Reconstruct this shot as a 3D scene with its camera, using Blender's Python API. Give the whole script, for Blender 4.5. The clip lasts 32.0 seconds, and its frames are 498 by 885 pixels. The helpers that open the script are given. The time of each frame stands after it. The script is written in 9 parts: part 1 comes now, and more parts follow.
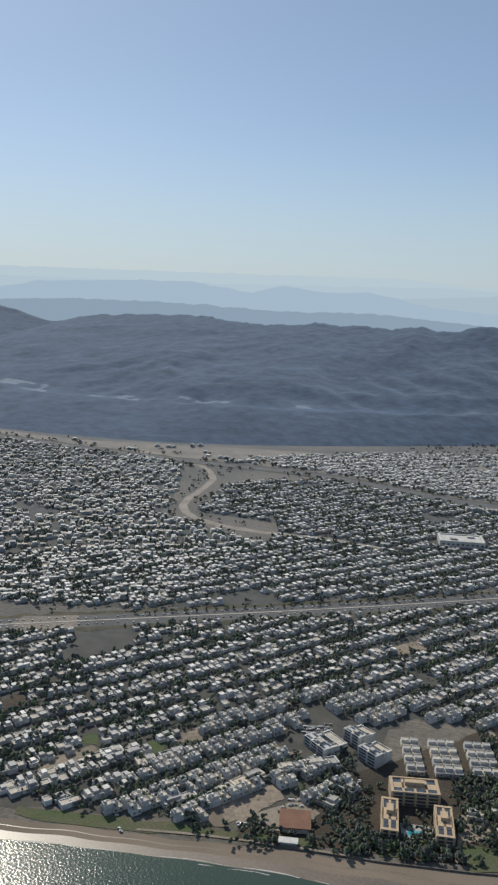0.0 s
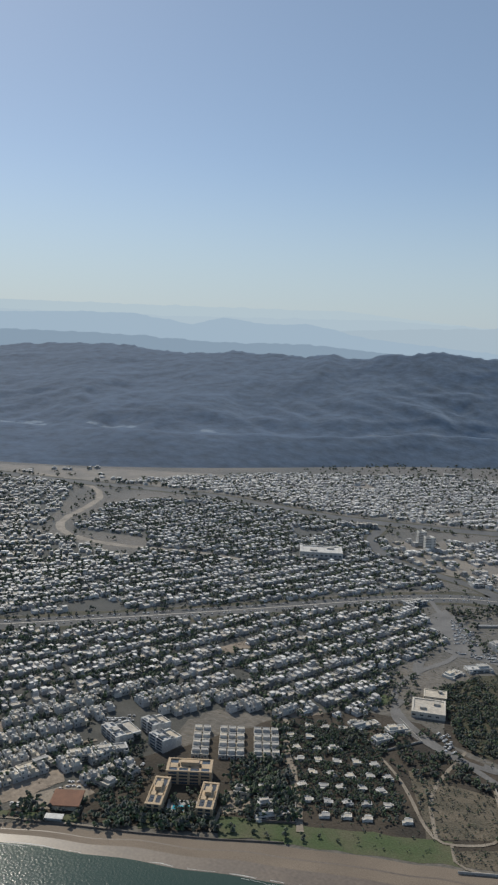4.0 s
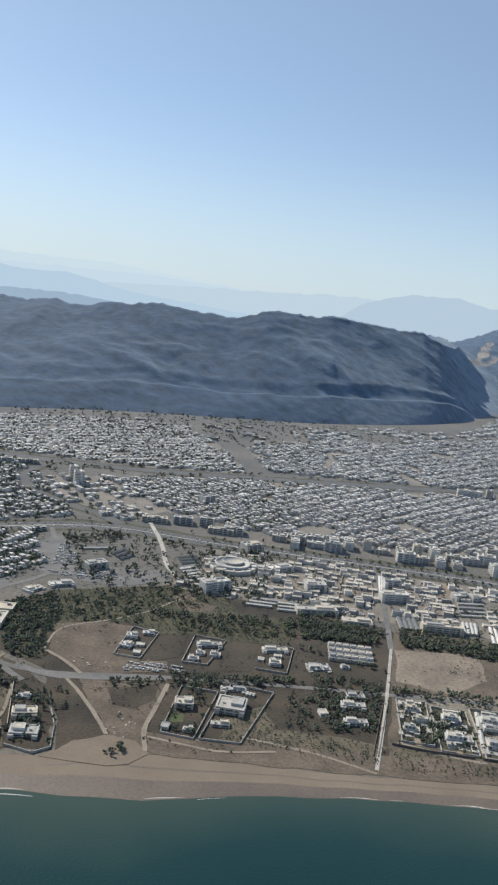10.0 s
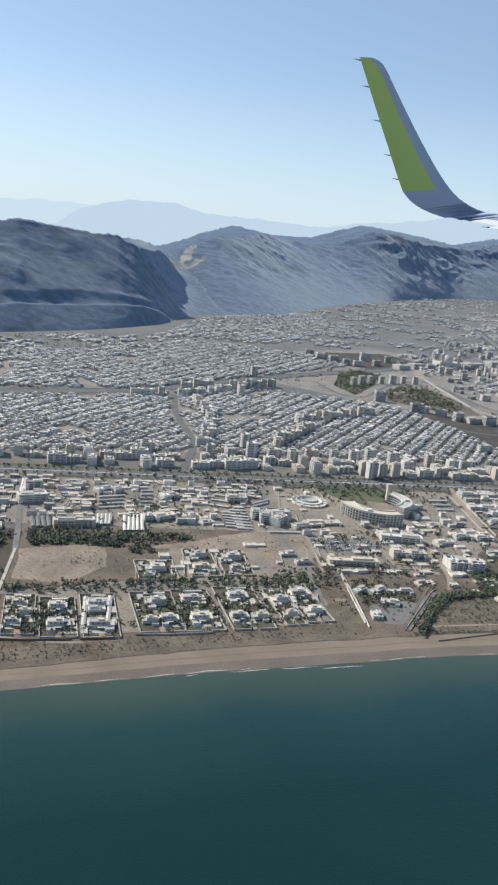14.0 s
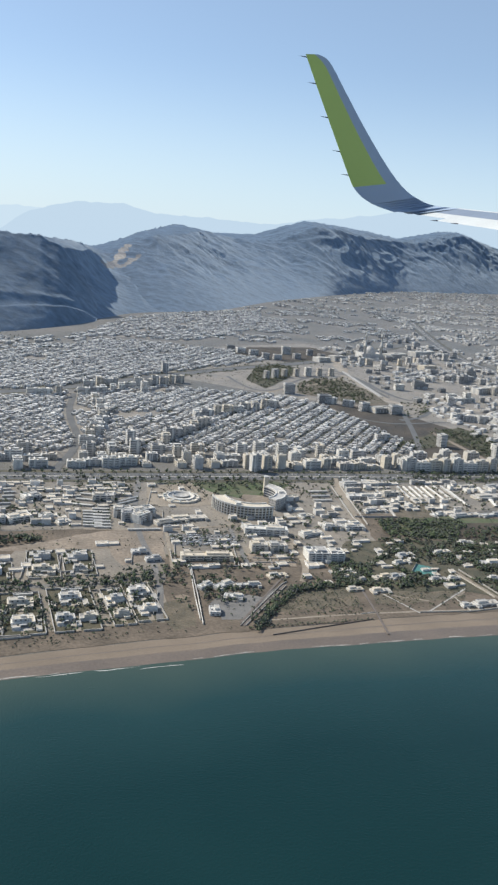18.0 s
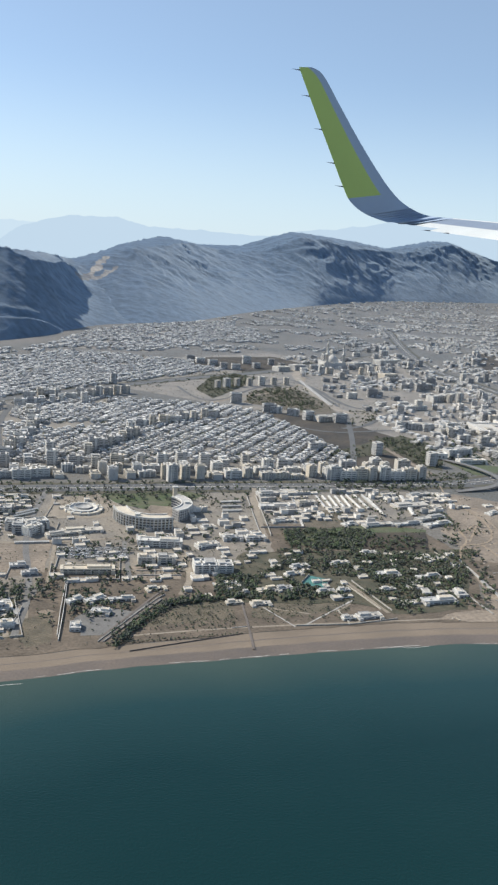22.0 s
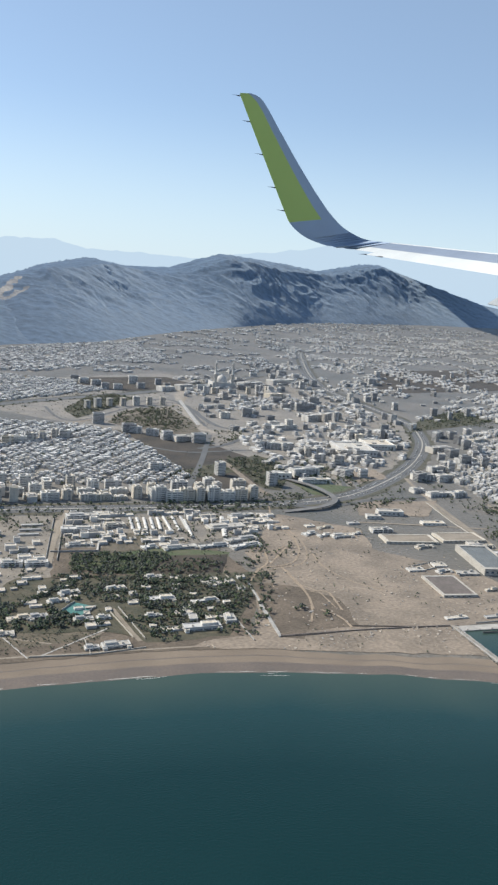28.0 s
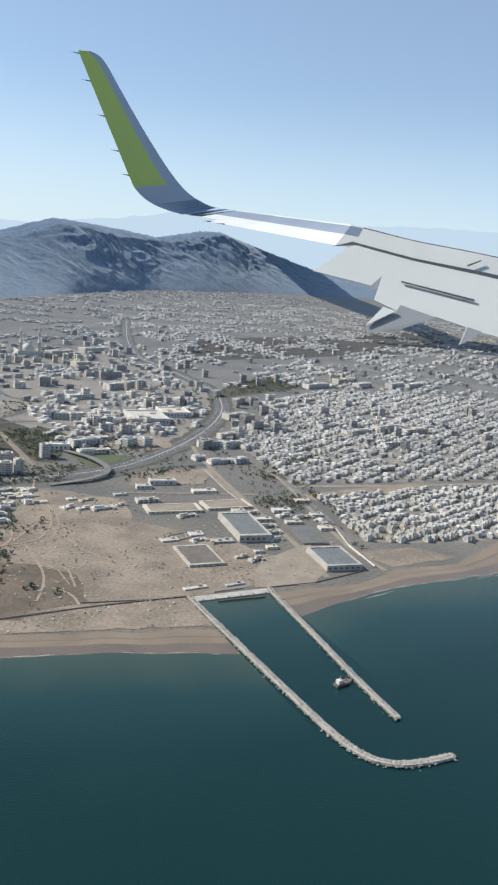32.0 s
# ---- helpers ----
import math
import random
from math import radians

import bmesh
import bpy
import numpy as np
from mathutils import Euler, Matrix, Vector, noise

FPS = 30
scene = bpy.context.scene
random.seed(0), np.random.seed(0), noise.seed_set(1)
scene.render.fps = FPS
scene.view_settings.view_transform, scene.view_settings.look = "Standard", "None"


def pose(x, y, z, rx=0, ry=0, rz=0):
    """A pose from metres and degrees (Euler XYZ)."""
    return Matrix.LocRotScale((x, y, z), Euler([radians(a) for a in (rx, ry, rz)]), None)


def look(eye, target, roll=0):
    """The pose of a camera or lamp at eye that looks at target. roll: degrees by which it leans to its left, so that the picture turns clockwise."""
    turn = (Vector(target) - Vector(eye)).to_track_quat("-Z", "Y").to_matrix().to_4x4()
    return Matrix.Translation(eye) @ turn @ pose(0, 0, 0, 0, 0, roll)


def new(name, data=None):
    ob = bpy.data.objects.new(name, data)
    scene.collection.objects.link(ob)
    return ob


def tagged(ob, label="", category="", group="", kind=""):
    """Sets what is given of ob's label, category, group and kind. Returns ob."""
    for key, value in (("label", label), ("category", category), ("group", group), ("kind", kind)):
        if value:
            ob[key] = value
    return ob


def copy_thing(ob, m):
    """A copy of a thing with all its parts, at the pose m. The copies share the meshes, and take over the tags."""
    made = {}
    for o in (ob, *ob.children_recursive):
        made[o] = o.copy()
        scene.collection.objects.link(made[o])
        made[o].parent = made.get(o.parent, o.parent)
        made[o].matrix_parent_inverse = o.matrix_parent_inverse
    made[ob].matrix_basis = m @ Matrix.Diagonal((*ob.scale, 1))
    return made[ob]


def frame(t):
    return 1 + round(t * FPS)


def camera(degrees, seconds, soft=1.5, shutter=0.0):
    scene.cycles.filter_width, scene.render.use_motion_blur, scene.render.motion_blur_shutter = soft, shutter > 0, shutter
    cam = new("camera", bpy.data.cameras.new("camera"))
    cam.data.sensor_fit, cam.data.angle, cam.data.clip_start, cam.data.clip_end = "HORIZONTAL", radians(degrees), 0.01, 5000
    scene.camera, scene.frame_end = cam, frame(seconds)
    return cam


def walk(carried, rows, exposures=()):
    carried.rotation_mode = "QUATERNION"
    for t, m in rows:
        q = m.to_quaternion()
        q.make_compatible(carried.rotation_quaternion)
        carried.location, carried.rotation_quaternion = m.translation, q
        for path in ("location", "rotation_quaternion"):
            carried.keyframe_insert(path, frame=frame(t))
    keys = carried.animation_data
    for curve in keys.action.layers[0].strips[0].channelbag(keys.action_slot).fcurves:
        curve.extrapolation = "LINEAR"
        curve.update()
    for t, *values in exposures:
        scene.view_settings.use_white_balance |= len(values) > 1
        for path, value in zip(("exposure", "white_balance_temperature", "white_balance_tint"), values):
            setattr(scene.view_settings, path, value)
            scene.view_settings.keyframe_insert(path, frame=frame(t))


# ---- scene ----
cam = camera(33.43, 32.0, soft=2.4)

# Seconds, place and turn. The place is built at about one sixth of its true size, so that
# the ridges, several kilometres off, and the aircraft's speed stay within the lens's reach.
ROWS = [
    (0.0, 0.00, -0.00, 82.04, 79.661, -2.199, 26.720),
    (0.5, 4.07, 0.39, 81.69, 79.625, -2.362, 26.842),
    (1.0, 8.12, 0.76, 81.35, 79.718, -2.524, 26.504),
    (1.5, 12.15, 1.12, 81.03, 79.960, -2.571, 25.888),
    (2.0, 16.15, 1.47, 80.71, 80.296, -2.529, 25.214),
    (2.5, 20.13, 1.80, 80.41, 80.708, -2.427, 24.549),
    (3.0, 24.08, 2.12, 80.11, 81.160, -2.497, 23.994),
    (3.5, 28.02, 2.42, 79.83, 81.593, -2.484, 23.573),
    (5.5, 43.58, 3.50, 78.82, 82.883, -1.758, 22.884),
    (6.0, 47.42, 3.73, 78.59, 83.068, -1.497, 22.689),
    (6.5, 51.24, 3.96, 78.37, 83.087, -1.285, 22.368),
    (7.0, 55.05, 4.17, 78.17, 82.839, -1.209, 22.086),
    (7.5, 58.85, 4.36, 77.97, 82.322, -1.325, 21.926),
    (8.0, 62.63, 4.55, 77.78, 81.737, -1.720, 21.756),
    (8.5, 66.40, 4.72, 77.60, 81.029, -2.472, 20.911),
    (9.0, 70.15, 4.87, 77.43, 80.374, -3.620, 18.735),
    (9.5, 73.89, 5.02, 77.27, 80.025, -5.271, 13.289),
    (10.0, 77.62, 5.15, 77.12, 80.104, -6.545, 8.034),
    (10.5, 81.33, 5.27, 76.98, 80.740, -6.881, 4.097),
    (11.0, 85.04, 5.38, 76.84, 81.599, -6.525, 1.424),
    (11.5, 88.73, 5.48, 76.72, 82.120, -5.995, -0.552),
    (12.0, 92.42, 5.56, 76.60, 81.865, -5.593, -2.583),
    (12.5, 96.10, 5.63, 76.49, 80.717, -5.534, -4.877),
    (13.0, 99.77, 5.69, 76.38, 78.951, -5.816, -7.181),
    (13.5, 103.43, 5.74, 76.29, 77.225, -6.066, -9.116),
    (14.0, 107.08, 5.77, 76.20, 75.963, -6.006, -10.455),
    (14.5, 110.73, 5.80, 76.12, 75.638, -5.639, -11.313),
    (16.5, 125.29, 5.78, 75.86, 76.750, -4.863, -12.997),
    (17.0, 128.92, 5.74, 75.81, 76.711, -4.838, -13.163),
    (17.5, 132.55, 5.70, 75.76, 76.459, -4.733, -13.269),
    (18.0, 136.17, 5.64, 75.72, 76.173, -4.658, -13.303),
    (18.5, 139.80, 5.58, 75.69, 75.909, -4.415, -13.300),
    (19.0, 143.43, 5.50, 75.66, 75.785, -4.172, -13.296),
    (19.5, 147.05, 5.41, 75.64, 75.829, -4.064, -13.227),
    (20.0, 150.68, 5.31, 75.62, 76.022, -3.988, -13.209),
    (20.5, 154.32, 5.20, 75.61, 76.252, -4.036, -13.174),
    (21.0, 157.95, 5.08, 75.60, 76.464, -4.027, -13.178),
    (21.5, 161.59, 4.95, 75.60, 76.715, -4.066, -13.216),
    (22.0, 165.23, 4.81, 75.60, 76.985, -4.063, -13.260),
    (22.5, 168.88, 4.66, 75.60, 77.329, -3.968, -13.365),
    (23.0, 172.53, 4.50, 75.61, 77.683, -3.811, -13.440),
    (23.5, 176.19, 4.33, 75.62, 77.957, -3.659, -13.601),
    (24.0, 179.85, 4.15, 75.63, 78.084, -3.551, -13.897),
    (24.5, 183.53, 3.96, 75.65, 78.078, -3.579, -14.259),
    (25.0, 187.21, 3.76, 75.67, 77.996, -3.600, -14.710),
    (25.5, 190.90, 3.55, 75.69, 77.986, -3.662, -15.118),
    (27.5, 205.76, 2.62, 75.81, 78.730, -4.126, -16.041),
    (28.0, 209.51, 2.36, 75.84, 78.774, -4.361, -16.639),
    (28.5, 213.27, 2.10, 75.88, 78.593, -4.574, -17.862),
    (29.0, 217.04, 1.83, 75.91, 78.210, -4.762, -19.772),
    (29.5, 220.83, 1.54, 75.95, 77.644, -5.048, -21.910),
    (30.0, 224.63, 1.25, 75.99, 77.183, -5.241, -23.827),
    (30.5, 228.45, 0.95, 76.03, 76.896, -5.402, -25.205),
    (31.0, 232.28, 0.64, 76.07, 76.926, -5.363, -25.996),
    (31.5, 236.13, 0.33, 76.11, 77.177, -5.255, -26.399),
    (32.0, 240.00, 0.00, 76.15, 77.442, -4.989, -26.617),
]
walk(cam, [(t, pose(*p)) for t, *p in ROWS],
     exposures=[(0.0, 0.41, 6580, 7), (6.0, 0.27, 6580, 7), (7.0, 0.25, 6580, 7), (8.0, 0.27, 6580, 7), (9.0, 0.27, 6580, 7), (9.4, 0.38, 6580, 7), (10.0, 0.77, 6580, 7), (11.0, 0.75, 6580, 7), (12.0, 0.69, 6580, 7), (13.0, 0.82, 6580, 7), (14.0, 0.99, 6580, 7), (20.0, 1.01, 6580, 7), (32.0, 1.04, 6580, 7)])

# ---- light ----
SUN_AZ, SUN_EL = radians(52), radians(39)
world = bpy.data.worlds.new("world")
scene.world = world
world.use_nodes = True
wn = world.node_tree.nodes
sky = wn.new("ShaderNodeTexSky")
sky.sky_type, sky.sun_disc = 'NISHITA', False
sky.sun_elevation, sky.sun_rotation = SUN_EL, -SUN_AZ
sky.altitude, sky.air_density, sky.dust_density, sky.ozone_density = 1200, 0.85, 1.0, 2.2
wn["Background"].inputs["Strength"].default_value = 0.075
# A pale veil of coastal haze all round softens the clear sky.
veil = wn.new("ShaderNodeMix")
veil.data_type = 'RGBA'
veil.inputs["Factor"].default_value, veil.inputs["B"].default_value = 0.34, (3.3, 4.3, 5.7, 1)
world.node_tree.links.new(sky.outputs["Color"], veil.inputs["A"])
# It thickens to a grey-white band above the horizon.
way = wn.new("ShaderNodeTexCoord")
height = wn.new("ShaderNodeSeparateXYZ")
world.node_tree.links.new(way.outputs["Generated"], height.inputs["Vector"])
band = wn.new("ShaderNodeMapRange")
band.interpolation_type = 'SMOOTHSTEP'
for k_, v_ in (("From Min", -0.02), ("From Max", 0.2), ("To Min", 0.8), ("To Max", 0.0)):
    band.inputs[k_].default_value = v_
world.node_tree.links.new(height.outputs["Z"], band.inputs["Value"])
low_veil = wn.new("ShaderNodeMix")
low_veil.data_type = 'RGBA'
low_veil.inputs["B"].default_value = (4.5, 5.4, 6.2, 1)
world.node_tree.links.new(band.outputs["Result"], low_veil.inputs["Factor"])
world.node_tree.links.new(veil.outputs["Result"], low_veil.inputs["A"])
world.node_tree.links.new(low_veil.outputs["Result"], wn["Background"].inputs["Color"])
sun = new("sun", bpy.data.lights.new("sun", 'SUN'))
sun.data.energy, sun.data.angle, sun.data.color = 3.25, radians(0.6), (1.0, 0.92, 0.81)
sun.matrix_world = look((0, 0, 0), (math.sin(SUN_AZ) * math.cos(SUN_EL), -math.cos(SUN_AZ) * math.cos(SUN_EL), -math.sin(SUN_EL)))


# ---- materials ----
def mat(name, base, rough=0.8, metal=0.0, second=None, scale=1.0, fine=None, bump=0.0, spread=0.0, island=False, spec=0.5, contrast=(0.35, 0.65), dust=0.08):
    """A surface of two colours mixed by noise at a coarse and a fine scale, with relief and a random tone for each piece."""
    m = bpy.data.materials.new(name)
    m.use_nodes = True
    n, l = m.node_tree.nodes, m.node_tree.links
    b = n["Principled BSDF"]
    b.inputs["Roughness"].default_value, b.inputs["Metallic"].default_value = rough, metal
    b.inputs["Specular IOR Level"].default_value = spec if rough < 0.9 else 0.15
    b.inputs["Diffuse Roughness"].default_value = 1.0 if name == "hazed_rock" else 0.0
    # Bluish sheen, strongest at grazing view, imitates the veil of air haze.
    b.inputs["Sheen Weight"].default_value, b.inputs["Sheen Roughness"].default_value = dust, 0.4
    b.inputs["Sheen Tint"].default_value = (0.70, 0.84, 1.0, 1)
    co = n.new("ShaderNodeTexCoord")
    second = second or tuple(c * 0.8 for c in base)

    def noisy(s, detail=5.0):
        t = n.new("ShaderNodeTexNoise")
        t.inputs["Scale"].default_value, t.inputs["Detail"].default_value = s, detail
        l.new(co.outputs["Object"], t.inputs["Vector"])
        return t

    def mixed(fac, a, c):
        x = n.new("ShaderNodeMix")
        x.data_type = 'RGBA'
        for sock, v in ((x.inputs["Factor"], fac), (x.inputs["A"], a), (x.inputs["B"], c)):
            if isinstance(v, (tuple, float)):
                sock.default_value = v if isinstance(v, float) else (*v, 1)
            else:
                l.new(v, sock)
        return x.outputs["Result"]

    coarse = noisy(scale)
    ramp = n.new("ShaderNodeMapRange")
    ramp.inputs["From Min"].default_value, ramp.inputs["From Max"].default_value = contrast
    l.new(coarse.outputs["Fac"], ramp.inputs["Value"])
    col = mixed(ramp.outputs["Result"], base, second)
    small = noisy(fine or scale * 9)
    grain = n.new("ShaderNodeMapRange")
    grain.inputs["From Min"].default_value, grain.inputs["From Max"].default_value = 0.28, 0.72
    grain.inputs["To Min"].default_value, grain.inputs["To Max"].default_value = 0.75, 1.25
    l.new(small.outputs["Fac"], grain.inputs["Value"])
    hsv = n.new("ShaderNodeHueSaturation")
    l.new(grain.outputs["Result"], hsv.inputs["Value"])
    l.new(col, hsv.inputs["Color"])
    out = hsv.outputs["Color"]
    if spread:
        tone = n.new("ShaderNodeMapRange")
        tone.inputs["To Min"].default_value, tone.inputs["To Max"].default_value = 1 - spread, 1 + spread * 0.4
        src = n.new("ShaderNodeNewGeometry").outputs["Random Per Island"] if island else n.new("ShaderNodeObjectInfo").outputs["Random"]
        l.new(src, tone.inputs["Value"])
        h2 = n.new("ShaderNodeHueSaturation")
        l.new(tone.outputs["Result"], h2.inputs["Value"])
        l.new(out, h2.inputs["Color"])
        warm = n.new("ShaderNodeMapRange")
        warm.inputs["To Min"].default_value, warm.inputs["To Max"].default_value = 0.2, 1.5
        l.new(src, warm.inputs["Value"])
        l.new(warm.outputs["Result"], h2.inputs["Saturation"])
        out = h2.outputs["Color"]
    l.new(out, b.inputs["Base Color"])
    if bump:
        bp = n.new("ShaderNodeBump")
        bp.inputs["Strength"].default_value, bp.inputs["Distance"].default_value = bump, 1.0 / (fine or scale * 9)
        l.new(small.outputs["Fac"], bp.inputs["Height"])
        l.new(bp.outputs["Normal"], b.inputs["Normal"])
    return m


EARTH = mat("earth", (0.14, 0.124, 0.104), 0.95, second=(0.09, 0.085, 0.073), scale=0.03, fine=0.9, bump=0.3, dust=0.25)
SAND = mat("sand", (0.198, 0.161, 0.126), 0.9, second=(0.158, 0.129, 0.102), scale=0.08, fine=6.0, bump=0.05, dust=0.1)
WET = mat("wet_sand", (0.135, 0.105, 0.079), 0.4, second=(0.108, 0.085, 0.065), scale=0.1, fine=2.0)
BARE = mat("bare_soil", (0.235, 0.195, 0.156), 0.95, second=(0.163, 0.137, 0.111), scale=0.09, fine=1.2, bump=0.25, dust=0.12, contrast=(0.4, 0.62))
TRACK = mat("track_dust", (0.29, 0.235, 0.18), 0.95, second=(0.235, 0.19, 0.146), scale=0.3, fine=2.5)
SCRUB = mat("scrub_soil", (0.135, 0.112, 0.082), 0.95, second=(0.085, 0.075, 0.054), scale=0.3, fine=2.5, bump=0.5, dust=0.15)
BRUSH = mat("brush_soil", (0.072, 0.058, 0.043), 0.95, second=(0.037, 0.032, 0.026), scale=0.09, fine=1.8, bump=0.3, dust=0.12)
LAWN = mat("lawn", (0.06, 0.085, 0.035), 0.9, second=(0.095, 0.095, 0.055), scale=0.2, fine=3.0, bump=0.3, dust=0.15)
STREET = mat("street_ground", (0.148, 0.131, 0.109), 0.95, second=(0.213, 0.184, 0.148), scale=0.10, fine=1.5, bump=0.2, dust=0.28)
GARDEN = mat("garden_soil", (0.055, 0.055, 0.036), 0.95, second=(0.095, 0.082, 0.056), scale=0.3, fine=2.0, bump=0.3, dust=0.15)
ROAD = mat("asphalt", (0.165, 0.16, 0.155), 0.9, second=(0.12, 0.115, 0.11), scale=0.2, fine=3.0, dust=0.2)
HIGHWAY = mat("highway_asphalt", (0.105, 0.103, 0.10), 0.9, second=(0.08, 0.078, 0.076), scale=0.15, fine=2.5, dust=0.2)
PALE_ROAD = mat("dusty_road", (0.255, 0.222, 0.182), 0.95, second=(0.205, 0.176, 0.142), scale=0.2, fine=3.0, dust=0.12)
CONCRETE = mat("concrete", (0.40, 0.38, 0.35), 0.85, second=(0.30, 0.285, 0.26), scale=0.4, fine=3.0, spread=0.15)
WHITE = mat("white_render", (0.57, 0.56, 0.535), 0.75, second=(0.45, 0.438, 0.415), scale=0.5, fine=5.0, spread=0.30, dust=0.1)
WHITES = mat("white_render_joined", (0.6, 0.588, 0.57), 0.75, second=(0.4, 0.388, 0.372), scale=0.3, fine=4.0, spread=0.5, island=True, dust=0.2)
CREAM = mat("cream_render", (0.5, 0.465, 0.41), 0.75, second=(0.43, 0.4, 0.35), scale=0.5, fine=5.0, spread=0.2, dust=0.1)
HOTEL_STONE = mat("hotel_sandstone", (0.43, 0.325, 0.215), 0.85, second=(0.36, 0.275, 0.185), scale=0.8, fine=5.0)
ROOF = mat("roof_screed", (0.50, 0.46, 0.40), 0.9, second=(0.36, 0.33, 0.29), scale=1.0, fine=6.0, spread=0.3, dust=0.15)
DARK_ROOF = mat("dark_roof", (0.10, 0.085, 0.075), 0.85, second=(0.13, 0.11, 0.10), scale=0.5, fine=4.0)
METAL_ROOF = mat("metal_roof", (0.13, 0.145, 0.155), 0.85, 0.0, second=(0.105, 0.118, 0.128), scale=0.4, fine=3.0)
GLASS = mat("window_glass", (0.085, 0.1, 0.12), 0.15, second=(0.06, 0.07, 0.085), scale=2.0, spread=0.4, dust=0.0)
RUST = mat("brown_roof", (0.20, 0.11, 0.075), 0.9, second=(0.16, 0.09, 0.065), scale=0.8)
TEAL = mat("teal_court", (0.05, 0.17, 0.155), 0.6, second=(0.05, 0.145, 0.135), scale=0.6)
POOL = mat("pool_water", (0.04, 0.28, 0.38), 0.1, second=(0.05, 0.32, 0.42), scale=2.0)
LEAF = mat("leaf", (0.045, 0.064, 0.034), 0.8, second=(0.064, 0.08, 0.044), scale=0.4, fine=6.0, spread=0.45, island=True, dust=0.2)
# Air haze is painted into the rock as a blue base colour.
HAZED_ROCK = mat("hazed_rock", (0.118, 0.172, 0.242), 0.95, second=(0.105, 0.155, 0.22), scale=0.02, fine=0.12, bump=0.12, dust=0.25)
TOWN_STREET = mat("town_street", (0.078, 0.074, 0.064), 0.92, second=(0.052, 0.052, 0.046), scale=0.25, fine=2.5, bump=0.2, dust=0.25)
CUT_ROCK = mat("cut_rock", (0.27, 0.26, 0.25), 0.95, second=(0.15, 0.155, 0.17), scale=0.03, fine=0.3, bump=0.2)
# Dust tone with the same blue haze mixed into its colour.
HAZED_SHELF = mat("hazed_dusty_shelf", (0.15, 0.185, 0.23), 0.95, second=(0.115, 0.155, 0.21), scale=0.05, fine=0.4, dust=0.3)
BROWN_SOIL = mat("brown_soil", (0.142, 0.116, 0.092), 0.95, second=(0.09, 0.075, 0.06), scale=0.15, fine=1.5, bump=0.25, dust=0.08)
GRAVEL = mat("wadi_gravel", (0.29, 0.262, 0.228), 0.95, second=(0.21, 0.19, 0.165), scale=0.2, fine=1.5, bump=0.2, dust=0.1)
THICKET = mat("thicket_soil", (0.085, 0.075, 0.048), 0.95, second=(0.05, 0.052, 0.032), scale=0.2, fine=2.0, bump=0.5, dust=0.12)
BOULDER = mat("boulder", (0.42, 0.38, 0.33), 0.9, second=(0.30, 0.27, 0.24), scale=0.6, fine=6.0, spread=0.35, island=True)
FOAM = mat("foam", (0.56, 0.56, 0.54), 0.9, scale=2.0)
CAR = mat("car_paint", (0.6, 0.6, 0.6), 0.3, scale=2.0, spread=0.7, island=True)
GREEN_PAINT = mat("green_paint", (0.36, 0.47, 0.13), 0.6, second=(0.335, 0.44, 0.125), scale=0.002, fine=3.0, dust=0.0)
BLUE_PAINT = mat("blue_grey_paint", (0.27, 0.35, 0.47), 0.65, second=(0.265, 0.33, 0.435), scale=0.002, fine=3.0, dust=0.0)
WING_PAINT = mat("pale_grey_paint", (0.50, 0.52, 0.52), 0.45, second=(0.46, 0.48, 0.48), scale=0.004, fine=3.0, dust=0.0)
SLAT_PAINT = mat("slat_paint", (0.15, 0.19, 0.26), 0.55, second=(0.135, 0.17, 0.235), scale=0.004, fine=3.0, dust=0.0)
FAIRING = mat("fairing_paint", (0.22, 0.235, 0.25), 0.5, second=(0.19, 0.205, 0.22), scale=0.01, fine=3.0, dust=0.0)
SEAL = mat("dark_seal", (0.05, 0.055, 0.07), 0.6, dust=0.0)


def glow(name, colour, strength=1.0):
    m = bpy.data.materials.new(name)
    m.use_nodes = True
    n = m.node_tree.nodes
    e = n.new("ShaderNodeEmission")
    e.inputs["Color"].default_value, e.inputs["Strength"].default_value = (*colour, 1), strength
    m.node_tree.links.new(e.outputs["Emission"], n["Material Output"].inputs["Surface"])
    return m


# Painted haze: the far ridges glow in flat blues, mostly paler with distance.
FAR_NEAR = glow("haze_glow_blue", (0.28, 0.36, 0.45))
FAR_MID = glow("haze_glow_pale", (0.335, 0.41, 0.48))
FAR_FAR = glow("haze_glow_far", (0.355, 0.43, 0.49))
FAR_EAST = glow("haze_glow_east", (0.275, 0.345, 0.425))
FAR_MIDDLE = glow("haze_glow_middle", (0.31, 0.38, 0.45))
FAR_CLOSE = glow("haze_glow_slate", (0.20, 0.265, 0.345))


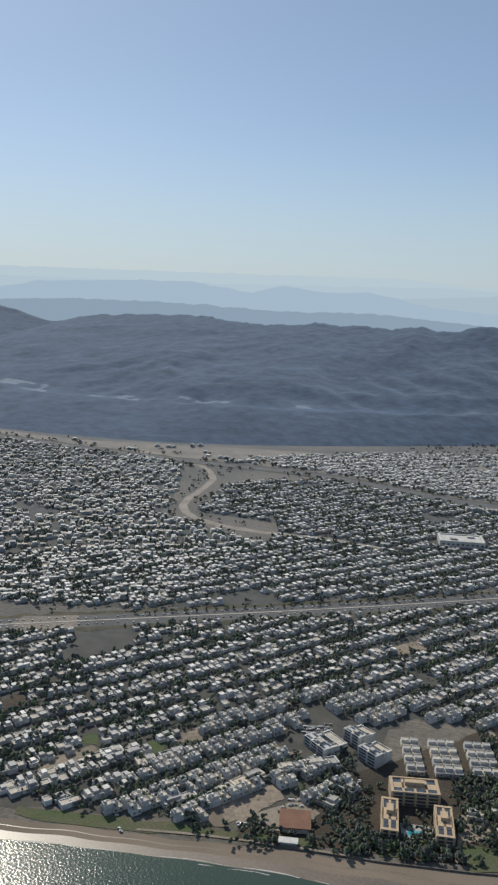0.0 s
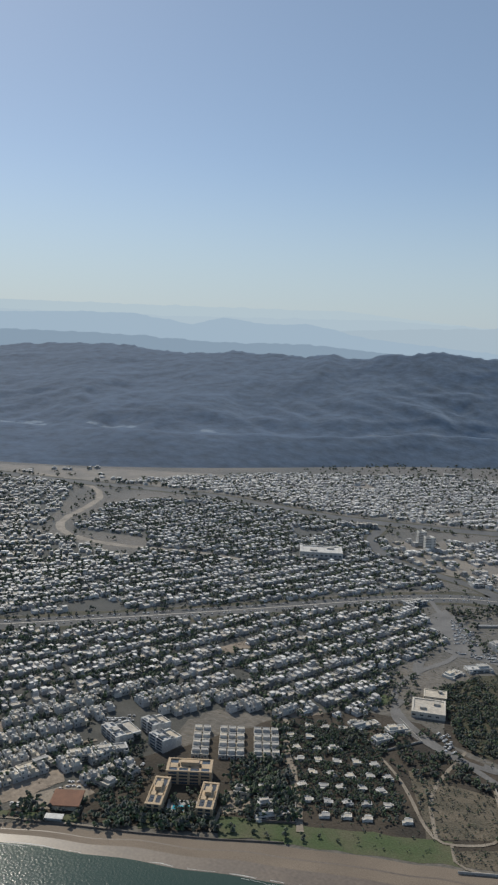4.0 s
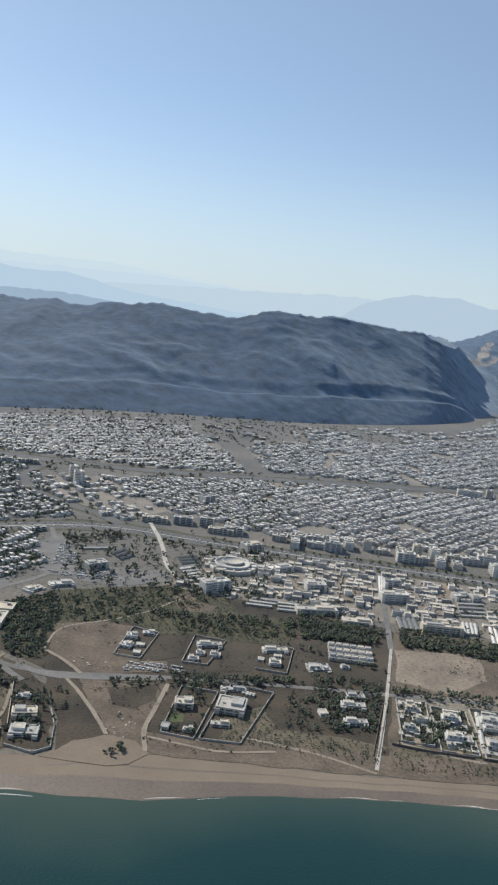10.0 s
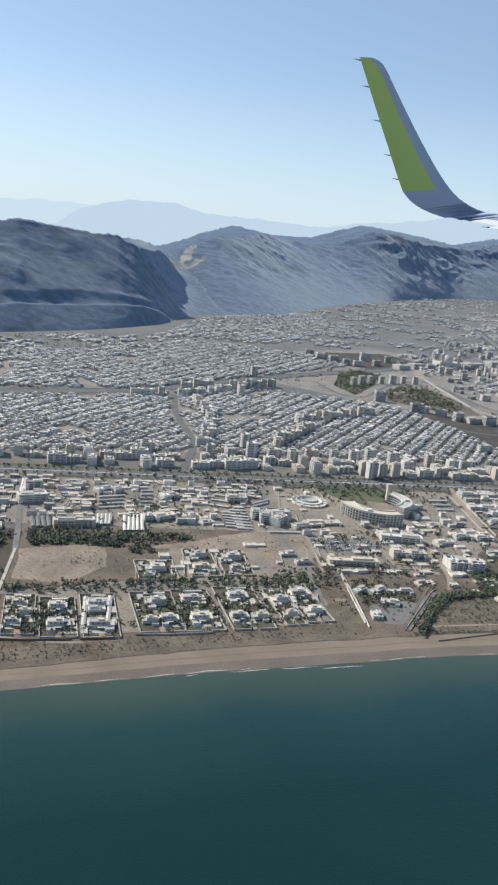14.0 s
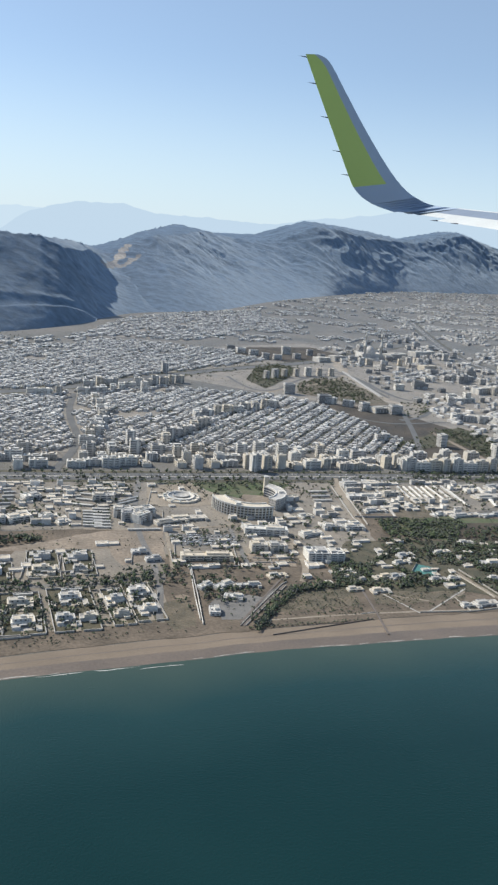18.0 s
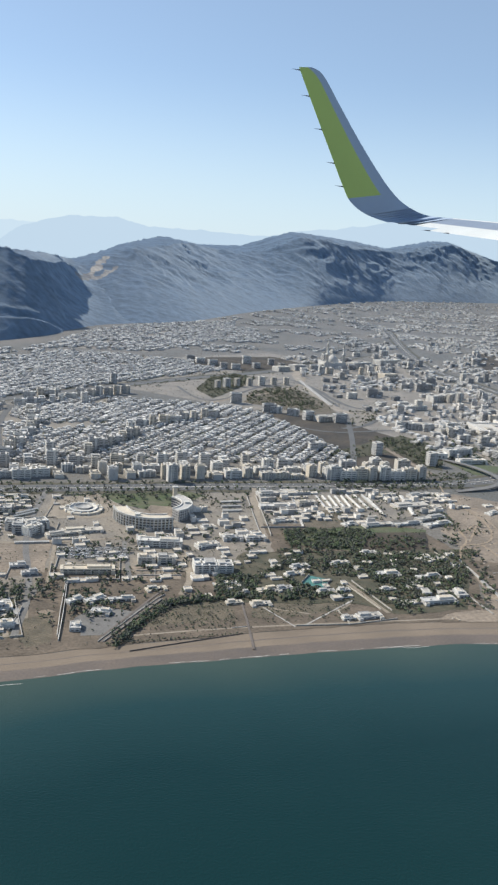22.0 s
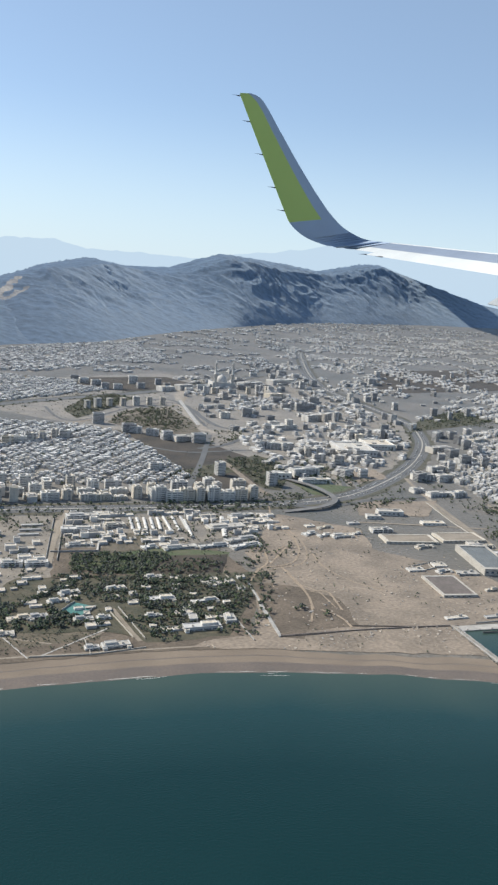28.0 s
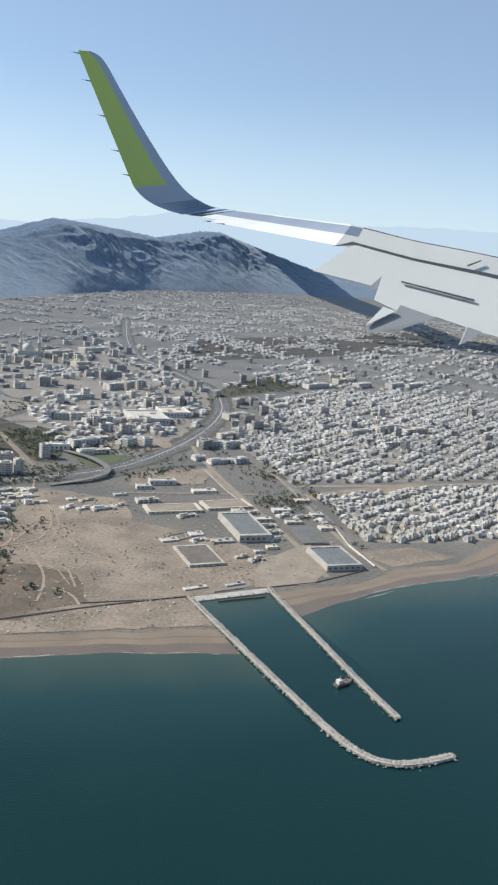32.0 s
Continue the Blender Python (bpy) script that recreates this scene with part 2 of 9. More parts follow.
def sea_material():
    m = bpy.data.materials.new("sea_water")
    m.use_nodes = True
    n, l = m.node_tree.nodes, m.node_tree.links
    b = n["Principled BSDF"]
    b.inputs["Roughness"].default_value, b.inputs["IOR"].default_value = 0.2, 1.33
    at = n.new("ShaderNodeAttribute")
    at.attribute_name = "shallow"
    co = n.new("ShaderNodeTexCoord")
    patch = n.new("ShaderNodeTexNoise")
    patch.inputs["Scale"].default_value = 0.03
    l.new(co.outputs["Object"], patch.inputs["Vector"])
    add = n.new("ShaderNodeMath")
    add.operation = 'MULTIPLY_ADD'
    l.new(patch.outputs["Fac"], add.inputs[0])
    add.inputs[1].default_value = 0.5
    sub = n.new("ShaderNodeMath")
    sub.operation = 'SUBTRACT'
    sub.inputs[1].default_value = 0.25
    l.new(at.outputs["Fac"], sub.inputs[0])
    l.new(sub.outputs["Value"], add.inputs[2])
    ramp = n.new("ShaderNodeValToRGB")
    ramp.color_ramp.elements[0].position, ramp.color_ramp.elements[0].color = 0.0, (0.0026, 0.0225, 0.0235, 1)
    ramp.color_ramp.elements[1].position, ramp.color_ramp.elements[1].color = 1.0, (0.038, 0.062, 0.049, 1)
    mid = ramp.color_ramp.elements.new(0.55)
    mid.color = (0.0085, 0.035, 0.036, 1)
    l.new(add.outputs["Value"], ramp.inputs["Fac"])
    l.new(ramp.outputs["Color"], b.inputs["Base Color"])
    wave = n.new("ShaderNodeTexNoise")
    wave.inputs["Scale"].default_value, wave.inputs["Detail"].default_value = 2.6, 5.0
    l.new(co.outputs["Object"], wave.inputs["Vector"])
    bp = n.new("ShaderNodeBump")
    bp.inputs["Strength"].default_value, bp.inputs["Distance"].default_value = 0.28, 0.2
    l.new(wave.outputs["Fac"], bp.inputs["Height"])
    l.new(bp.outputs["Normal"], b.inputs["Normal"])
    return m


SEA = sea_material()


# ---- building blocks ----
def lerp(x, pts):
    return np.interp(x, [p[0] for p in pts], [p[1] for p in pts])


def mesh_of(name, verts, faces, mats, idx=None, smooth=False):
    me = bpy.data.meshes.new(name)
    me.from_pydata([tuple(v) for v in verts], [], [tuple(f) for f in faces])
    for m in mats if isinstance(mats, (list, tuple)) else [mats]:
        me.materials.append(m)
    if idx is not None:
        me.polygons.foreach_set("material_index", np.asarray(idx, np.int32))
    if smooth:
        me.polygons.foreach_set("use_smooth", np.ones(len(me.polygons), bool))
    me.update()
    return me


def thing(name, label, category, group="", kind="", at=(0, 0, 0), turn=0.0):
    """An Empty that carries the parts of a thing."""
    ob = new(name)
    ob.empty_display_size = 0.2
    ob.matrix_basis = pose(*at, 0, 0, turn)
    return tagged(ob, label, category, group, kind)


def piece(name, me, parent=None, m=None, label=""):
    """A mesh as one object, a part where it has a parent."""
    ob = new(name, me)
    ob.parent = parent
    if m is not None:
        ob.matrix_basis = m
    return tagged(ob, label)


UNIT = np.array([(-.5, -.5, 0), (.5, -.5, 0), (.5, .5, 0), (-.5, .5, 0), (-.5, -.5, 1), (.5, -.5, 1), (.5, .5, 1), (-.5, .5, 1)])
BOX_F = np.array([(0, 1, 5, 4), (1, 2, 6, 5), (2, 3, 7, 6), (3, 0, 4, 7), (4, 5, 6, 7)])
# A block whose flat roof lies behind a parapet.
TRAY = np.vstack([UNIT, [(-.44, -.44, 1), (.44, -.44, 1), (.44, .44, 1), (-.44, .44, 1), (-.44, -.44, .86), (.44, -.44, .86), (.44, .44, .86), (-.44, .44, .86)]])
TRAY_F = np.array([(0, 1, 5, 4), (1, 2, 6, 5), (2, 3, 7, 6), (3, 0, 4, 7), (4, 5, 9, 8), (5, 6, 10, 9), (6, 7, 11, 10), (7, 4, 8, 11),
                   (8, 9, 13, 12), (9, 10, 14, 13), (10, 11, 15, 14), (11, 8, 12, 15), (12, 13, 14, 15)])
TRAY_M = [0] * 12 + [1]


def blocks(rows, tray=False):
    """Vertices and faces of many turned boxes: rows of x, y, z, width, depth, height, turn in radians."""
    r = np.asarray(rows, float).reshape(-1, 7)
    u, fc = (TRAY, TRAY_F) if tray else (UNIT, BOX_F)
    v = u[None] * r[:, None, 3:6]
    c, s = np.cos(r[:, 6])[:, None], np.sin(r[:, 6])[:, None]
    out = np.stack([v[..., 0] * c - v[..., 1] * s + r[:, None, 0], v[..., 0] * s + v[..., 1] * c + r[:, None, 1], v[..., 2] + r[:, None, 2]], -1)
    f = fc[None] + (np.arange(len(r)) * len(u))[:, None, None]
    return out.reshape(-1, 3), f.reshape(-1, 4)


def block_mesh(name, rows, m, tray=False, roof=None):
    v, f = blocks(rows, tray)
    return mesh_of(name, v, f, [m, roof or ROOF], np.tile(TRAY_M, len(v) // 16) if tray else None)


def inside(pts, poly):
    """Which of the points lie in the polygon."""
    p = np.asarray(pts, float)
    hit = np.zeros(len(p), bool)
    for (ax, ay), (bx, by) in zip(poly, poly[1:] + poly[:1]):
        with np.errstate(divide='ignore', invalid='ignore'):
            cross = ((ay > p[:, 1]) != (by > p[:, 1])) & (p[:, 0] < (bx - ax) * (p[:, 1] - ay) / (by - ay) + ax)
        hit ^= cross
    return hit


def off_line(pts, line):
    """How far each point lies from a polyline."""
    p = np.asarray(pts, float)
    best = np.full(len(p), 1e9)
    for a, b in zip(line[:-1], line[1:]):
        a, b = np.array(a, float), np.array(b, float)
        k = np.clip(((p - a) @ (b - a)) / ((b - a) @ (b - a)), 0, 1)
        best = np.minimum(best, np.hypot(*(p - a - k[:, None] * (b - a)).T))
    return best


def smoothed(line, step=4.0):
    """A polyline rounded at its corners and cut into even steps."""
    p = np.array(line, float)
    for _ in range(2):
        p = np.vstack([p[:1], np.stack([p[:-1] * .75 + p[1:] * .25, p[:-1] * .25 + p[1:] * .75], 1).reshape(-1, 2), p[-1:]])
    s = np.r_[0, np.cumsum(np.hypot(*np.diff(p, axis=0).T))]
    q = np.linspace(0, s[-1], max(2, int(s[-1] / step) + 1))
    return np.stack([np.interp(q, s, p[:, 0]), np.interp(q, s, p[:, 1])], 1)


def ribbon(name, line, width, z, m, ragged=0.0, step=4.0, thick=0.0, zs=None):
    """A flat band along a line, as a road or a path; with thickness it has sides."""
    p = smoothed(line, step)
    d = np.gradient(p, axis=0)
    nrm = np.stack([-d[:, 1], d[:, 0]], 1) / np.hypot(*d.T)[:, None]
    w = width / 2 * (1 + ragged * (np.random.rand(len(p), 2) - .5))
    h = np.full(len(p), z) if zs is None else np.interp(np.linspace(0, 1, len(p)), np.linspace(0, 1, len(zs)), zs)
    a, b = p + nrm * w[:, :1], p - nrm * w[:, 1:]
    rows = [np.c_[b, h], np.c_[a, h]] + ([np.c_[a, h - thick], np.c_[b, h - thick]] if thick else [])
    v = np.stack(rows, 1).reshape(-1, 3)
    k = len(rows)
    f = []
    for i in range(len(p) - 1):
        i0, i1 = i * k, i * k + k
        f += [(i0 + j, i1 + j, i1 + (j + 1) % k, i0 + (j + 1) % k) for j in (range(k) if thick else (0,))]
    f = [q[::-1] for q in f]
    return mesh_of(name, v, f, m)


def patch(name, poly, z, m, ragged=1.0):
    """A flat field with an uneven outline."""
    p = np.array(poly + poly[:1], float)
    out = []
    for a, b in zip(p[:-1], p[1:]):
        k = max(1, int(np.hypot(*(b - a)) / 3))
        for i in range(k):
            out.append(a + (b - a) * i / k + (np.random.rand(2) - .5) * ragged)
    bm = bmesh.new()
    face = bm.faces.new([bm.verts.new((x, y, z)) for x, y in out])
    bm.normal_update()
    if face.normal.z < 0:
        bmesh.ops.reverse_faces(bm, faces=[face])
    bmesh.ops.triangulate(bm, faces=[face])
    me = bpy.data.meshes.new(name)
    bm.to_mesh(me)
    bm.free()
    me.materials.append(m)
    return me


# ---- shore, land and sea ----
INNER = [(-1500, -500), (-300, 8), (-150, 64), (-84, 88), (-45, 102), (-7, 115), (16, 121), (36, 125), (42, 130), (57, 132), (90, 137),
         (119, 143), (149, 148), (180, 152), (207, 155), (239, 157), (262, 156), (283, 150), (312, 144)]
WATER = [(-1500, -506), (-300, 2), (-150, 59), (-82, 84), (-55, 94), (-38, 99), (-17, 104), (0, 108), (18, 112), (38, 116), (54, 119), (69, 125),
         (87, 130), (109, 134), (134, 138), (159, 141), (182, 144), (217, 146), (249, 147), (265, 145), (286, 141), (312, 133)]
INNER_E = [(333, 158), (357, 157), (372, 163), (391, 162), (418, 174), (500, 196), (800, 260), (3000, 700)]
WATER_E = [(333, 145), (346, 149), (365, 153), (399, 154), (450, 163), (700, 215), (3000, 640)]


def shore(line, line_e, x):
    return np.where(x <= 312, lerp(x, line), np.where(x < 333, 158.0, lerp(x, line_e)))


xs = np.unique(np.r_[np.linspace(-1500, -200, 20), np.arange(-200, 312, 2.0), 312, 312.2, 332.8, np.arange(333, 480, 2.0), np.linspace(480, 3000, 30)])
wob = np.array([noise.noise((x * 0.13, 3.0, 0)) for x in xs])
inn = shore(INNER, INNER_E, xs) + np.where((xs > 312) & (xs < 333), 0, wob * 0.9)
wat = shore(WATER, WATER_E, xs) + np.where((xs > 312) & (xs < 333), 0, wob * 0.5)
far_y = [0.0, 6, 30, 100, 300, 900, 2500, 4600]
n = len(xs)
v = [(x, y + d if d < 4000 else 4600.0, 0.0) for d in far_y for x, y in zip(xs, inn)]
f = [(j * n + i, j * n + i + 1, (j + 1) * n + i + 1, (j + 1) * n + i) for j in range(len(far_y) - 1) for i in range(n - 1)]
tagged(new("ground", mesh_of("ground", v, f, EARTH)), "dry tan earth plain with darker patches behind the shore", "ground", kind="structure")

# Dry and wet sand, sloping into the sea.
bands = [(0.0, 0.0), (0.3, -0.012), (0.34, -0.014), (0.6, -0.025), (1.0, -0.05), (1.9, -0.30)]
v = [(x, a + (b - a) * k, z) for k, z in bands for x, a, b in zip(xs, inn, wat)]
f, idx = [], []
for j in range(len(bands) - 1):
    for i in range(n - 1):
        if not 312 <= xs[i] < 333:
            f.append((j * n + i, (j + 1) * n + i, (j + 1) * n + i + 1, j * n + i + 1))
            idx.append(0 if j in (0, 2) else 1)
tagged(new("beach", mesh_of("beach", v, f, [SAND, WET], idx)), "pale dry sand above a darker wet strand", "beach", kind="structure")

# The sea, with its depth from the shore.
depths = [-8.0, 0, 2, 5, 9, 14, 22, 34, 60, 110, 300, 1500, 4500]
v, sh = [], []
for d in depths:
    for x, y in zip(xs, wat):
        v.append((x, (y if d < 1400 else min(y, 300.0)) - d, -0.06))
        sh.append(max(0.0, 1 - max(d, 0) / 34.0))
f = [(j * n + i, (j + 1) * n + i, (j + 1) * n + i + 1, j * n + i + 1) for j in range(len(depths) - 1) for i in range(n - 1)]
# The harbour basin and the open water off its mouth lie in the same sheet.
me = mesh_of("water", v, f, SEA)
at = me.attributes.new("shallow", 'FLOAT', 'POINT')
at.data.foreach_set("value", np.array(sh, np.float32))
tagged(new("water", me), "dark teal sea, greener near the shore", "sea", kind="structure")

# Broken lines of surf.
fv, ff = [], []
for lane, (off, odds) in enumerate(((0.0, 0.7), (0.7, 0.2), (1.6, 0.05))):
    i = 0
    while i < n - 3:
        run = random.randint(2, 6)
        if -200 < xs[i] < 440 and not 306 < xs[i] < 334 and random.random() < odds:
            seg = [k for k in range(i, min(i + run, n)) if xs[k] < 310 or xs[k] > 334]
            base = len(fv)
            for q, k in enumerate(seg):
                w = 0.02 + 0.09 * random.random() * math.sin(math.pi * (q + .5) / len(seg))
                y = wat[k] - off + 0.5 * noise.noise((xs[k] * 0.3, lane * 7.0, 1))
                fv += [(xs[k], y - w, -0.035), (xs[k], y + w, -0.035)]
            ff += [(base + 2 * q, base + 2 * q + 2, base + 2 * q + 3, base + 2 * q + 1) for q in range(len(seg) - 1)]
        i += run
tagged(new("surf", mesh_of("surf", fv, ff, FOAM)), "thin broken white lines of surf along the strand", "surf", kind="stuff")


# ---- mountains ----
CUT_LINE = [(200, 950), (208, 985), (222, 1040), (236, 1090)]
CUT_SPUR = [(216, 985), (236, 1010), (252, 1050)]

def mountain(name, foot, crest, label, bench=0.0, seed=0.0, steps=560, rough=1.0, cols=56, back=2.4):
    """A range between its foot line and its crest line, cut by gullies."""
    f_, c_ = np.array(foot, float), np.array(crest, float)

    def along(p, k):
        s = np.r_[0, np.cumsum(np.hypot(*np.diff(p[:, :2], axis=0).T))]
        return np.stack([np.interp(k * s[-1], s, p[:, i]) for i in range(p.shape[1])], -1)

    k = np.linspace(0, 1, steps)
    lo, hi = along(f_, k), along(c_, k)

    def eased(a, w):
        """Round the corners of a line."""
        pad = np.vstack([np.repeat(a[:1], w, 0), a, np.repeat(a[-1:], w, 0)])
        return np.stack([np.convolve(pad[:, i], np.ones(2 * w + 1) / (2 * w + 1), "valid") for i in range(a.shape[1])], -1)

    lo, hi[:, :2] = eased(lo, 22), eased(hi[:, :2], 16)
    verts, rows = [], np.r_[np.linspace(0, 1, cols), np.linspace(1, back, 12)[1:]]
    for r in rows:
        for i in range(steps):
            x, y = lo[i] + (hi[i, :2] - lo[i]) * r
            p = Vector((x * 0.011, y * 0.011, seed))
            # Spurs and gullies of three sizes, bent by a wide swell.
            q = p + Vector((noise.noise(p * 0.9) * 0.6, noise.noise(p * 0.9 + Vector((7, 3, 0))) * 0.6, 0))
            spur = abs(noise.noise(q * 0.8)) * 0.45 + abs(noise.noise(q * 1.9)) * 0.34 + abs(noise.noise(q * 4.4)) * 0.24 + abs(noise.noise(q * 10.0)) * 0.09 + abs(noise.noise(p * 24.0)) * 0.04
            rb = min(1.0, max(0.0, r + 0.09 * noise.noise(Vector((x * 0.012, y * 0.012, 3.0))) * math.sin(math.pi * min(r, 1.0)))) if bench else r
            base = hi[i, 2] * (bench * min(1, rb / 0.2) * (1 - 0.22 * math.sin(math.pi * min(1, max(0, (rb - 0.2) / 0.2)))) + (1 - bench) * max(0, (rb - 0.27) / 0.73) ** 1.1 if bench else min(1.45 * r, 1.0))
            if not bench and r <= 1:
                # The face rises steeply and its shoulder stays under the crest.
                base = min(base, (74 + (hi[i, 2] - 74) * y / hi[i, 1] - 12 * (1 - r)))
            if r > 1:
                fall = (r - 1) / (back - 1)
                base = hi[i, 2] * (1 - 0.86 * fall ** 0.6 - 0.3 * min(1, fall * 3) * spur) if fall < 0.99 else -0.4
            edge = math.sin(math.pi * min(r, 1.0)) ** 0.7 if r < 1 else 0
            hill = 3.0 * max(0, noise.noise(p * 3.0 + Vector((5, 1, 0)))) * edge
            z = base - rough * spur * hi[i, 2] * 0.42 * edge * min(1, r * 3) + hill
            if abs(r - 1) < 1e-6:
                z += 2.3 * noise.noise(Vector((x * 0.07, y * 0.07, seed))) + 1.6 * noise.noise(Vector((x * 0.2, y * 0.2, seed)))
            verts.append((x, y, max(-0.5, z)))
    m = len(rows)
    faces = [(j * steps + i, j * steps + i + 1, (j + 1) * steps + i + 1, (j + 1) * steps + i) for j in range(m - 1) for i in range(steps - 1)]
    # A pale cut where a road climbs through the saddle.
    mid = np.array(verts)[np.array(faces)].mean(1)
    wob = np.array([noise.noise((x * 0.05, y * 0.05, 2.0)) for x, y, _ in mid])
    cut = np.min([np.abs(off_line(mid[:, :2], CUT_LINE)), np.abs(off_line(mid[:, :2], CUT_SPUR)) + 2], 0) + wob * 8 < 5
    # Dusty shelves, blued by painted haze, lie behind the front hills.
    shelf = np.zeros(len(mid), bool)
    if bench:
        row_at = np.repeat((rows[:-1] + rows[1:]) / 2, steps - 1)
        shelf = (row_at > 0.22) & (row_at < 0.31) & (np.array([noise.noise((x * 0.02, y * 0.05, 8.0)) + 0.6 * noise.noise((x * 0.1, y * 0.1, 1.0)) for x, y, _ in mid]) > 0.22)
    return tagged(new(name, mesh_of(name, verts, faces, [HAZED_ROCK, CUT_ROCK, HAZED_SHELF], np.where(cut, 1, np.where(shelf, 2, 0)), smooth=True)), label, "mountain", kind="structure")


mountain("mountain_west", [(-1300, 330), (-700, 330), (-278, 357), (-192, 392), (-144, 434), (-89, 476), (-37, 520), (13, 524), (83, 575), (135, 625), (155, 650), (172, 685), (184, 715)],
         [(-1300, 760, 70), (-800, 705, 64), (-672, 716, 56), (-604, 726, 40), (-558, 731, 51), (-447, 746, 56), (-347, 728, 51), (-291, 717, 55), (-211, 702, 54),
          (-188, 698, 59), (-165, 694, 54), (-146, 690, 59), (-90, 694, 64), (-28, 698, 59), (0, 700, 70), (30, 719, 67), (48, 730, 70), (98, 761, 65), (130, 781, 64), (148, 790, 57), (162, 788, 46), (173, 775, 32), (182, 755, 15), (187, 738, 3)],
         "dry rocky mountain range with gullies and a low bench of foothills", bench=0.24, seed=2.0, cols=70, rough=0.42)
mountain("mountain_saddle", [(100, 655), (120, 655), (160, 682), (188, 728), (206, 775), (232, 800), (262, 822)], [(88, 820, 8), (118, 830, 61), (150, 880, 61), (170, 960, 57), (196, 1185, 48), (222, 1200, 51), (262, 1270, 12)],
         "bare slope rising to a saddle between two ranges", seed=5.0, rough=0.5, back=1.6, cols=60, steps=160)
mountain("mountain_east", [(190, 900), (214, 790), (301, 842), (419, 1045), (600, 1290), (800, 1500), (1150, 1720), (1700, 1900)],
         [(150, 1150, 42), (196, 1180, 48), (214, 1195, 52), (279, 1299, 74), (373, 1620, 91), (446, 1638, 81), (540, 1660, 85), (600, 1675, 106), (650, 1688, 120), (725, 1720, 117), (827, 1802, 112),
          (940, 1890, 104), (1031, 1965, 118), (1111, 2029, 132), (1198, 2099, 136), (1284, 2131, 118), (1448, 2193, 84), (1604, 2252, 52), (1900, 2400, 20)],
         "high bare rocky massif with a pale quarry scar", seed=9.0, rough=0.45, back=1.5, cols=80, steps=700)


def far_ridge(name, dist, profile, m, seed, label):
    """A far ridge as a sheet with haze in its glow, by bearing and height in degrees."""
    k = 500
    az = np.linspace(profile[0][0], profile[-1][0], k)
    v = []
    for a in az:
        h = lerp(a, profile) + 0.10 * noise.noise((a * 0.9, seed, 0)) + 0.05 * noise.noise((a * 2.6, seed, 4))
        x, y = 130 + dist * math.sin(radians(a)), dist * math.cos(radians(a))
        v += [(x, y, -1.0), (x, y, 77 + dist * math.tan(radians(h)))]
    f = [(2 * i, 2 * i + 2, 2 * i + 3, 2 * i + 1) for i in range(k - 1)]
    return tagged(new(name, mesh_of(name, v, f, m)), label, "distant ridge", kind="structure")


far_ridge("backdrop_spur", 2000, [(-75, -0.6), (-55, -0.8), (-48, -1.0), (-41, -0.7), (-34, -0.8), (-28, -1.1), (-22, -1.0), (-15, -1.5), (-8, -2.2)], FAR_CLOSE, 3.0, "spur behind the near range, slate haze painted as glow")
far_ridge("backdrop_ridge", 2700, [(-75, 0.5), (-50, 0.1), (-46, -0.4), (-43, 0.25), (-37, 0.55), (-33, 0.6), (-29, 0.0), (-27, 0.55), (-24, 0.2), (-21, 0.3), (-17, -0.5), (-8, -1.2)], FAR_NEAR, 1.0, "distant ridge with blue haze painted as glow")
far_ridge("backdrop_range", 3500, [(-75, 0.5), (-30, 0.5), (-16, 0.75), (-9, 0.5), (-4, -1.0)], FAR_MID, 5.0, "very distant range with pale haze painted as glow")
far_ridge("backdrop_range_east", 3300, [(-4, -1.5), (-1, 0.6), (2, 1.45), (5, 1.5), (7, 1.1), (15, 1.0), (17, 1.45), (21, 2.0), (23, 2.45), (27, 2.2), (31, 2.2), (38, 2.8), (43, 2.9), (60, 1.5)], FAR_EAST, 5.0, "very distant range with pale haze painted as glow")
far_ridge("backdrop_range_middle", 3400, [(-26, -1.2), (-18, 0.0), (-12, 0.35), (-8, 0.5), (-3, 0.85), (1, 0.8), (4, -0.5)], FAR_MIDDLE, 6.0, "distant range with pale haze painted as glow")
far_ridge("backdrop_horizon", 4400, [(-80, 0.9), (-18, 1.25), (-8, 0.4), (-3, -1.0)], FAR_FAR, 8.0, "last ridge under the sky, pale haze painted as glow")

# ---- streets ----
HW1 = [(-330, -10), (-113, 163), (-55, 211), (-20, 243), (5, 257), (40, 254), (80, 256), (116, 257), (164, 257), (222, 260), (260, 260), (298, 263), (322, 267), (343, 278), (383, 317), (416, 365), (432, 403), (440, 430), (441, 466), (441, 516), (440, 562), (458, 637), (481, 712), (530, 860)]
HW2 = [(-500, 330), (-261, 336), (-195, 340), (-139, 351), (-80, 338), (-52, 336), (-4, 344), (30, 355), (74, 371), (127, 391), (150, 406), (187, 438), (240, 480), (320, 530), (420, 640)]
CONNECT = [(-46, 330), (-46, 308), (-35, 287), (-15, 274), (-2, 269), (8, 260)]
JUNC = [(-10, 246), (3, 218), (5, 204), (-4, 190), (-5, 172), (6, 159), (20, 151), (44, 159), (72, 165), (94, 169), (118, 173), (153, 177), (166, 180)]
WADI = [(-230, 347), (-206, 342), (-184, 331), (-171, 313), (-166, 293), (-163, 276), (-157, 262), (-146, 253), (-130, 250), (-113, 252), (-97, 257), (-70, 256)]
RAMP = [(309, 256), (322, 258), (327, 268), (323, 284), (310, 300)]
EROAD = [(372, 300), (367, 280), (360, 229), (355, 182), (351, 163)]
EROAD2 = [(386, 262), (383, 239), (369, 184), (369, 163)]
EROAD3 = [(383, 239), (414, 235), (458, 230), (560, 222)]
MIDRD = [(166, 256), (160, 215), (163, 180), (160, 158)]
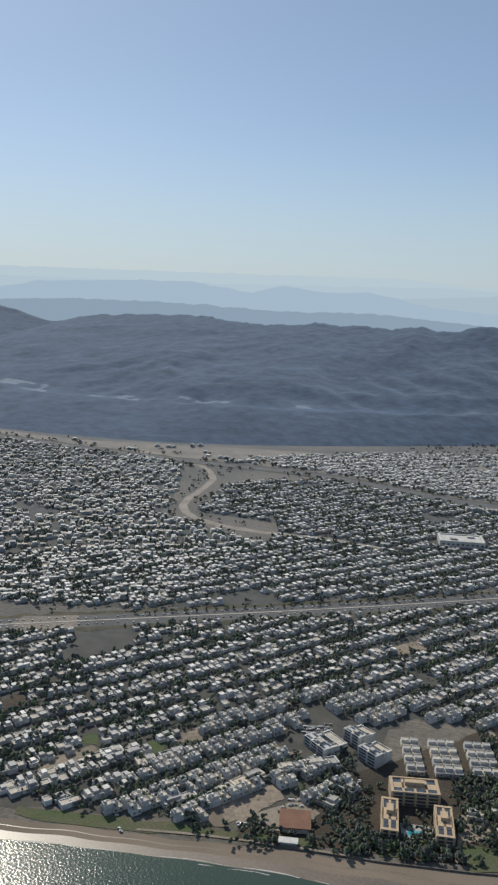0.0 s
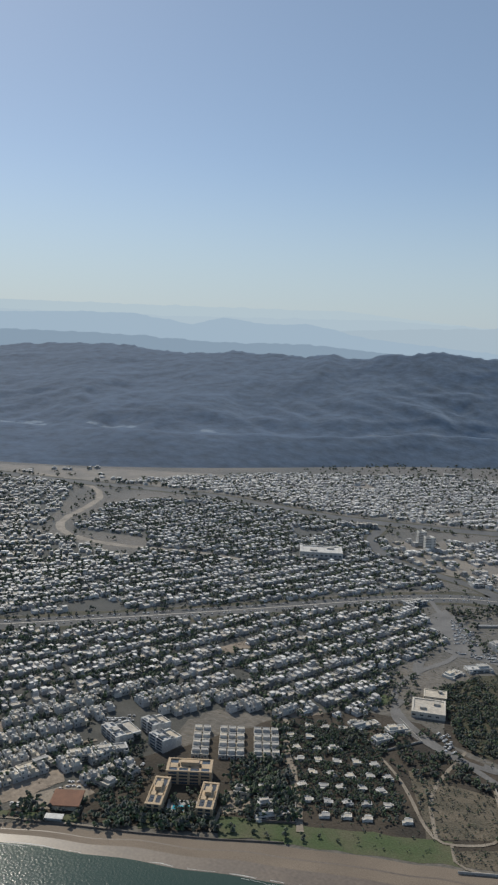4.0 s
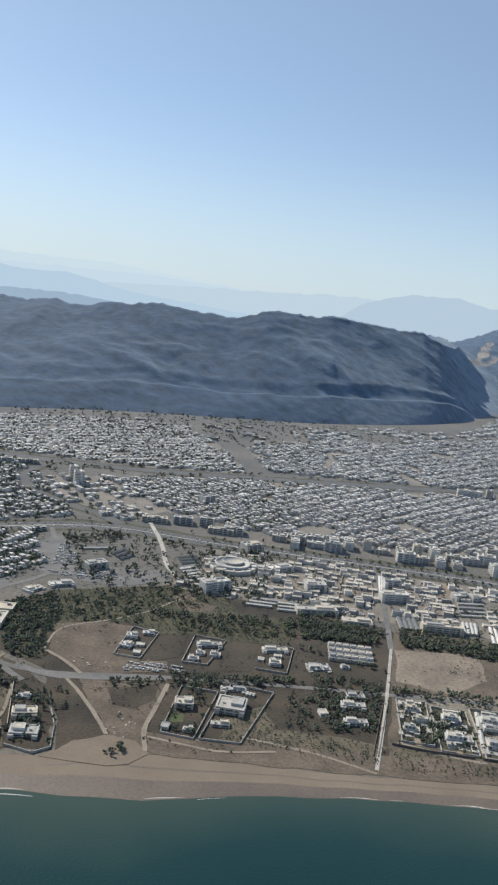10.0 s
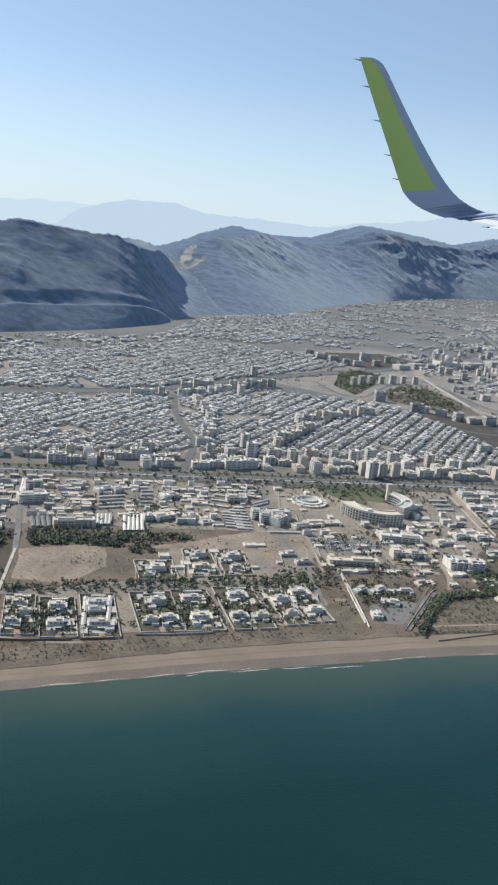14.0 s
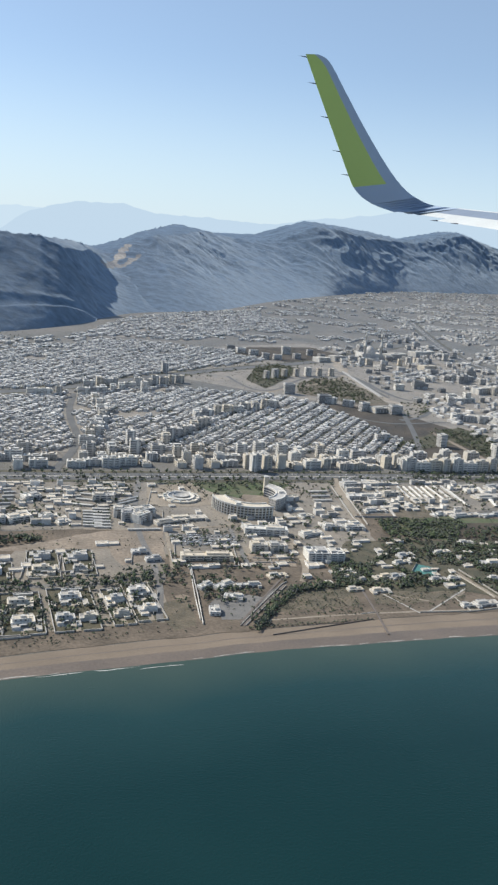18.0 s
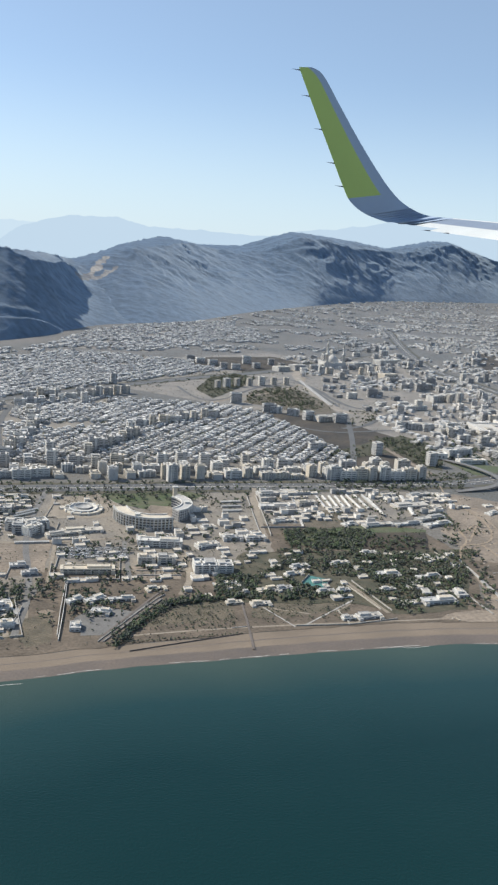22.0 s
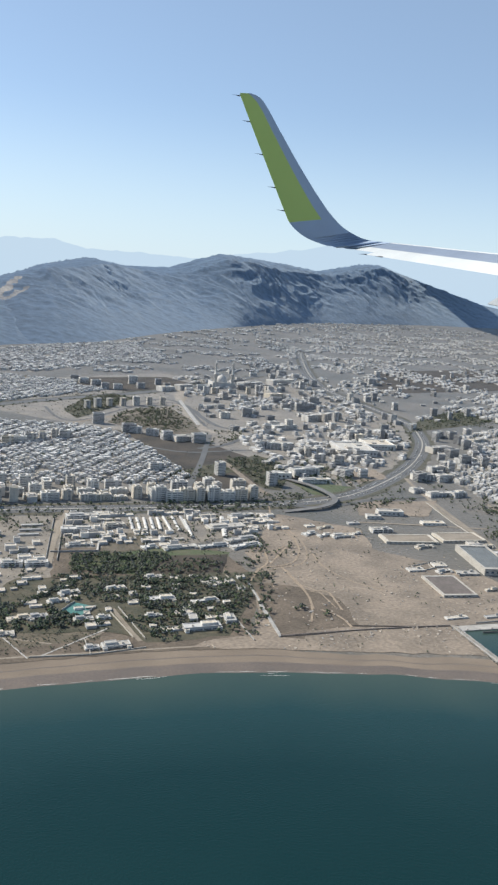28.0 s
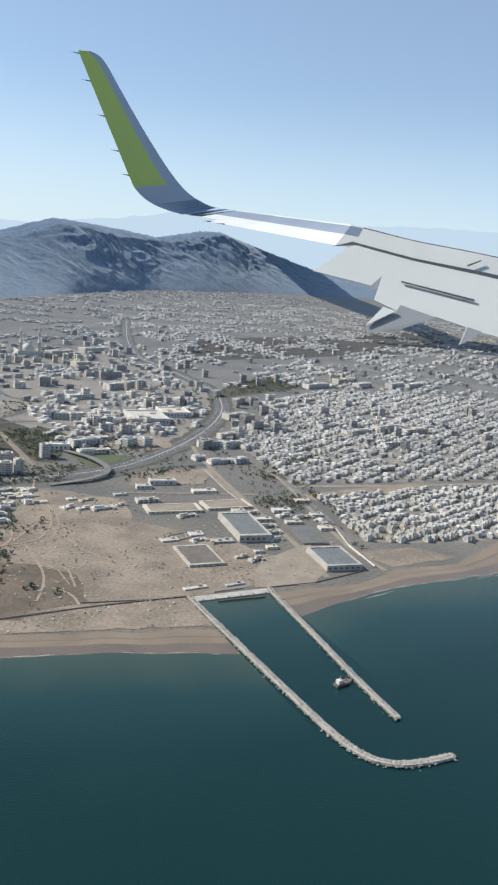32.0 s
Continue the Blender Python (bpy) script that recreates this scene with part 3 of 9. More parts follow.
MIDRD2 = [(90, 256), (93, 222), (94, 193)]
MIDRD3 = [(232, 258), (225, 222), (222, 205)]
WADI2 = [(330, 540), (317, 499), (310, 424), (310, 385), (351, 387), (380, 350)]
AVENUE = [(140, 262), (150, 300), (146, 345), (150, 390)]
AVENUE2 = [(268, 262), (290, 320), (310, 385)]
ROADS = [("highway_west", HW1, 7.5, HIGHWAY, "broad dual carriageway of grey asphalt"), ("highway_north", HW2, 7.0, HIGHWAY, "expressway of grey asphalt below the mountains"),
         ("link_road", CONNECT, 4.2, HIGHWAY, "curving asphalt link road"), ("coast_road", JUNC, 1.5, ROAD, "dusty asphalt road winding behind the villas"),
         ("harbour_road", EROAD, 1.6, PALE_ROAD, "straight dusty road to the harbour"), ("beach_road", EROAD2, 1.5, PALE_ROAD, "straight pale road to the strand"),
         ("quarter_road", EROAD3, 2.2, PALE_ROAD, "wide dusty street beside white houses"), ("office_street", MIDRD, 1.5, ROAD, "asphalt street between offices"),
         ("market_street", MIDRD2, 1.4, ROAD, "asphalt street between sheds"), ("garden_street", MIDRD3, 1.5, PALE_ROAD, "pale street between walled plots"),
         ("avenue_west", AVENUE, 2.8, HIGHWAY, "asphalt avenue between apartment blocks"), ("valley_road", [(240, 400), (262, 425), (292, 446), (318, 480), (335, 545)], 2.4, PALE_ROAD, "pale road round a low hill"), ("bypass_road", [(262, 262), (278, 330), (262, 382), (240, 400)], 2.6, HIGHWAY, "asphalt road behind the terraces"), ("mall_road", [(343, 280), (352, 318), (360, 390), (395, 400), (430, 405)], 2.2, ROAD, "asphalt road past a mall"), ("avenue_east", AVENUE2, 2.4, HIGHWAY, "asphalt avenue past terraces")]
for i, (nm, line, w, m, label) in enumerate(ROADS):
    tagged(new(nm, ribbon(nm, line, w, 0.05 + 0.004 * i, m)), label, "road", kind="structure")
for nm, line, w in (("verge_west", HW1, 12.0), ("verge_north", HW2, 11.0), ("verge_link", CONNECT, 7.0)):
    tagged(new(nm, ribbon(nm, line, w, 0.046, GARDEN, ragged=0.35)), "dark planted verge along the carriageway", "verge", kind="structure")
tagged(new("median", ribbon("median", HW1, 0.5, 0.12, CONCRETE, thick=0.1)), "pale kerbed median strip of the carriageway", "median", kind="structure")
tagged(new("wadi_bed", ribbon("wadi_bed", WADI, 3.2, 0.03, GRAVEL, ragged=0.5)), "pale gravel bed of a dry wadi", "river bed", kind="structure")
tagged(new("wadi_bed_east", ribbon("wadi_bed_east", WADI2, 5.0, 0.034, GRAVEL, ragged=0.4)), "pale gravel bed of a dry wadi", "river bed", kind="structure")
k_ = np.arange(44, 264, 3.0)
low_, top_ = shore(INNER, INNER_E, k_) + 0.1, shore(INNER, INNER_E, k_) + 7.0
tagged(new("coast_strip", patch("coast_strip", [(float(a), float(b)) for a, b in zip(k_, low_)] + [(float(a), float(b)) for a, b in zip(k_[::-1], top_[::-1])], 0.0506, BROWN_SOIL, 0.8)), "brown scrubby strip behind the beach", "field", kind="structure")

# ---- open fields ----
FIELDS = []
FIELDS.append(("brush_ground", [(10, 160), (30, 152), (44, 131), (62, 136), (92, 140), (96, 150), (95, 205), (60, 212), (36, 208), (10, 196), (6, 180)], BRUSH, "brown brush ground with dry shrubs", "field"))
FIELDS.append(("coast_brush_ground", [(92, 140), (150, 150), (206, 157), (262, 158), (276, 195), (270, 222), (226, 222), (166, 212), (95, 206)], BROWN_SOIL, "brown brush ground behind the beach", "field"))
FIELDS.append(("west_brush_ground", [(-52, 101), (-7, 117), (36, 127), (28, 148), (10, 160), (4, 166), (-8, 166), (-22, 156), (-40, 128)], BRUSH, "brown ground with lawns and yards behind the beach", "field"))
FIELDS.append(("lawn_strip", [(-27, 115), (-5, 122), (17, 128), (19, 122.5), (7, 119), (-12, 114.5)], LAWN, "green lawn strip along the strand", "lawn"))
FIELDS.append(("scrub_field", [(5, 146), (21, 144), (25, 132), (13, 127)], SCRUB, "dark scrubby vacant field", "field"))
FIELDS.append(("scrub_plot", [(17, 126), (26, 130), (28, 125), (18, 122)], SCRUB, "dark scrubby plot behind the strand", "field"))
FIELDS.append(("valley_brush_ground", [(262, 266), (330, 302), (322, 404), (314, 480), (340, 570), (277, 506), (255, 426), (272, 372), (284, 300)], BRUSH, "brown brush valley with roads", "field"))
FIELDS.append(("institute_ground", [(36, 207), (60, 210), (162, 210), (165, 192), (222, 186), (226, 222), (262, 222), (298, 240), (298, 254), (40, 249)], STREET, "dusty grey ground between offices and sheds", "street ground"))
FIELDS.append(("valley_ground", [(255, 398), (300, 375), (330, 300), (322, 268), (345, 282), (400, 330), (440, 430), (420, 560), (330, 620), (240, 570), (205, 445)], STREET, "dusty grey valley ground between blocks", "street ground"))
FIELDS.append(("villa_ground", [(95, 150), (158, 156), (164, 178), (166, 198), (132, 198), (120, 176), (94, 170)], STREET, "dusty grey-brown ground between walled villas", "street ground"))
FIELDS.append(("bare_lot", [(95, 176), (106, 174), (115, 184), (115, 198), (95, 193)], BARE, "bare pale soil lot", "field"))
FIELDS.append(("shore_scrub", [(62, 139), (90, 141), (92, 148), (72, 147), (68, 155), (62, 146)], SCRUB, "dotted scrub behind the beach", "field"))
FIELDS.append(("shore_scrub_east", [(92, 140), (118, 145), (150, 151), (149, 154), (120, 150), (94, 148)], SCRUB, "dotted scrub behind the beach", "field"))
FIELDS.append(("east_scrub", [(184, 158), (204, 157), (206, 170), (193, 173)], SCRUB, "brown vacant scrub field", "field"))
FIELDS.append(("east_scrub_plot", [(208, 159), (229, 160), (233, 169), (210, 170)], SCRUB, "brown vacant scrub field", "field"))
FIELDS.append(("grove_floor", [(229, 206), (230, 215), (255, 220), (274, 216), (266, 200), (250, 198)], LAWN, "dark green planted grove", "field"))
FIELDS.append(("park_lawn", [(170, 251), (206, 257), (214, 250), (204, 240), (194, 236), (181, 246)], LAWN, "green park in front of a round building", "lawn"))
FIELDS.append(("sand_flat", [(264, 160), (300, 153), (312, 160), (334, 163), (352, 166), (340, 190), (318, 215), (322, 235), (300, 252), (278, 215), (276, 195)], BARE, "wide bare sand flat with tyre tracks", "field"))
FIELDS.append(("levelled_flat", [(271, 162), (290, 163), (292, 180), (282, 190), (272, 188)], BROWN_SOIL, "flat grey levelled ground", "field"))
FIELDS.append(("hill_field", [(264, 412), (275, 443), (291, 459), (305, 457), (301, 403), (291, 383), (281, 394)], SCRUB, "low dark scrub hill", "field"))
FIELDS.append(("hill_far", [(258, 540), (300, 512), (345, 560), (330, 600), (270, 580)], BRUSH, "low dark brown hill", "field"))
FIELDS.append(("east_strip", [(369, 177), (389, 176), (396, 166), (372, 165)], BARE, "bare strip behind the strand", "field"))
FIELDS.append(("clover_lawn", [(318, 300), (345, 285), (338, 272), (322, 275)], LAWN, "planted ground inside a road loop", "lawn"))
FIELDS.append(("gravel_court", [(170, 161), (178, 158), (185, 166), (176, 171)], ROAD, "grey gravel court", "field"))
FIELDS.append(("dusty_plot", [(-89.3, 101.8), (-84.5, 112.5), (-81.5, 110.8), (-85.9, 99.8)], BARE, "bare dusty plot between rows of houses", "field"))
FIELDS.append(("green_plot", [(-88.3, 114.4), (-85.8, 115.9), (-84.0, 112.4), (-86.4, 111.0)], LAWN, "small green park between houses", "lawn"))
FIELDS.append(("green_corner", [(-76.6, 118.3), (-73.4, 119.3), (-72.1, 115.7), (-74.8, 114.8)], LAWN, "small green park beside houses", "lawn"))
FIELDS.append(("dusty_corner", [(-74.0, 124.0), (-71.0, 127.9), (-68.2, 124.0), (-72.0, 119.9)], BARE, "bare dusty plot beside houses", "field"))
FIELDS.append(("strand_lot", [(-58.0, 104.1), (-53.9, 113.4), (-50.5, 117.7), (-48.0, 115.1), (-50.7, 107.7), (-53.2, 102.8)], BARE, "bare dusty lot behind the strand", "field"))
FIELDS.append(("parking_lot", [(-48.9, 109.2), (-45.8, 116.4), (-40.7, 114.3), (-44.5, 107.2)], BARE, "dusty parking ground beside the strand", "field"))
FIELDS.append(("hollow_plot", [(-49.8, 182.1), (-45.9, 190.7), (-42.1, 185.4), (-47.5, 178.1)], BARE, "bare plot among houses", "field"))
FIELDS.append(("yard_plot", [(-109.8, 115.3), (-109.3, 120.2), (-103.8, 118.6), (-105.5, 113.4), (-107.1, 112.5)], BRUSH, "grey yard beside houses", "field"))
FIELDS.append(("strand_verge", [(-84.0, 91.5), (-76.3, 94.6), (-64.4, 98.4), (-50.4, 103.1), (-49.9, 102.1), (-61.9, 96.2), (-74.1, 92.0), (-83.1, 89.4)], LAWN, "dull green verge above the beach", "lawn"))
FIELDS.append(("crossing_lot", [(-135.3, 146.4), (-135.9, 151.0), (-124.6, 159.0), (-120.0, 152.7), (-130.4, 143.0)], STREET, "paved yard beside the highway", "street ground"))
for i, (nm, poly, m, label, cat) in enumerate(FIELDS):
    tagged(new(nm, patch(nm, poly, 0.012 + 0.0015 * i, m)), label, cat, kind="structure")
TRACKS = []
TRACKS.append(([(14, 158), (10, 140), (14, 128)], 0.7))
TRACKS.append(([(130, 176), (131, 160), (127, 148)], 0.8))
TRACKS.append(([(162, 176), (162, 160), (158, 150)], 1.0))
TRACKS.append(([(226, 162), (238, 172)], 0.7))
TRACKS.append(([(210, 168), (226, 161), (229, 159)], 0.5))
TRACKS.append(([(94, 150), (108, 147), (150, 152)], 0.8))
TRACKS.append(([(66, 142), (80, 141), (90, 138)], 0.6))
TRACKS.append(([(-7, 122), (-14, 137), (-21, 151)], 1.1))
TRACKS.append(([(182, 156), (206, 158), (262, 158)], 0.6))
for line in ([(295.2, 248.2), (298.0, 236.1), (298.3, 219.8), (293.3, 206.0), (288.3, 203.0), (282.2, 202.1), (275.1, 196.2), (272.4, 190.0)],
             [(285.1, 200.9), (285.4, 191.0), (284.8, 181.3), (283.0, 174.2)],
             [(283.7, 191.3), (288.7, 185.4), (288.6, 177.5), (288.8, 174.5)],
             [(297.6, 215.6), (296.0, 199.9), (301.2, 188.2), (306.1, 183.9)],
             [(272.4, 190.0), (271.8, 177.8), (270.4, 160.8)],
             [(270.4, 160.8), (278.5, 160.3), (286.0, 161.2)]):
    TRACKS.append((line, 0.45))
for i, (line, w) in enumerate(TRACKS):
    tagged(new("dirt_track", ribbon("dirt_track", line, w, 0.045 + 0.001 * i, TRACK if line[0][0] > 260 else PALE_ROAD, ragged=0.5)), "pale dusty track", "track", kind="structure")

# ---- where houses stand ----
D = radians
KEEP_OUT = [p for nm, p, *_ in FIELDS if not nm.endswith("_ground")]
POLY = {nm: p for nm, p, *_ in FIELDS}
LINES = [(HW1, 5.2), (HW2, 4.2), (CONNECT, 2.4), (JUNC, 2.2), (WADI, 2.5), (RAMP, 2.5), (EROAD, 2.0), (EROAD2, 2.0), (EROAD3, 3.0), (MIDRD, 1.6), (MIDRD2, 1.6), (MIDRD3, 1.6), (WADI2, 3.6), (AVENUE, 2.6), (AVENUE2, 2.4)]
# Ground taken by single buildings: x, y, half width, half depth.
TAKEN = [(-30, 124, 9, 10), (-46, 136, 9, 9), (-31, 141, 9, 8), (4, 175, 5, 7), (-55, 276, 9, 7)]


def free(p, lots=True):
    ok = np.ones(len(p), bool)
    for line, w in LINES:
        ok &= off_line(p, line) > w
    for x, y, a, b in TAKEN:
        ok &= ~((abs(p[:, 0] - x) < a) & (abs(p[:, 1] - y) < b))
    for poly in KEEP_OUT if lots else []:
        ok &= ~inside(p, poly)
    return ok


def rows_in(poly, turn, pitch, gap, every, jitter=0.18, share=0.94):
    """Places in pairs of rows along the streets of a quarter."""
    a = np.array(poly, float)
    c, r = a.mean(0), np.hypot(*(a - a.mean(0)).T).max()
    e, g = np.array([math.cos(turn), math.sin(turn)]), np.array([-math.sin(turn), math.cos(turn)])
    out, v_, flip = [], -r, 0
    while v_ < r:
        us = np.arange(-r, r, every) + random.random() * every
        us = us + (np.random.rand(len(us)) - .5) * jitter * every
        out.append(c + us[:, None] * e + (v_ + (np.random.rand(len(us)) - .5) * (0.35 + jitter * 0.6))[:, None] * g)
        v_ += pitch if flip else pitch + gap
        flip ^= 1
    p = np.vstack(out)
    p = p[(np.random.rand(len(p)) < share) & inside(p, poly)]
    big = np.array([noise.noise((x * 0.05, y * 0.05, 7.0)) for x, y in p])
    return p[(big > -0.45)]


QUARTERS = []
QUARTERS.append(("terrace_quarter", [(-330, 0), (-150, 67), (-84, 92), (-60, 101), (-46, 110), (-40, 122), (-38, 150), (-22, 155), (-6, 164), (-8, 190), (0, 214), (-14, 238), (-56, 212), (-90, 184), (-118, 160), (-335, -12)], 62, 2.2, 2.7, 1.75, 1.1))
QUARTERS.append(("inland_quarter", [(-113, 172), (-55, 219), (-8, 262), (-30, 285), (-38, 308), (-60, 328), (-130, 340), (-162, 310), (-150, 262), (-115, 266), (-110, 235), (-300, 80)], 58, 2.3, 2.5, 1.95, 1.1))
QUARTERS.append(("wadi_quarter", [(-400, 30), (-113, 176), (-112, 240), (-160, 252), (-180, 300), (-200, 334), (-420, 334)], 40, 2.6, 2.2, 2.2, 1.2))
QUARTERS.append(("foothill_quarter", [(-190, 348), (-140, 358), (-80, 345), (-10, 350), (34, 366), (10, 430), (-20, 470), (-60, 460), (-110, 430), (-150, 400)], 45, 2.5, 2.0, 2.2, 1.1))
QUARTERS.append(("centre_quarter", [(20, 283), (60, 272), (120, 285), (200, 290), (282, 292), (272, 372), (255, 400), (190, 415), (127, 380), (30, 348), (-15, 318)], 56, 2.3, 1.7, 1.9, 1.2))
QUARTERS.append(("north_quarter", [(44, 376), (127, 396), (150, 400), (185, 442), (285, 530), (262, 560), (195, 588), (143, 548), (110, 510), (60, 480), (25, 430)], 54, 2.6, 2.2, 2.1, 1.25))
QUARTERS.append(("link_quarter", [(-32, 288), (-2, 264), (14, 268), (18, 290), (-16, 322), (-36, 310)], 50, 3.0, 2.4, 2.8, 1.2))
QUARTERS.append(("foot_quarter", [(-420, 345), (-261, 341), (-195, 346), (-150, 400), (-180, 392), (-278, 352)], 20, 3.0, 2.4, 2.8, 1.1))
QUARTERS.append(("plain_edge_quarter", [(30, 440), (110, 515), (200, 560), (170, 620), (100, 570), (40, 520)], 50, 3.6, 3.0, 3.4, 1.2))
QUARTERS.append(("far_quarter", [(190, 640), (330, 605), (480, 690), (620, 900), (440, 980), (310, 800)], 50, 3.6, 3.0, 3.4, 1.35))
QUARTERS.append(("garden_quarter", [(377, 183), (408, 176), (440, 182), (560, 205), (600, 218), (458, 226), (386, 226)], 20, 2.4, 1.9, 2.1, 1.3))
QUARTERS.append(("east_quarter", [(386, 243), (458, 236), (600, 228), (760, 330), (640, 400), (520, 430), (450, 395), (432, 350), (392, 300)], 30, 2.7, 2.2, 2.3, 1.3))
QUARTERS.append(("plain_quarter", [(455, 440), (640, 400), (1000, 480), (1250, 900), (1000, 1300), (700, 1200), (480, 800), (410, 560)], 35, 3.8, 3.4, 3.6, 1.35))
QUARTERS.append(("slope_quarter", [(161, 608), (237, 600), (307, 694), (342, 799), (365, 895), (267, 817), (206, 739)], 55, 3.6, 2.6, 3.2, 1.4))
QUARTERS.append(("foot_plain_quarter", [(300, 830), (440, 980), (620, 900), (1000, 1300), (1200, 1500), (1000, 1680), (668, 1370), (419, 1030)], 45, 5.0, 3.6, 5.0, 1.9))
QUARTERS.append(("hill_quarter", [(330, 440), (420, 420), (440, 500), (400, 600), (330, 610), (322, 520)], 40, 3.4, 2.6, 3.2, 1.5))
QUARTERS.append(("wadi_bank_quarter", [(318, 300), (345, 300), (400, 345), (415, 400), (340, 420), (322, 380)], 30, 3.4, 2.6, 3.2, 1.5))
BUNGALOWS = [(-21, 152), (-6, 158), (10, 129), (-7, 124)]
NEAR_HOUSES = []
tree_places = []
for j, (nm, poly, turn, pitch, gap, every, tall) in enumerate(QUARTERS):
    nf = nm.replace("quarter", "streets")
    tagged(new(nf, patch(nf, poly, 0.004 + 0.0005 * j, TOWN_STREET if j < 3 else EARTH if nm in ("plain_quarter", "foot_plain_quarter", "far_quarter", "plain_edge_quarter") else STREET, 2.5)), "dusty grey-brown streets and yards between houses", "street ground", kind="structure")
    p = rows_in(poly, D(turn), pitch, gap, every, jitter={"east_quarter": 0.7, "garden_quarter": 0.5, "plain_quarter": 0.9, "wadi_quarter": 0.5}.get(nm, 0.25), share={"foot_plain_quarter": 0.45, "east_quarter": 0.8, "garden_quarter": 0.85, "terrace_quarter": 0.9, "far_quarter": 0.75, "plain_quarter": 0.7, "plain_edge_quarter": 0.7, "hill_quarter": 0.7, "wadi_bank_quarter": 0.4, "link_quarter": 0.6, "slope_quarter": 0.75, "foot_quarter": 0.3, "wadi_quarter": 0.7}.get(nm, 0.95))
    p = p[free(p) & ~inside(p, BUNGALOWS)]
    if nm in ("foot_plain_quarter", "far_quarter", "plain_quarter", "hill_quarter", "plain_edge_quarter", "foot_quarter"):
        p = p[np.array([noise.noise((x * 0.022, y * 0.022, 5.0)) + 0.5 * noise.noise((x * 0.07, y * 0.07, 2.0)) for x, y in p]) > (0.04 if nm == "plain_quarter" else 0.08)]
    k = len(p)
    w = every * np.random.uniform(0.72, 0.98, k)
    d = pitch * np.random.uniform(0.6, 0.86, k)
    h = np.random.uniform(0.62, 0.9, k) * tall
    tr = D(turn) + (np.random.rand(k) - .5) * 0.06
    near = np.zeros(k, bool)
    if nm == "terrace_quarter":
        near = (p[:, 0] > -72) & (p[:, 1] < 176)
        order = np.argsort(np.hypot(p[:, 0] + 30, p[:, 1] - 110))
        keep = set(order[:195].tolist())
        near &= np.array([i in keep for i in range(k)])
    if nm == "garden_quarter":
        near = np.argsort(np.argsort(np.hypot(p[:, 0] - 385, p[:, 1] - 170))) < 50
    NEAR_HOUSES += [(p[i, 0], p[i, 1], tr[i], w[i], d[i], h[i]) for i in np.where(near)[0]]
    q = np.where(~near)[0]
    ground_rows = np.c_[p[q], np.zeros(len(q)), w[q], d[q], h[q], tr[q]]
    up = q[np.random.rand(len(q)) < 0.72]
    off = (np.random.rand(len(up), 2) - .5) * 0.5
    up_rows = np.c_[p[up] + off, h[up] * 0.86, w[up] * np.random.uniform(.5, .85, len(up)), d[up] * np.random.uniform(.5, .85, len(up)), h[up] * np.random.uniform(0.5, 0.8, len(up)), tr[up]]
    yard = np.c_[p[q] + (np.random.rand(len(q), 2) - .5) * 1.4, np.zeros(len(q)), w[q] * 0.5, d[q] * 0.6, h[q] * 0.5, tr[q]]
    close = p[q][:, 1] < 330
    v1, f1 = blocks(ground_rows[close], True)
    v2, f2 = blocks(np.vstack([ground_rows[~close], up_rows, yard[np.random.rand(len(q)) < 0.5]]))
    me = mesh_of(nm, np.vstack([v1, v2]), f1.tolist() + (f2 + len(v1)).tolist(), [WHITES, ROOF], np.r_[np.tile(TRAY_M, int(close.sum())), np.zeros(len(f2))])
    tagged(new(nm, me), "dense rows of flat-roofed white and cream houses", "houses", kind="stuff")
    # Trees stand in the streets and yards between the rows.
    share = {"terrace_quarter": 1.0, "inland_quarter": 1.0, "wadi_quarter": 1.0, "foothill_quarter": 0.9, "north_quarter": 0.8, "centre_quarter": 0.7, "foot_quarter": 1.0, "link_quarter": 1.0, "garden_quarter": 0.7, "east_quarter": 0.9, "plain_quarter": 0.8, "far_quarter": 0.6, "hill_quarter": 0.8}.get(nm, 0.55)
    tq = p[np.random.rand(k) < share]
    if nm in ("terrace_quarter", "inland_quarter", "garden_quarter", "east_quarter"):
        extra = p[np.random.rand(k) < 0.75]
        tree_places.append(extra + np.array([math.cos(D(turn)), math.sin(D(turn))]) * every * 0.5 + np.array([-math.sin(D(turn)), math.cos(D(turn))]) * pitch * 0.55 + np.random.randn(len(extra), 2) * 0.35)
    if nm in ("terrace_quarter", "inland_quarter", "wadi_quarter"):
        lush = p[np.array([noise.noise((x * 0.09, y * 0.09, 4.0)) for x, y in p]) > 0.12]
        for _ in range(3):
            tree_places.append(lush + np.array([-math.sin(D(turn)), math.cos(D(turn))]) * (pitch + gap) * 0.45 + np.random.randn(len(lush), 2) * 0.55)
    tree_places.append(tq + np.array([-math.sin(D(turn)), math.cos(D(turn))]) * np.random.choice([-1.0, 1.0], len(tq))[:, None] * (pitch + gap) * 0.46 + np.random.randn(len(tq), 2) * 0.3)


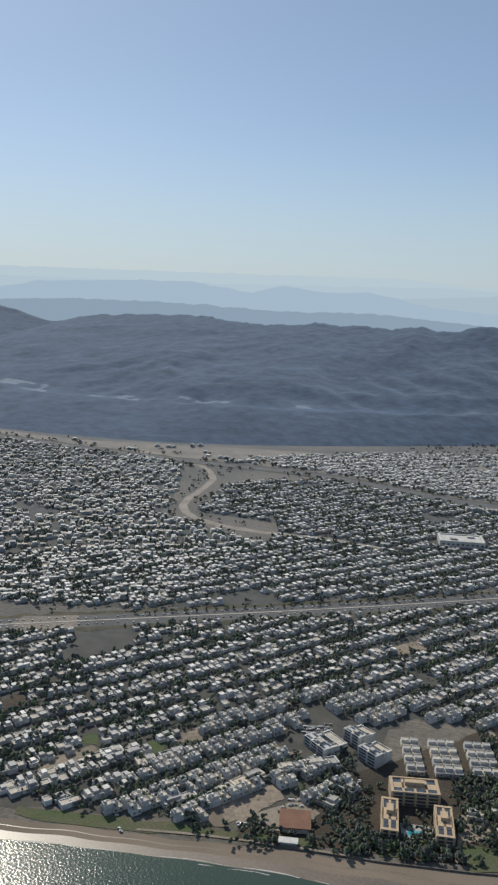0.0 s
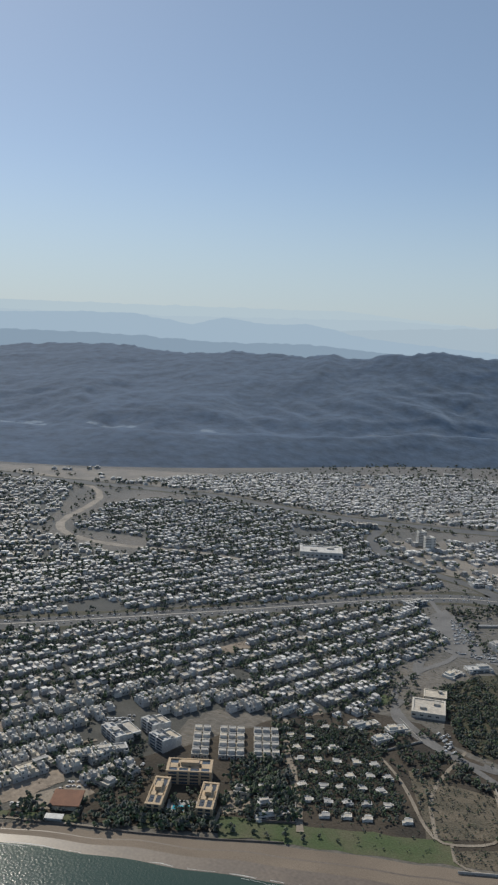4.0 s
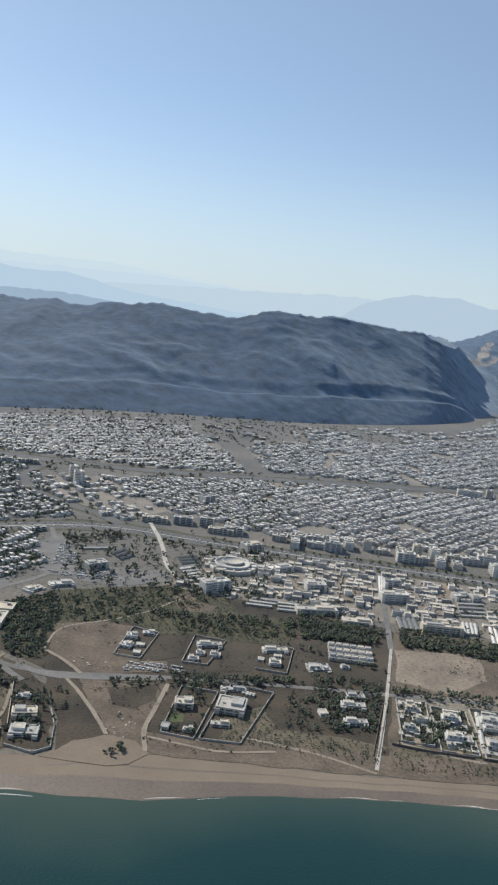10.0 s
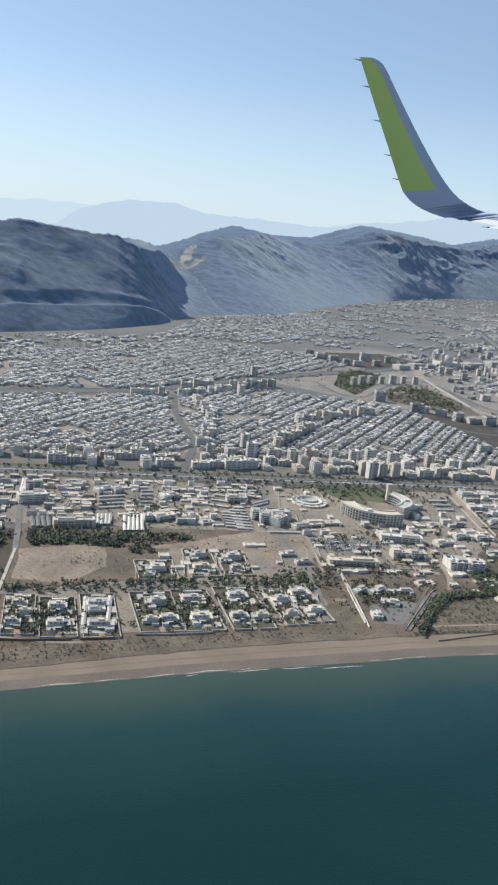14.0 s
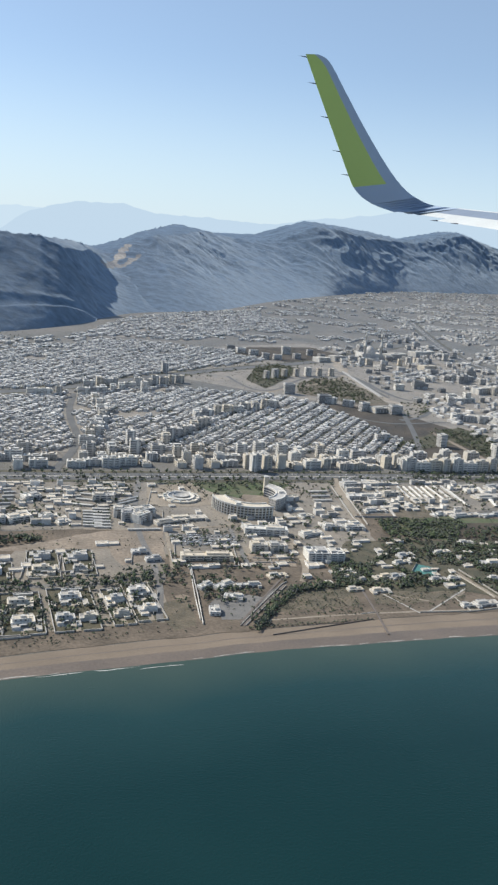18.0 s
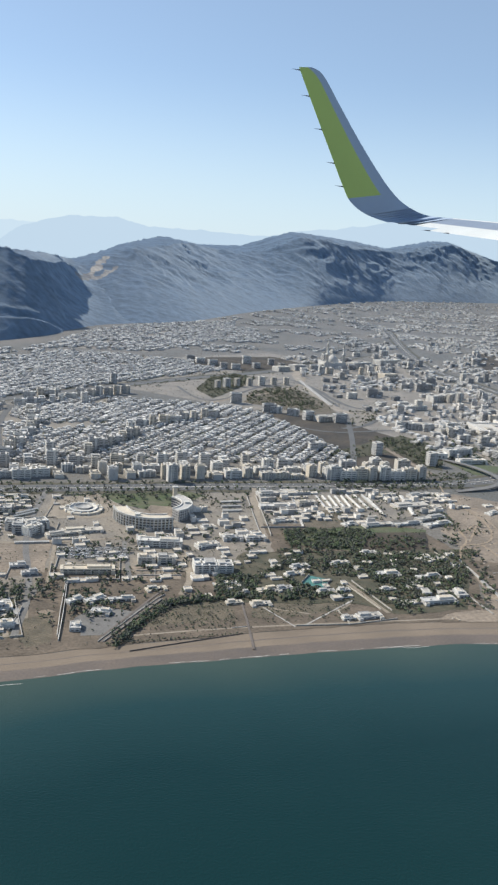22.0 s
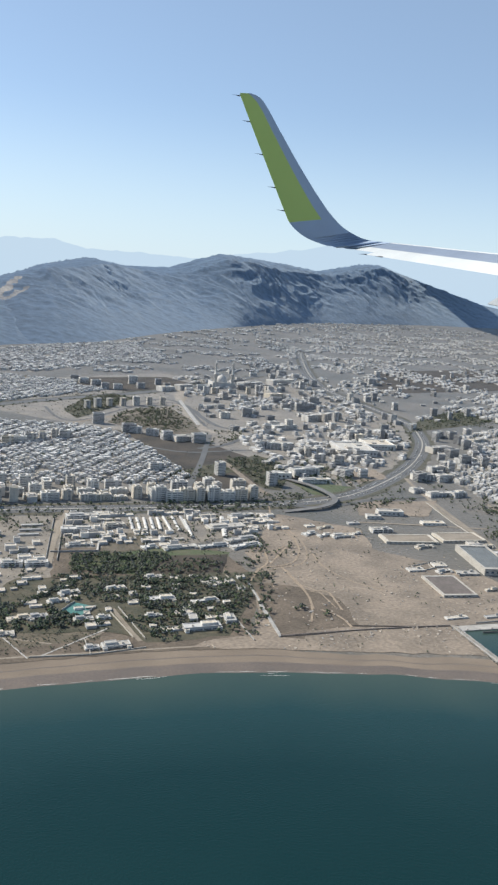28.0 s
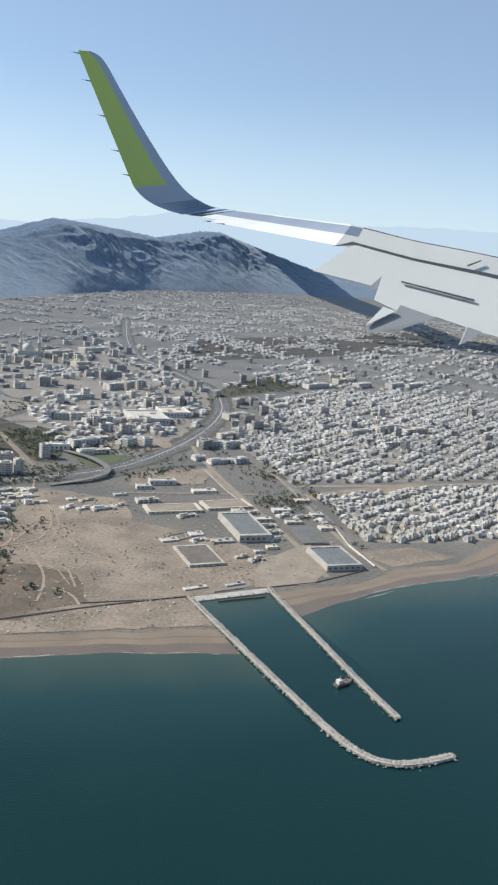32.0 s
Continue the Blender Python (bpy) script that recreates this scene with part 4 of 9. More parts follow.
# ---- a house with its parts ----
def house(w, d, h, kind_, label):
    root = thing("house", label, "house", group="houses of the coast quarter")
    low = piece("ground_storey", block_mesh("ground_storey", [(0, 0, 0, w, d, h, 0)], WHITE if kind_ % 3 else CREAM, True), root)
    uw, ud, uh = w * (0.62 + 0.1 * (kind_ % 3)), d * (0.6 + 0.12 * (kind_ % 2)), h * 0.8
    ux, uy = (w - uw) / 2 * (1 if kind_ % 2 else -1), (d - ud) / 2 * (0.6 if kind_ % 4 < 2 else -0.6)
    high = piece("upper_storey", block_mesh("upper_storey", [(ux, uy, h * 0.86, uw, ud, uh, 0)], WHITE if kind_ % 3 else CREAM, True), root)
    piece("stair_room", block_mesh("stair_room", [(ux + uw * 0.25, uy, h * 0.86 + uh * 0.86, uw * 0.3, ud * 0.35, h * 0.45, 0)], WHITE), root)
    win = block_mesh("window", [(0, 0, 0, 0.26, 0.05, 0.3, 0)], GLASS)
    for x in (-0.28, 0.28):
        piece("window", win, low, pose(x * w, -d / 2 - 0.01, h * 0.4))
    for x in (-0.22,):
        piece("window", win, high, pose(ux + x * uw, uy - ud / 2 - 0.01, h * 0.86 + uh * 0.3))
    piece("window", win, low, pose(w / 2 + 0.01, 0, h * 0.4, 0, 0, 90))
    return root


HOUSE_LABELS = ["white flat-roofed villa with a set-back upper storey", "cream flat-roofed villa with roof parapet", "white two-storey house with a flat roof",
                "cream-washed house with a stair room on its roof", "pale two-storey terrace house with small dark windows", "white cubic house with roof parapets"]
models = [house(1.5 + 0.1 * (i % 3), 1.6 + 0.1 * (i % 4), 0.9 + 0.09 * (i % 3), i, HOUSE_LABELS[i % 6]) for i in range(6)]
for i, (x, y, tr, w, d, h) in enumerate(NEAR_HOUSES):
    m = pose(x, y, 0, 0, 0, math.degrees(tr) + (180 if i % 2 else 0))
    if i < 6:
        models[i].matrix_basis = m
    else:
        copy_thing(models[i % 6], m)

def scatter_in(poly, count, clear, gap=1.3):
    """Random places in a plot that keep off its buildings."""
    a = np.array(poly, float)
    p = np.random.rand(count * 4, 2) * (a.max(0) - a.min(0)) + a.min(0)
    p = p[inside(p, poly)]
    d = np.hypot(p[:, None, 0] - clear[None, :, 0], p[:, None, 1] - clear[None, :, 1]).min(1)
    return p[d > gap][:count]


# ---- apartment blocks along the highway ----
def windows(root, w, d, storeys, sh, tone, y=0.0, z=0.18, tall=0.34, piers=True):
    """A ring of windows on each storey, broken by piers on all sides."""
    band = block_mesh("window_band", [(0, 0, 0, w + 0.05, d + 0.05, sh * tall, 0)], GLASS)
    for i in range(storeys):
        piece("window_band", band, root, pose(0, y, i * sh + z))
    top = (storeys - 1) * sh + z + sh * tall + 0.06
    if piers:
        k = max(2, int(w / 1.7))
        pier = block_mesh("pier", [(0, 0, 0, 0.4, d + 0.12, top, 0)], tone)
        for i in range(k + 1):
            piece("pier", pier, root, pose((w - 0.34) * (i / k - 0.5), y, 0))
    piece("side_pier", block_mesh("side_pier", [(0, 0, 0, w + 0.12, d * 0.34, top, 0)], tone), root, pose(0, y, 0))


def apartment(w, d, storeys, tone, label, sh=0.66):
    """A block with a ring of windows on each storey, piers between them, and a plant room."""
    root = thing("apartment_block", label, "apartment block", group="blocks along the highway")
    h = storeys * sh
    body = piece("body", block_mesh("body", [(0, 0, 0, w, d, h + 0.25, 0)], tone, True), root)
    windows(body, w, d, storeys, sh, tone)
    piece("stair_tower", block_mesh("stair_tower", [(-w * 0.2, 0, 0, 0.5, d + 0.2, h + 0.5, 0)], tone), root)
    piece("plant_room", block_mesh("plant_room", [(w * 0.15, 0, h, w * 0.3, d * 0.4, 0.7, 0)], tone), root)
    return root


APART = [apartment(3.8, 2.8, 7, WHITE, "white seven-storey apartment block with dark window rows"), apartment(5.0, 3.0, 6, CREAM, "cream six-storey apartment block with dark window rows"),
         apartment(3.2, 3.2, 10, WHITE, "pale ten-storey apartment tower"), apartment(5.8, 2.8, 5, WHITE, "long white five-storey apartment block"), apartment(2.9, 2.6, 7, CREAM, "slim cream apartment block")]
used = set()


def far_apartment(w, d, storeys, tone, label):
    root = thing("apartment_block", label, "apartment block", group="blocks behind the highway")
    h = storeys * 0.62
    body = piece("body", block_mesh("body", [(0, 0, 0, w, d, h + 0.25, 0)], tone, True), root)
    windows(body, w, d, storeys, 0.62, tone, piers=False)
    piece("bay", block_mesh("bay", [(w * 0.2, 0, 0, w * 0.22, d + 0.14, h + 0.4, 0)], tone), root)
    return root


FAR_APART = [far_apartment(3.6, 2.8, 8, WHITE, "white apartment block seen far off"), far_apartment(4.6, 2.8, 6, CREAM, "cream apartment block seen far off"), far_apartment(3.0, 3.0, 9, WHITE, "pale apartment tower seen far off"), far_apartment(5.6, 2.6, 5, WHITE, "long white apartment block seen far off"), far_apartment(2.8, 2.6, 7, CREAM, "small cream apartment block seen far off")]


def put(models_, i, m):
    """The model itself at its first place, and copies after that."""
    if models_[i].name not in used:
        used.add(models_[i].name)
        models_[i].matrix_basis = m
    else:
        copy_thing(models_[i], m)


spots = []
for line, step, depth in (([(48, 264.5), (120, 268), (170, 270), (222, 271)], 5.8, 2.2), ([(60, 271), (120, 275), (160, 277), (222, 277), (285, 278)], 5.6, 2.5), ([(130, 284), (180, 286), (222, 284), (250, 283)], 7.5, 3), ([(222, 271), (262, 271), (290, 273)], 5.6, 2), ([(126, 381), (150, 383), (172, 402), (205, 428)], 5.6, 1),
                          ([(135, 398), (160, 405), (190, 440), (230, 470)], 6.0, 1), ([(180, 300), (200, 330)], 5, 1), ([(150, 290), (162, 340), (158, 375)], 5.5, 1), ([(200, 345), (240, 372)], 6, 1)):
    for x, y in smoothed(line, step):
        spots.append((x + random.uniform(-.5, .5), y + random.uniform(-.8, .8) * depth, random.choice([0, 1, 3, 3, 4, 4, 0, 1] if x > 165 else [3, 3, 1, 3, 4]), random.choice([4, 4, 4, 94])))
for x, y, i in ((206, 266, 2), (167, 296, 2), (201, 457, 2), (183, 396, 2), (270, 311, 3), (310, 289, 0), (325, 292, 2), (320, 291, 1), (331, 289, 4), (345, 330, 3), (352, 325, 1), (361, 300, 4), (338, 352, 3), (352, 356, 3), (330, 432, 3), (300, 402, 1)):
    spots.append((x, y, i, 10))
for x, y, i, t_ in spots:
    if (x > 150 or random.random() < 0.9) and free(np.array([[x, y]]))[0]:
        if y > 282:
            put(FAR_APART, i, pose(x, y, 0, 0, 0, t_ + random.uniform(-4, 4)))
        else:
            put(APART, i, pose(x, y, 0, 0, 0, t_ + random.uniform(-4, 4)) @ Matrix.Diagonal((1, 1, random.uniform(0.55, 1.02), 1)))

mid = np.vstack([np.c_[np.random.uniform(385, 620, 90), np.random.uniform(250, 400, 90)], np.c_[np.random.uniform(322, 440, 150), np.random.uniform(300, 600, 150)], np.c_[np.random.uniform(420, 800, 150), np.random.uniform(420, 700, 150)]])
mid = mid[free(mid)]
rise = np.array([(261, 563), (266, 553), (273, 545), (277, 528), (285, 528), (299, 557), (301, 537), (316, 556), (318, 536), (331, 527), (343, 542), (372, 548), (418, 618), (429, 628), (440, 624), (387, 472), (402, 485), (399, 464), (395, 445),
                 (467, 714), (521, 732), (495, 598), (380, 493), (388, 467), (439, 503), (458, 516), (390, 638), (405, 626), (500, 807), (573, 897), (443, 386), (458, 395), (419, 344), (376, 296), (386, 296), (552, 459), (259, 409), (271, 388), (286, 372), (300, 367)], float)
k = len(mid)
r = np.c_[mid, np.zeros(k), np.random.uniform(2.4, 6, k), np.random.uniform(2.2, 3.4, k), np.random.choice([1.2, 1.8, 2.4, 3.0, 3.6, 4.8], k), np.random.choice([0.1, 0.5, 1.2], k)]
edge = np.c_[np.random.uniform(-60, 150, 60), np.random.uniform(440, 570, 60)]
edge = edge[free(edge) & (edge[:, 1] < 500 + edge[:, 0] * 0.6)]
rise = np.vstack([rise, edge])
kr = len(rise)
r = np.vstack([r, np.c_[rise, np.zeros(kr), np.random.uniform(3.5, 6.5, kr), np.random.uniform(2.6, 3.6, kr), np.where(rise[:, 0] > 200, np.random.choice([3.0, 3.6, 4.2, 5.4], kr), np.random.uniform(0.8, 1.8, kr)), np.random.uniform(0, 0.4, kr)]])
k = len(r)
bands = np.vstack([np.c_[r[r[:, 5] > z + 0.5][:, :2], np.full((r[:, 5] > z + 0.5).sum(), z), r[r[:, 5] > z + 0.5][:, 3:5] + 0.05, np.full((r[:, 5] > z + 0.5).sum(), 0.24), r[r[:, 5] > z + 0.5][:, 6]] for z in np.arange(0.3, 4.6, 0.6)])
v1, f1 = blocks(r, True)
v2, f2 = blocks(bands)
me = mesh_of("far_blocks", np.vstack([v1, v2]), f1.tolist() + (f2 + len(v1)).tolist(), [WHITES, ROOF, GLASS], np.r_[np.tile(TRAY_M, k), np.full(len(f2), 2)])
tagged(new("far_blocks", me), "pale mid-rise blocks with dark window rows", "apartment blocks", kind="stuff")

# ---- offices, sheds and stores south of the highway ----
BUILT, PLANTED, PARKED, LOT = [], [], [], {}


def office(w, d, storeys, tone, label):
    """A white office with wings round a court, window rows and roof plant."""
    root = thing("office_building", label, "office", group="offices south of the highway")
    h = storeys * 0.6
    body = piece("main_wing", block_mesh("main_wing", [(0, -d * 0.3, 0, w, d * 0.4, h, 0)], tone, True), root)
    piece("rear_wing", block_mesh("rear_wing", [(0, d * 0.33, 0, w * 0.9, d * 0.34, h * 0.8, 0)], tone, True), root)
    for sx in (-1, 1):
        piece("side_wing", block_mesh("side_wing", [(sx * w * 0.38, 0.02 * d, 0, w * 0.2, d * 0.3, h * 0.9, 0)], tone, True), root)
    windows(body, w, d * 0.4, storeys, 0.6, tone, y=-d * 0.3, tall=0.55)
    piece("roof_plant", block_mesh("roof_plant", [(w * 0.1, -d * 0.3, h * 0.9, w * 0.2, d * 0.2, 0.6, 0)], CONCRETE), root)
    return root


def long_shed(x, y, w, l, t_, k):
    """A low shed with a shallow pitched roof."""
    root = thing("shed", SHED_LABELS[k], "shed", group="rows of white sheds", at=(x, y, 0), turn=t_)
    BUILT.append((x, y))
    z = 0.5
    v = [(-w / 2, -l / 2, z), (w / 2, -l / 2, z), (w / 2, l / 2, z), (-w / 2, l / 2, z), (0, -l / 2, z + .22), (0, l / 2, z + .22)]
    piece("shell", block_mesh("shell", [(0, 0, 0, w * 0.92, l * 0.97, z, 0)], CONCRETE), root)
    piece("roof", mesh_of("roof", v, [(0, 4, 5, 3), (4, 1, 2, 5), (0, 1, 4), (2, 3, 5)], METAL_ROOF if k else WHITE), root)
    BUILT.extend([(x - math.sin(D(t_)) * q, y + math.cos(D(t_)) * q) for q in (-l / 3, l / 3)])
    return root


OFFICES = [office(6.5, 5.5, 4, WHITE, "white four-storey office with wings round a court"), office(8.5, 5.0, 3, CREAM, "cream three-storey office block with dark window rows"), office(5.0, 4.5, 5, WHITE, "white five-storey office building"),
           office(7.0, 4.0, 2, WHITE, "low white institutional building with a court")]
SHED_LABELS = ["long low white-roofed shed", "long low grey metal-roofed shed"]
used.clear()
OFFICES[3].matrix_basis = pose(328, 232, 0, 0, 0, 0)
OFFICES[0].matrix_basis = pose(26, 273, 0, 0, 0, 10)
OFFICES[1].matrix_basis = pose(17, 270, 0, 0, 0, 8)
OFFICES[2].matrix_basis = pose(34, 274, 0, 0, 0, 6)
for x, y, i, t_ in ((1, 270, 3, 40), (28, 304, 2, 50), (44, 270, 0, 4), (-14, 240.5, 3, 50), (40, 268, 1, 4), (-52, 327, 1, 20), (-60, 322, 0, 20)):
    copy_thing(OFFICES[i], pose(x, y, 0, 0, 0, t_))
for x, y, i, t_ in ((351, 346, 3, 85), (345, 350, 3, 85), (350, 408, 3, 10), (357, 404, 0, 10), (384, 374, 1, 0), (294, 305, 0, 20), (258, 452, 4, 30), (264, 456, 0, 30), (271, 461, 4, 30), (279, 464, 4, 20), (287, 467, 0, 10), (295, 470, 4, 10), (303, 471, 4, 0), (341, 520, 0, 0)):
    copy_thing(FAR_APART[i], pose(x, y, 0, 0, 0, t_))
for x, y, i, t_ in ((348, 524, 1, 0), (372, 528, 4, 0), (380, 532, 0, 0), (390, 540, 1, 0), (402, 552, 4, 0), (423, 563, 0, 0), (387, 428, 4, 30), (395, 432, 0, 30), (274, 386, 3, -30), (281, 380, 3, -30), (344, 341, 1, 80), (433, 411, 3, 40), (439, 512, 0, 20), (-26, 309, 2, 30), (-22, 304, 0, 30)):
    copy_thing(FAR_APART[i], pose(x, y, 0, 0, 0, t_))
tree_places.append(np.c_[np.random.uniform(-8, 60, 260), np.random.uniform(205, 252, 260)])

# ---- walled villas by the beach ----
def villa(w, d, tone, i, label):
    root = thing("villa", label, "villa", group="walled villas by the beach")
    low = piece("main_block", block_mesh("main_block", [(0, 0, 0, w, d * 0.5, 0.85, 0)], tone, True), root)
    high = piece("upper_block", block_mesh("upper_block", [(-w * 0.1, 0.05, 0.72, w * 0.66, d * 0.36, 0.7, 0)], tone, True), root)
    piece("front_wing", block_mesh("front_wing", [(w * 0.3 * (1 if i % 2 else -1), -d * 0.38, 0, w * 0.34, d * 0.34, 0.65, 0)], tone, True), root)
    piece("rear_wing", block_mesh("rear_wing", [(w * 0.27 * (-1 if i % 2 else 1), d * 0.4, 0, w * 0.4, d * 0.32, 0.6, 0)], tone, True), root)
    piece("stair_room", block_mesh("stair_room", [(0, 0, 1.3, w * 0.2, d * 0.15, 0.4, 0)], tone), root)
    piece("annex", block_mesh("annex", [(w * 0.62 * (-1 if i % 2 else 1), -d * 0.5, 0, w * 0.24, d * 0.5, 0.45, 0)], tone, True), root)
    piece("paved_court", block_mesh("paved_court", [(0, -d * 0.45, 0, w * 0.9, d * 0.36, 0.06, 0)], CONCRETE), root)
    win = block_mesh("window", [(0, 0, 0, 0.3, 0.06, 0.3, 0)], GLASS)
    for j in range(4):
        piece("window", win, low, pose(-w * 0.38 + w * 0.25 * j, -d * 0.25 - 0.01, 0.3))
    for j in range(3):
        piece("window", win, high, pose(-w * 0.3 + w * 0.2 * j, 0.05 - d * 0.18 - 0.01, 0.95))
    piece("porch", block_mesh("porch", [(0, -d * 0.3, 0.55, w * 0.28, 0.8, 0.08, 0)], tone), root)
    return root


VILLAS = [villa(4.6, 5.2, WHITE, 0, "large white villa with parapets and a porch"), villa(5.2, 4.6, CREAM, 1, "large cream villa with stepped flat roofs"), villa(3.8, 4.4, WHITE, 2, "white villa with a raised upper block"), villa(3.2, 3.2, CREAM, 3, "small cream guest villa")]


def compound(x, y, w, d, t_, what):
    """A garden wall round a plot, with a gate gap, and the villas in it."""
    root = thing("compound_wall", "long pale garden wall round a villa plot", "wall", group="garden walls", at=(x, y, 0), turn=t_)
    for nm, bx, by, lx, ly in (("wall_run", 0, d / 2, w, 0.14), ("wall_run", -w / 2, 0, 0.14, d - 0.15), ("wall_run", w / 2, 0, 0.14, d - 0.15), ("wall_run", -w * 0.3, -d / 2, w * 0.4, 0.14), ("wall_run", w * 0.3, -d / 2, w * 0.4, 0.14)):
        piece(nm, block_mesh("wall_run", [(bx, by, 0, lx, ly, 0.45, 0)], CONCRETE), root)
    c, s = math.cos(D(t_)), math.sin(D(t_))
    piece("garden", patch("garden", [(-w / 2, -d / 2), (w / 2, -d / 2), (w / 2, d / 2), (-w / 2, d / 2)], 0.05, GARDEN, 0.0), root)
    piece("drive", block_mesh("drive", [(0, -d * 0.05, 0.0, 1.1, d * 0.86, 0.058, 0)], PALE_ROAD), root)
    for ux, uy, uw, ud in ((-w * 0.4, d * 0.1, 0.8, 3.0), (w * 0.4, -d * 0.15, 0.8, 2.6), (0.1 * w, d * 0.46, w * 0.5, 0.8)):
        piece("outbuilding", block_mesh("outbuilding", [(ux, uy, 0, uw, ud, 0.42, 0)], WHITE, True), root)
    for i, u, v_ in what:
        BUILT.append((x + u * c - v_ * s, y + u * s + v_ * c))
        put(VILLAS, i, pose(x + u * c - v_ * s, y + u * s + v_ * c, 0, 0, 0, t_ + random.choice([0, 180])))


PLOTS = [(105, 158, 7, 17, 3, ((2, 0, 4), (0, 0, -3.5))), (113, 159, 7, 19, 3, ((0, 0, 4.5), (1, 0, -4.5))), (124.5, 161, 9, 18, 5, ((0, 0.5, 4), (3, -2, -4.5), (2, 2, -4))), (133, 162, 8, 19, 5, ((1, 0, 4.5), (0, 0, -4))), (143, 163.5, 9, 20, 5, ((0, 0, 5), (2, -2, -4.5), (3, 2.3, -5))), (126, 182, 9, 11, 4, ((0, 0, 0.5),))]
PLOTS += [(137, 187, 7, 16, 3, ((2, 0, 4), (1, 0, -3.5))), (145, 187.5, 7, 15, 3, ((0, 0, 3), (3, 0, -4))), (152, 164, 4.4, 17, 7, ((2, 0, 3), (3, 0, -4))), (157.5, 166, 6, 18, 7, ((0, 0, 4.5), (2, 0, -4))), (97.5, 159, 6, 17, 2, ((3, 0, 4), (3, -1, -4), (3, 1, 0)))]
for q in PLOTS:
    if q[2] > 1:
        compound(*q)
used = set()
terrace_rows = thing("terrace_house", "low cream terraced house with a white upper storey", "house", group="terraces")
terrace_body = piece("body", block_mesh("body", [(0, 0, 0, 1.5, 1.9, 0.8, 0)], CREAM, True), terrace_rows)
piece("upper_storey", block_mesh("upper_storey", [(0, 0.35, 0.7, 1.3, 1.0, 0.6, 0)], WHITE, True), terrace_rows)
piece("window", block_mesh("window", [(0.2, -0.96, 0.25, 0.3, 0.05, 0.3, 0)], GLASS), terrace_body)
piece("door", block_mesh("door", [(-0.35, -0.96, 0, 0.25, 0.05, 0.4, 0)], RUST), terrace_body)
first, terraces = True, []
for ox, oy, t_, nx, ny, sx, sy in ((-31.6, 133, 23, 10, 4, 1.66, 2.9), (80.5, 182, 5, 6, 3, 1.7, 3.0)):
    for j in range(ny):
        for i in range(nx):
            if nx == 10 and i in (2, 6):
                continue
            c, s = math.cos(D(t_)), math.sin(D(t_))
            terraces.append((ox + i * sx * c - j * sy * s, oy + i * sx * s + j * sy * c))
            m = pose(ox + i * sx * c - j * sy * s, oy + i * sx * s + j * sy * c, 0, 0, 0, t_)
            if first:
                terrace_rows.matrix_basis, first = m, False
            else:
                copy_thing(terrace_rows, m)

tree_places.append(scatter_in([(-40, 128), (-31, 130), (-15, 137), (-20, 152), (-38, 142)], 200, np.array(terraces), 1.3))
# Bungalows among trees.
bung = thing("bungalow", "small white bungalow with a stepped roof", "bungalow", group="bungalows among trees")
piece("body", block_mesh("body", [(0, 0, 0, 1.3, 1.1, 0.55, 0)], WHITE, True), bung)
piece("side_room", block_mesh("side_room", [(0.75, 0.3, 0, 0.7, 0.7, 0.45, 0)], WHITE, True), bung)
piece("porch", block_mesh("porch", [(0, -0.75, 0.36, 0.9, 0.5, 0.06, 0)], WHITE), bung)
piece("window", block_mesh("window", [(0.3, -0.56, 0.2, 0.25, 0.04, 0.2, 0)], GLASS), bung)
bp_ = rows_in(BUNGALOWS, D(20), 4.2, 0.4, 3.4, jitter=0.1, share=0.98)
for i, (x, y) in enumerate(bp_):
    m = pose(x, y, 0, 0, 0, 20 + random.choice([0, 90, 180, -70]))
    if i == 0:
        bung.matrix_basis = m
    else:
        copy_thing(bung, m)
tree_places.append(scatter_in(BUNGALOWS, 620, bp_, 1.15))
for plot in PLOTS:
    tree_places.append(scatter_in([(plot[0] - plot[2] / 2, plot[1] - plot[3] / 2), (plot[0] + plot[2] / 2, plot[1] - plot[3] / 2), (plot[0] + plot[2] / 2, plot[1] + plot[3] / 2), (plot[0] - plot[2] / 2, plot[1] + plot[3] / 2)], 16, np.array([(plot[0] + a, plot[1] + b) for _, a, b in plot[5]] or [(0, 0)]), 2.4))
tree_places.append(scatter_in([(73, 148), (90, 151), (90, 168), (73, 163)], 120, np.array([(79, 158), (78, 152), (86.5, 164), (86, 158), (87, 153)]), 1.8))


tree_places.append(scatter_in([(-52, 99), (-8, 117), (-8, 136), (-20, 134), (-40, 128)], 420, np.array([(-31.5, 120.5), (-31, 124), (-32, 117), (-23.5, 122.8), (-24.5, 126), (-22.5, 119), (-31, 129), (-28, 130), (-34, 128), (-26, 117), (-43.5, 109.5), (-42, 105)]), 2.6))
tree_places.append(scatter_in([(165, 160), (205, 176), (222, 200), (222, 222), (170, 215), (164, 190)], 260, np.array([(176, 194), (193, 205), (208, 196), (212, 202), (177, 206)]), 3.5))
tree_places.append(scatter_in([(36, 206), (162, 212), (162, 250), (38, 250)], 420, np.array([(95, 233), (107, 217)]), 3.0))
tree_places.append(scatter_in([(168, 236), (232, 236), (232, 256), (168, 256)], 220, np.array([(195, 230)]), 11.0))
tree_places.append(scatter_in([(226, 222), (298, 226), (300, 256), (232, 256)], 240, np.array([(246, 236), (278, 236)]), 3.5))

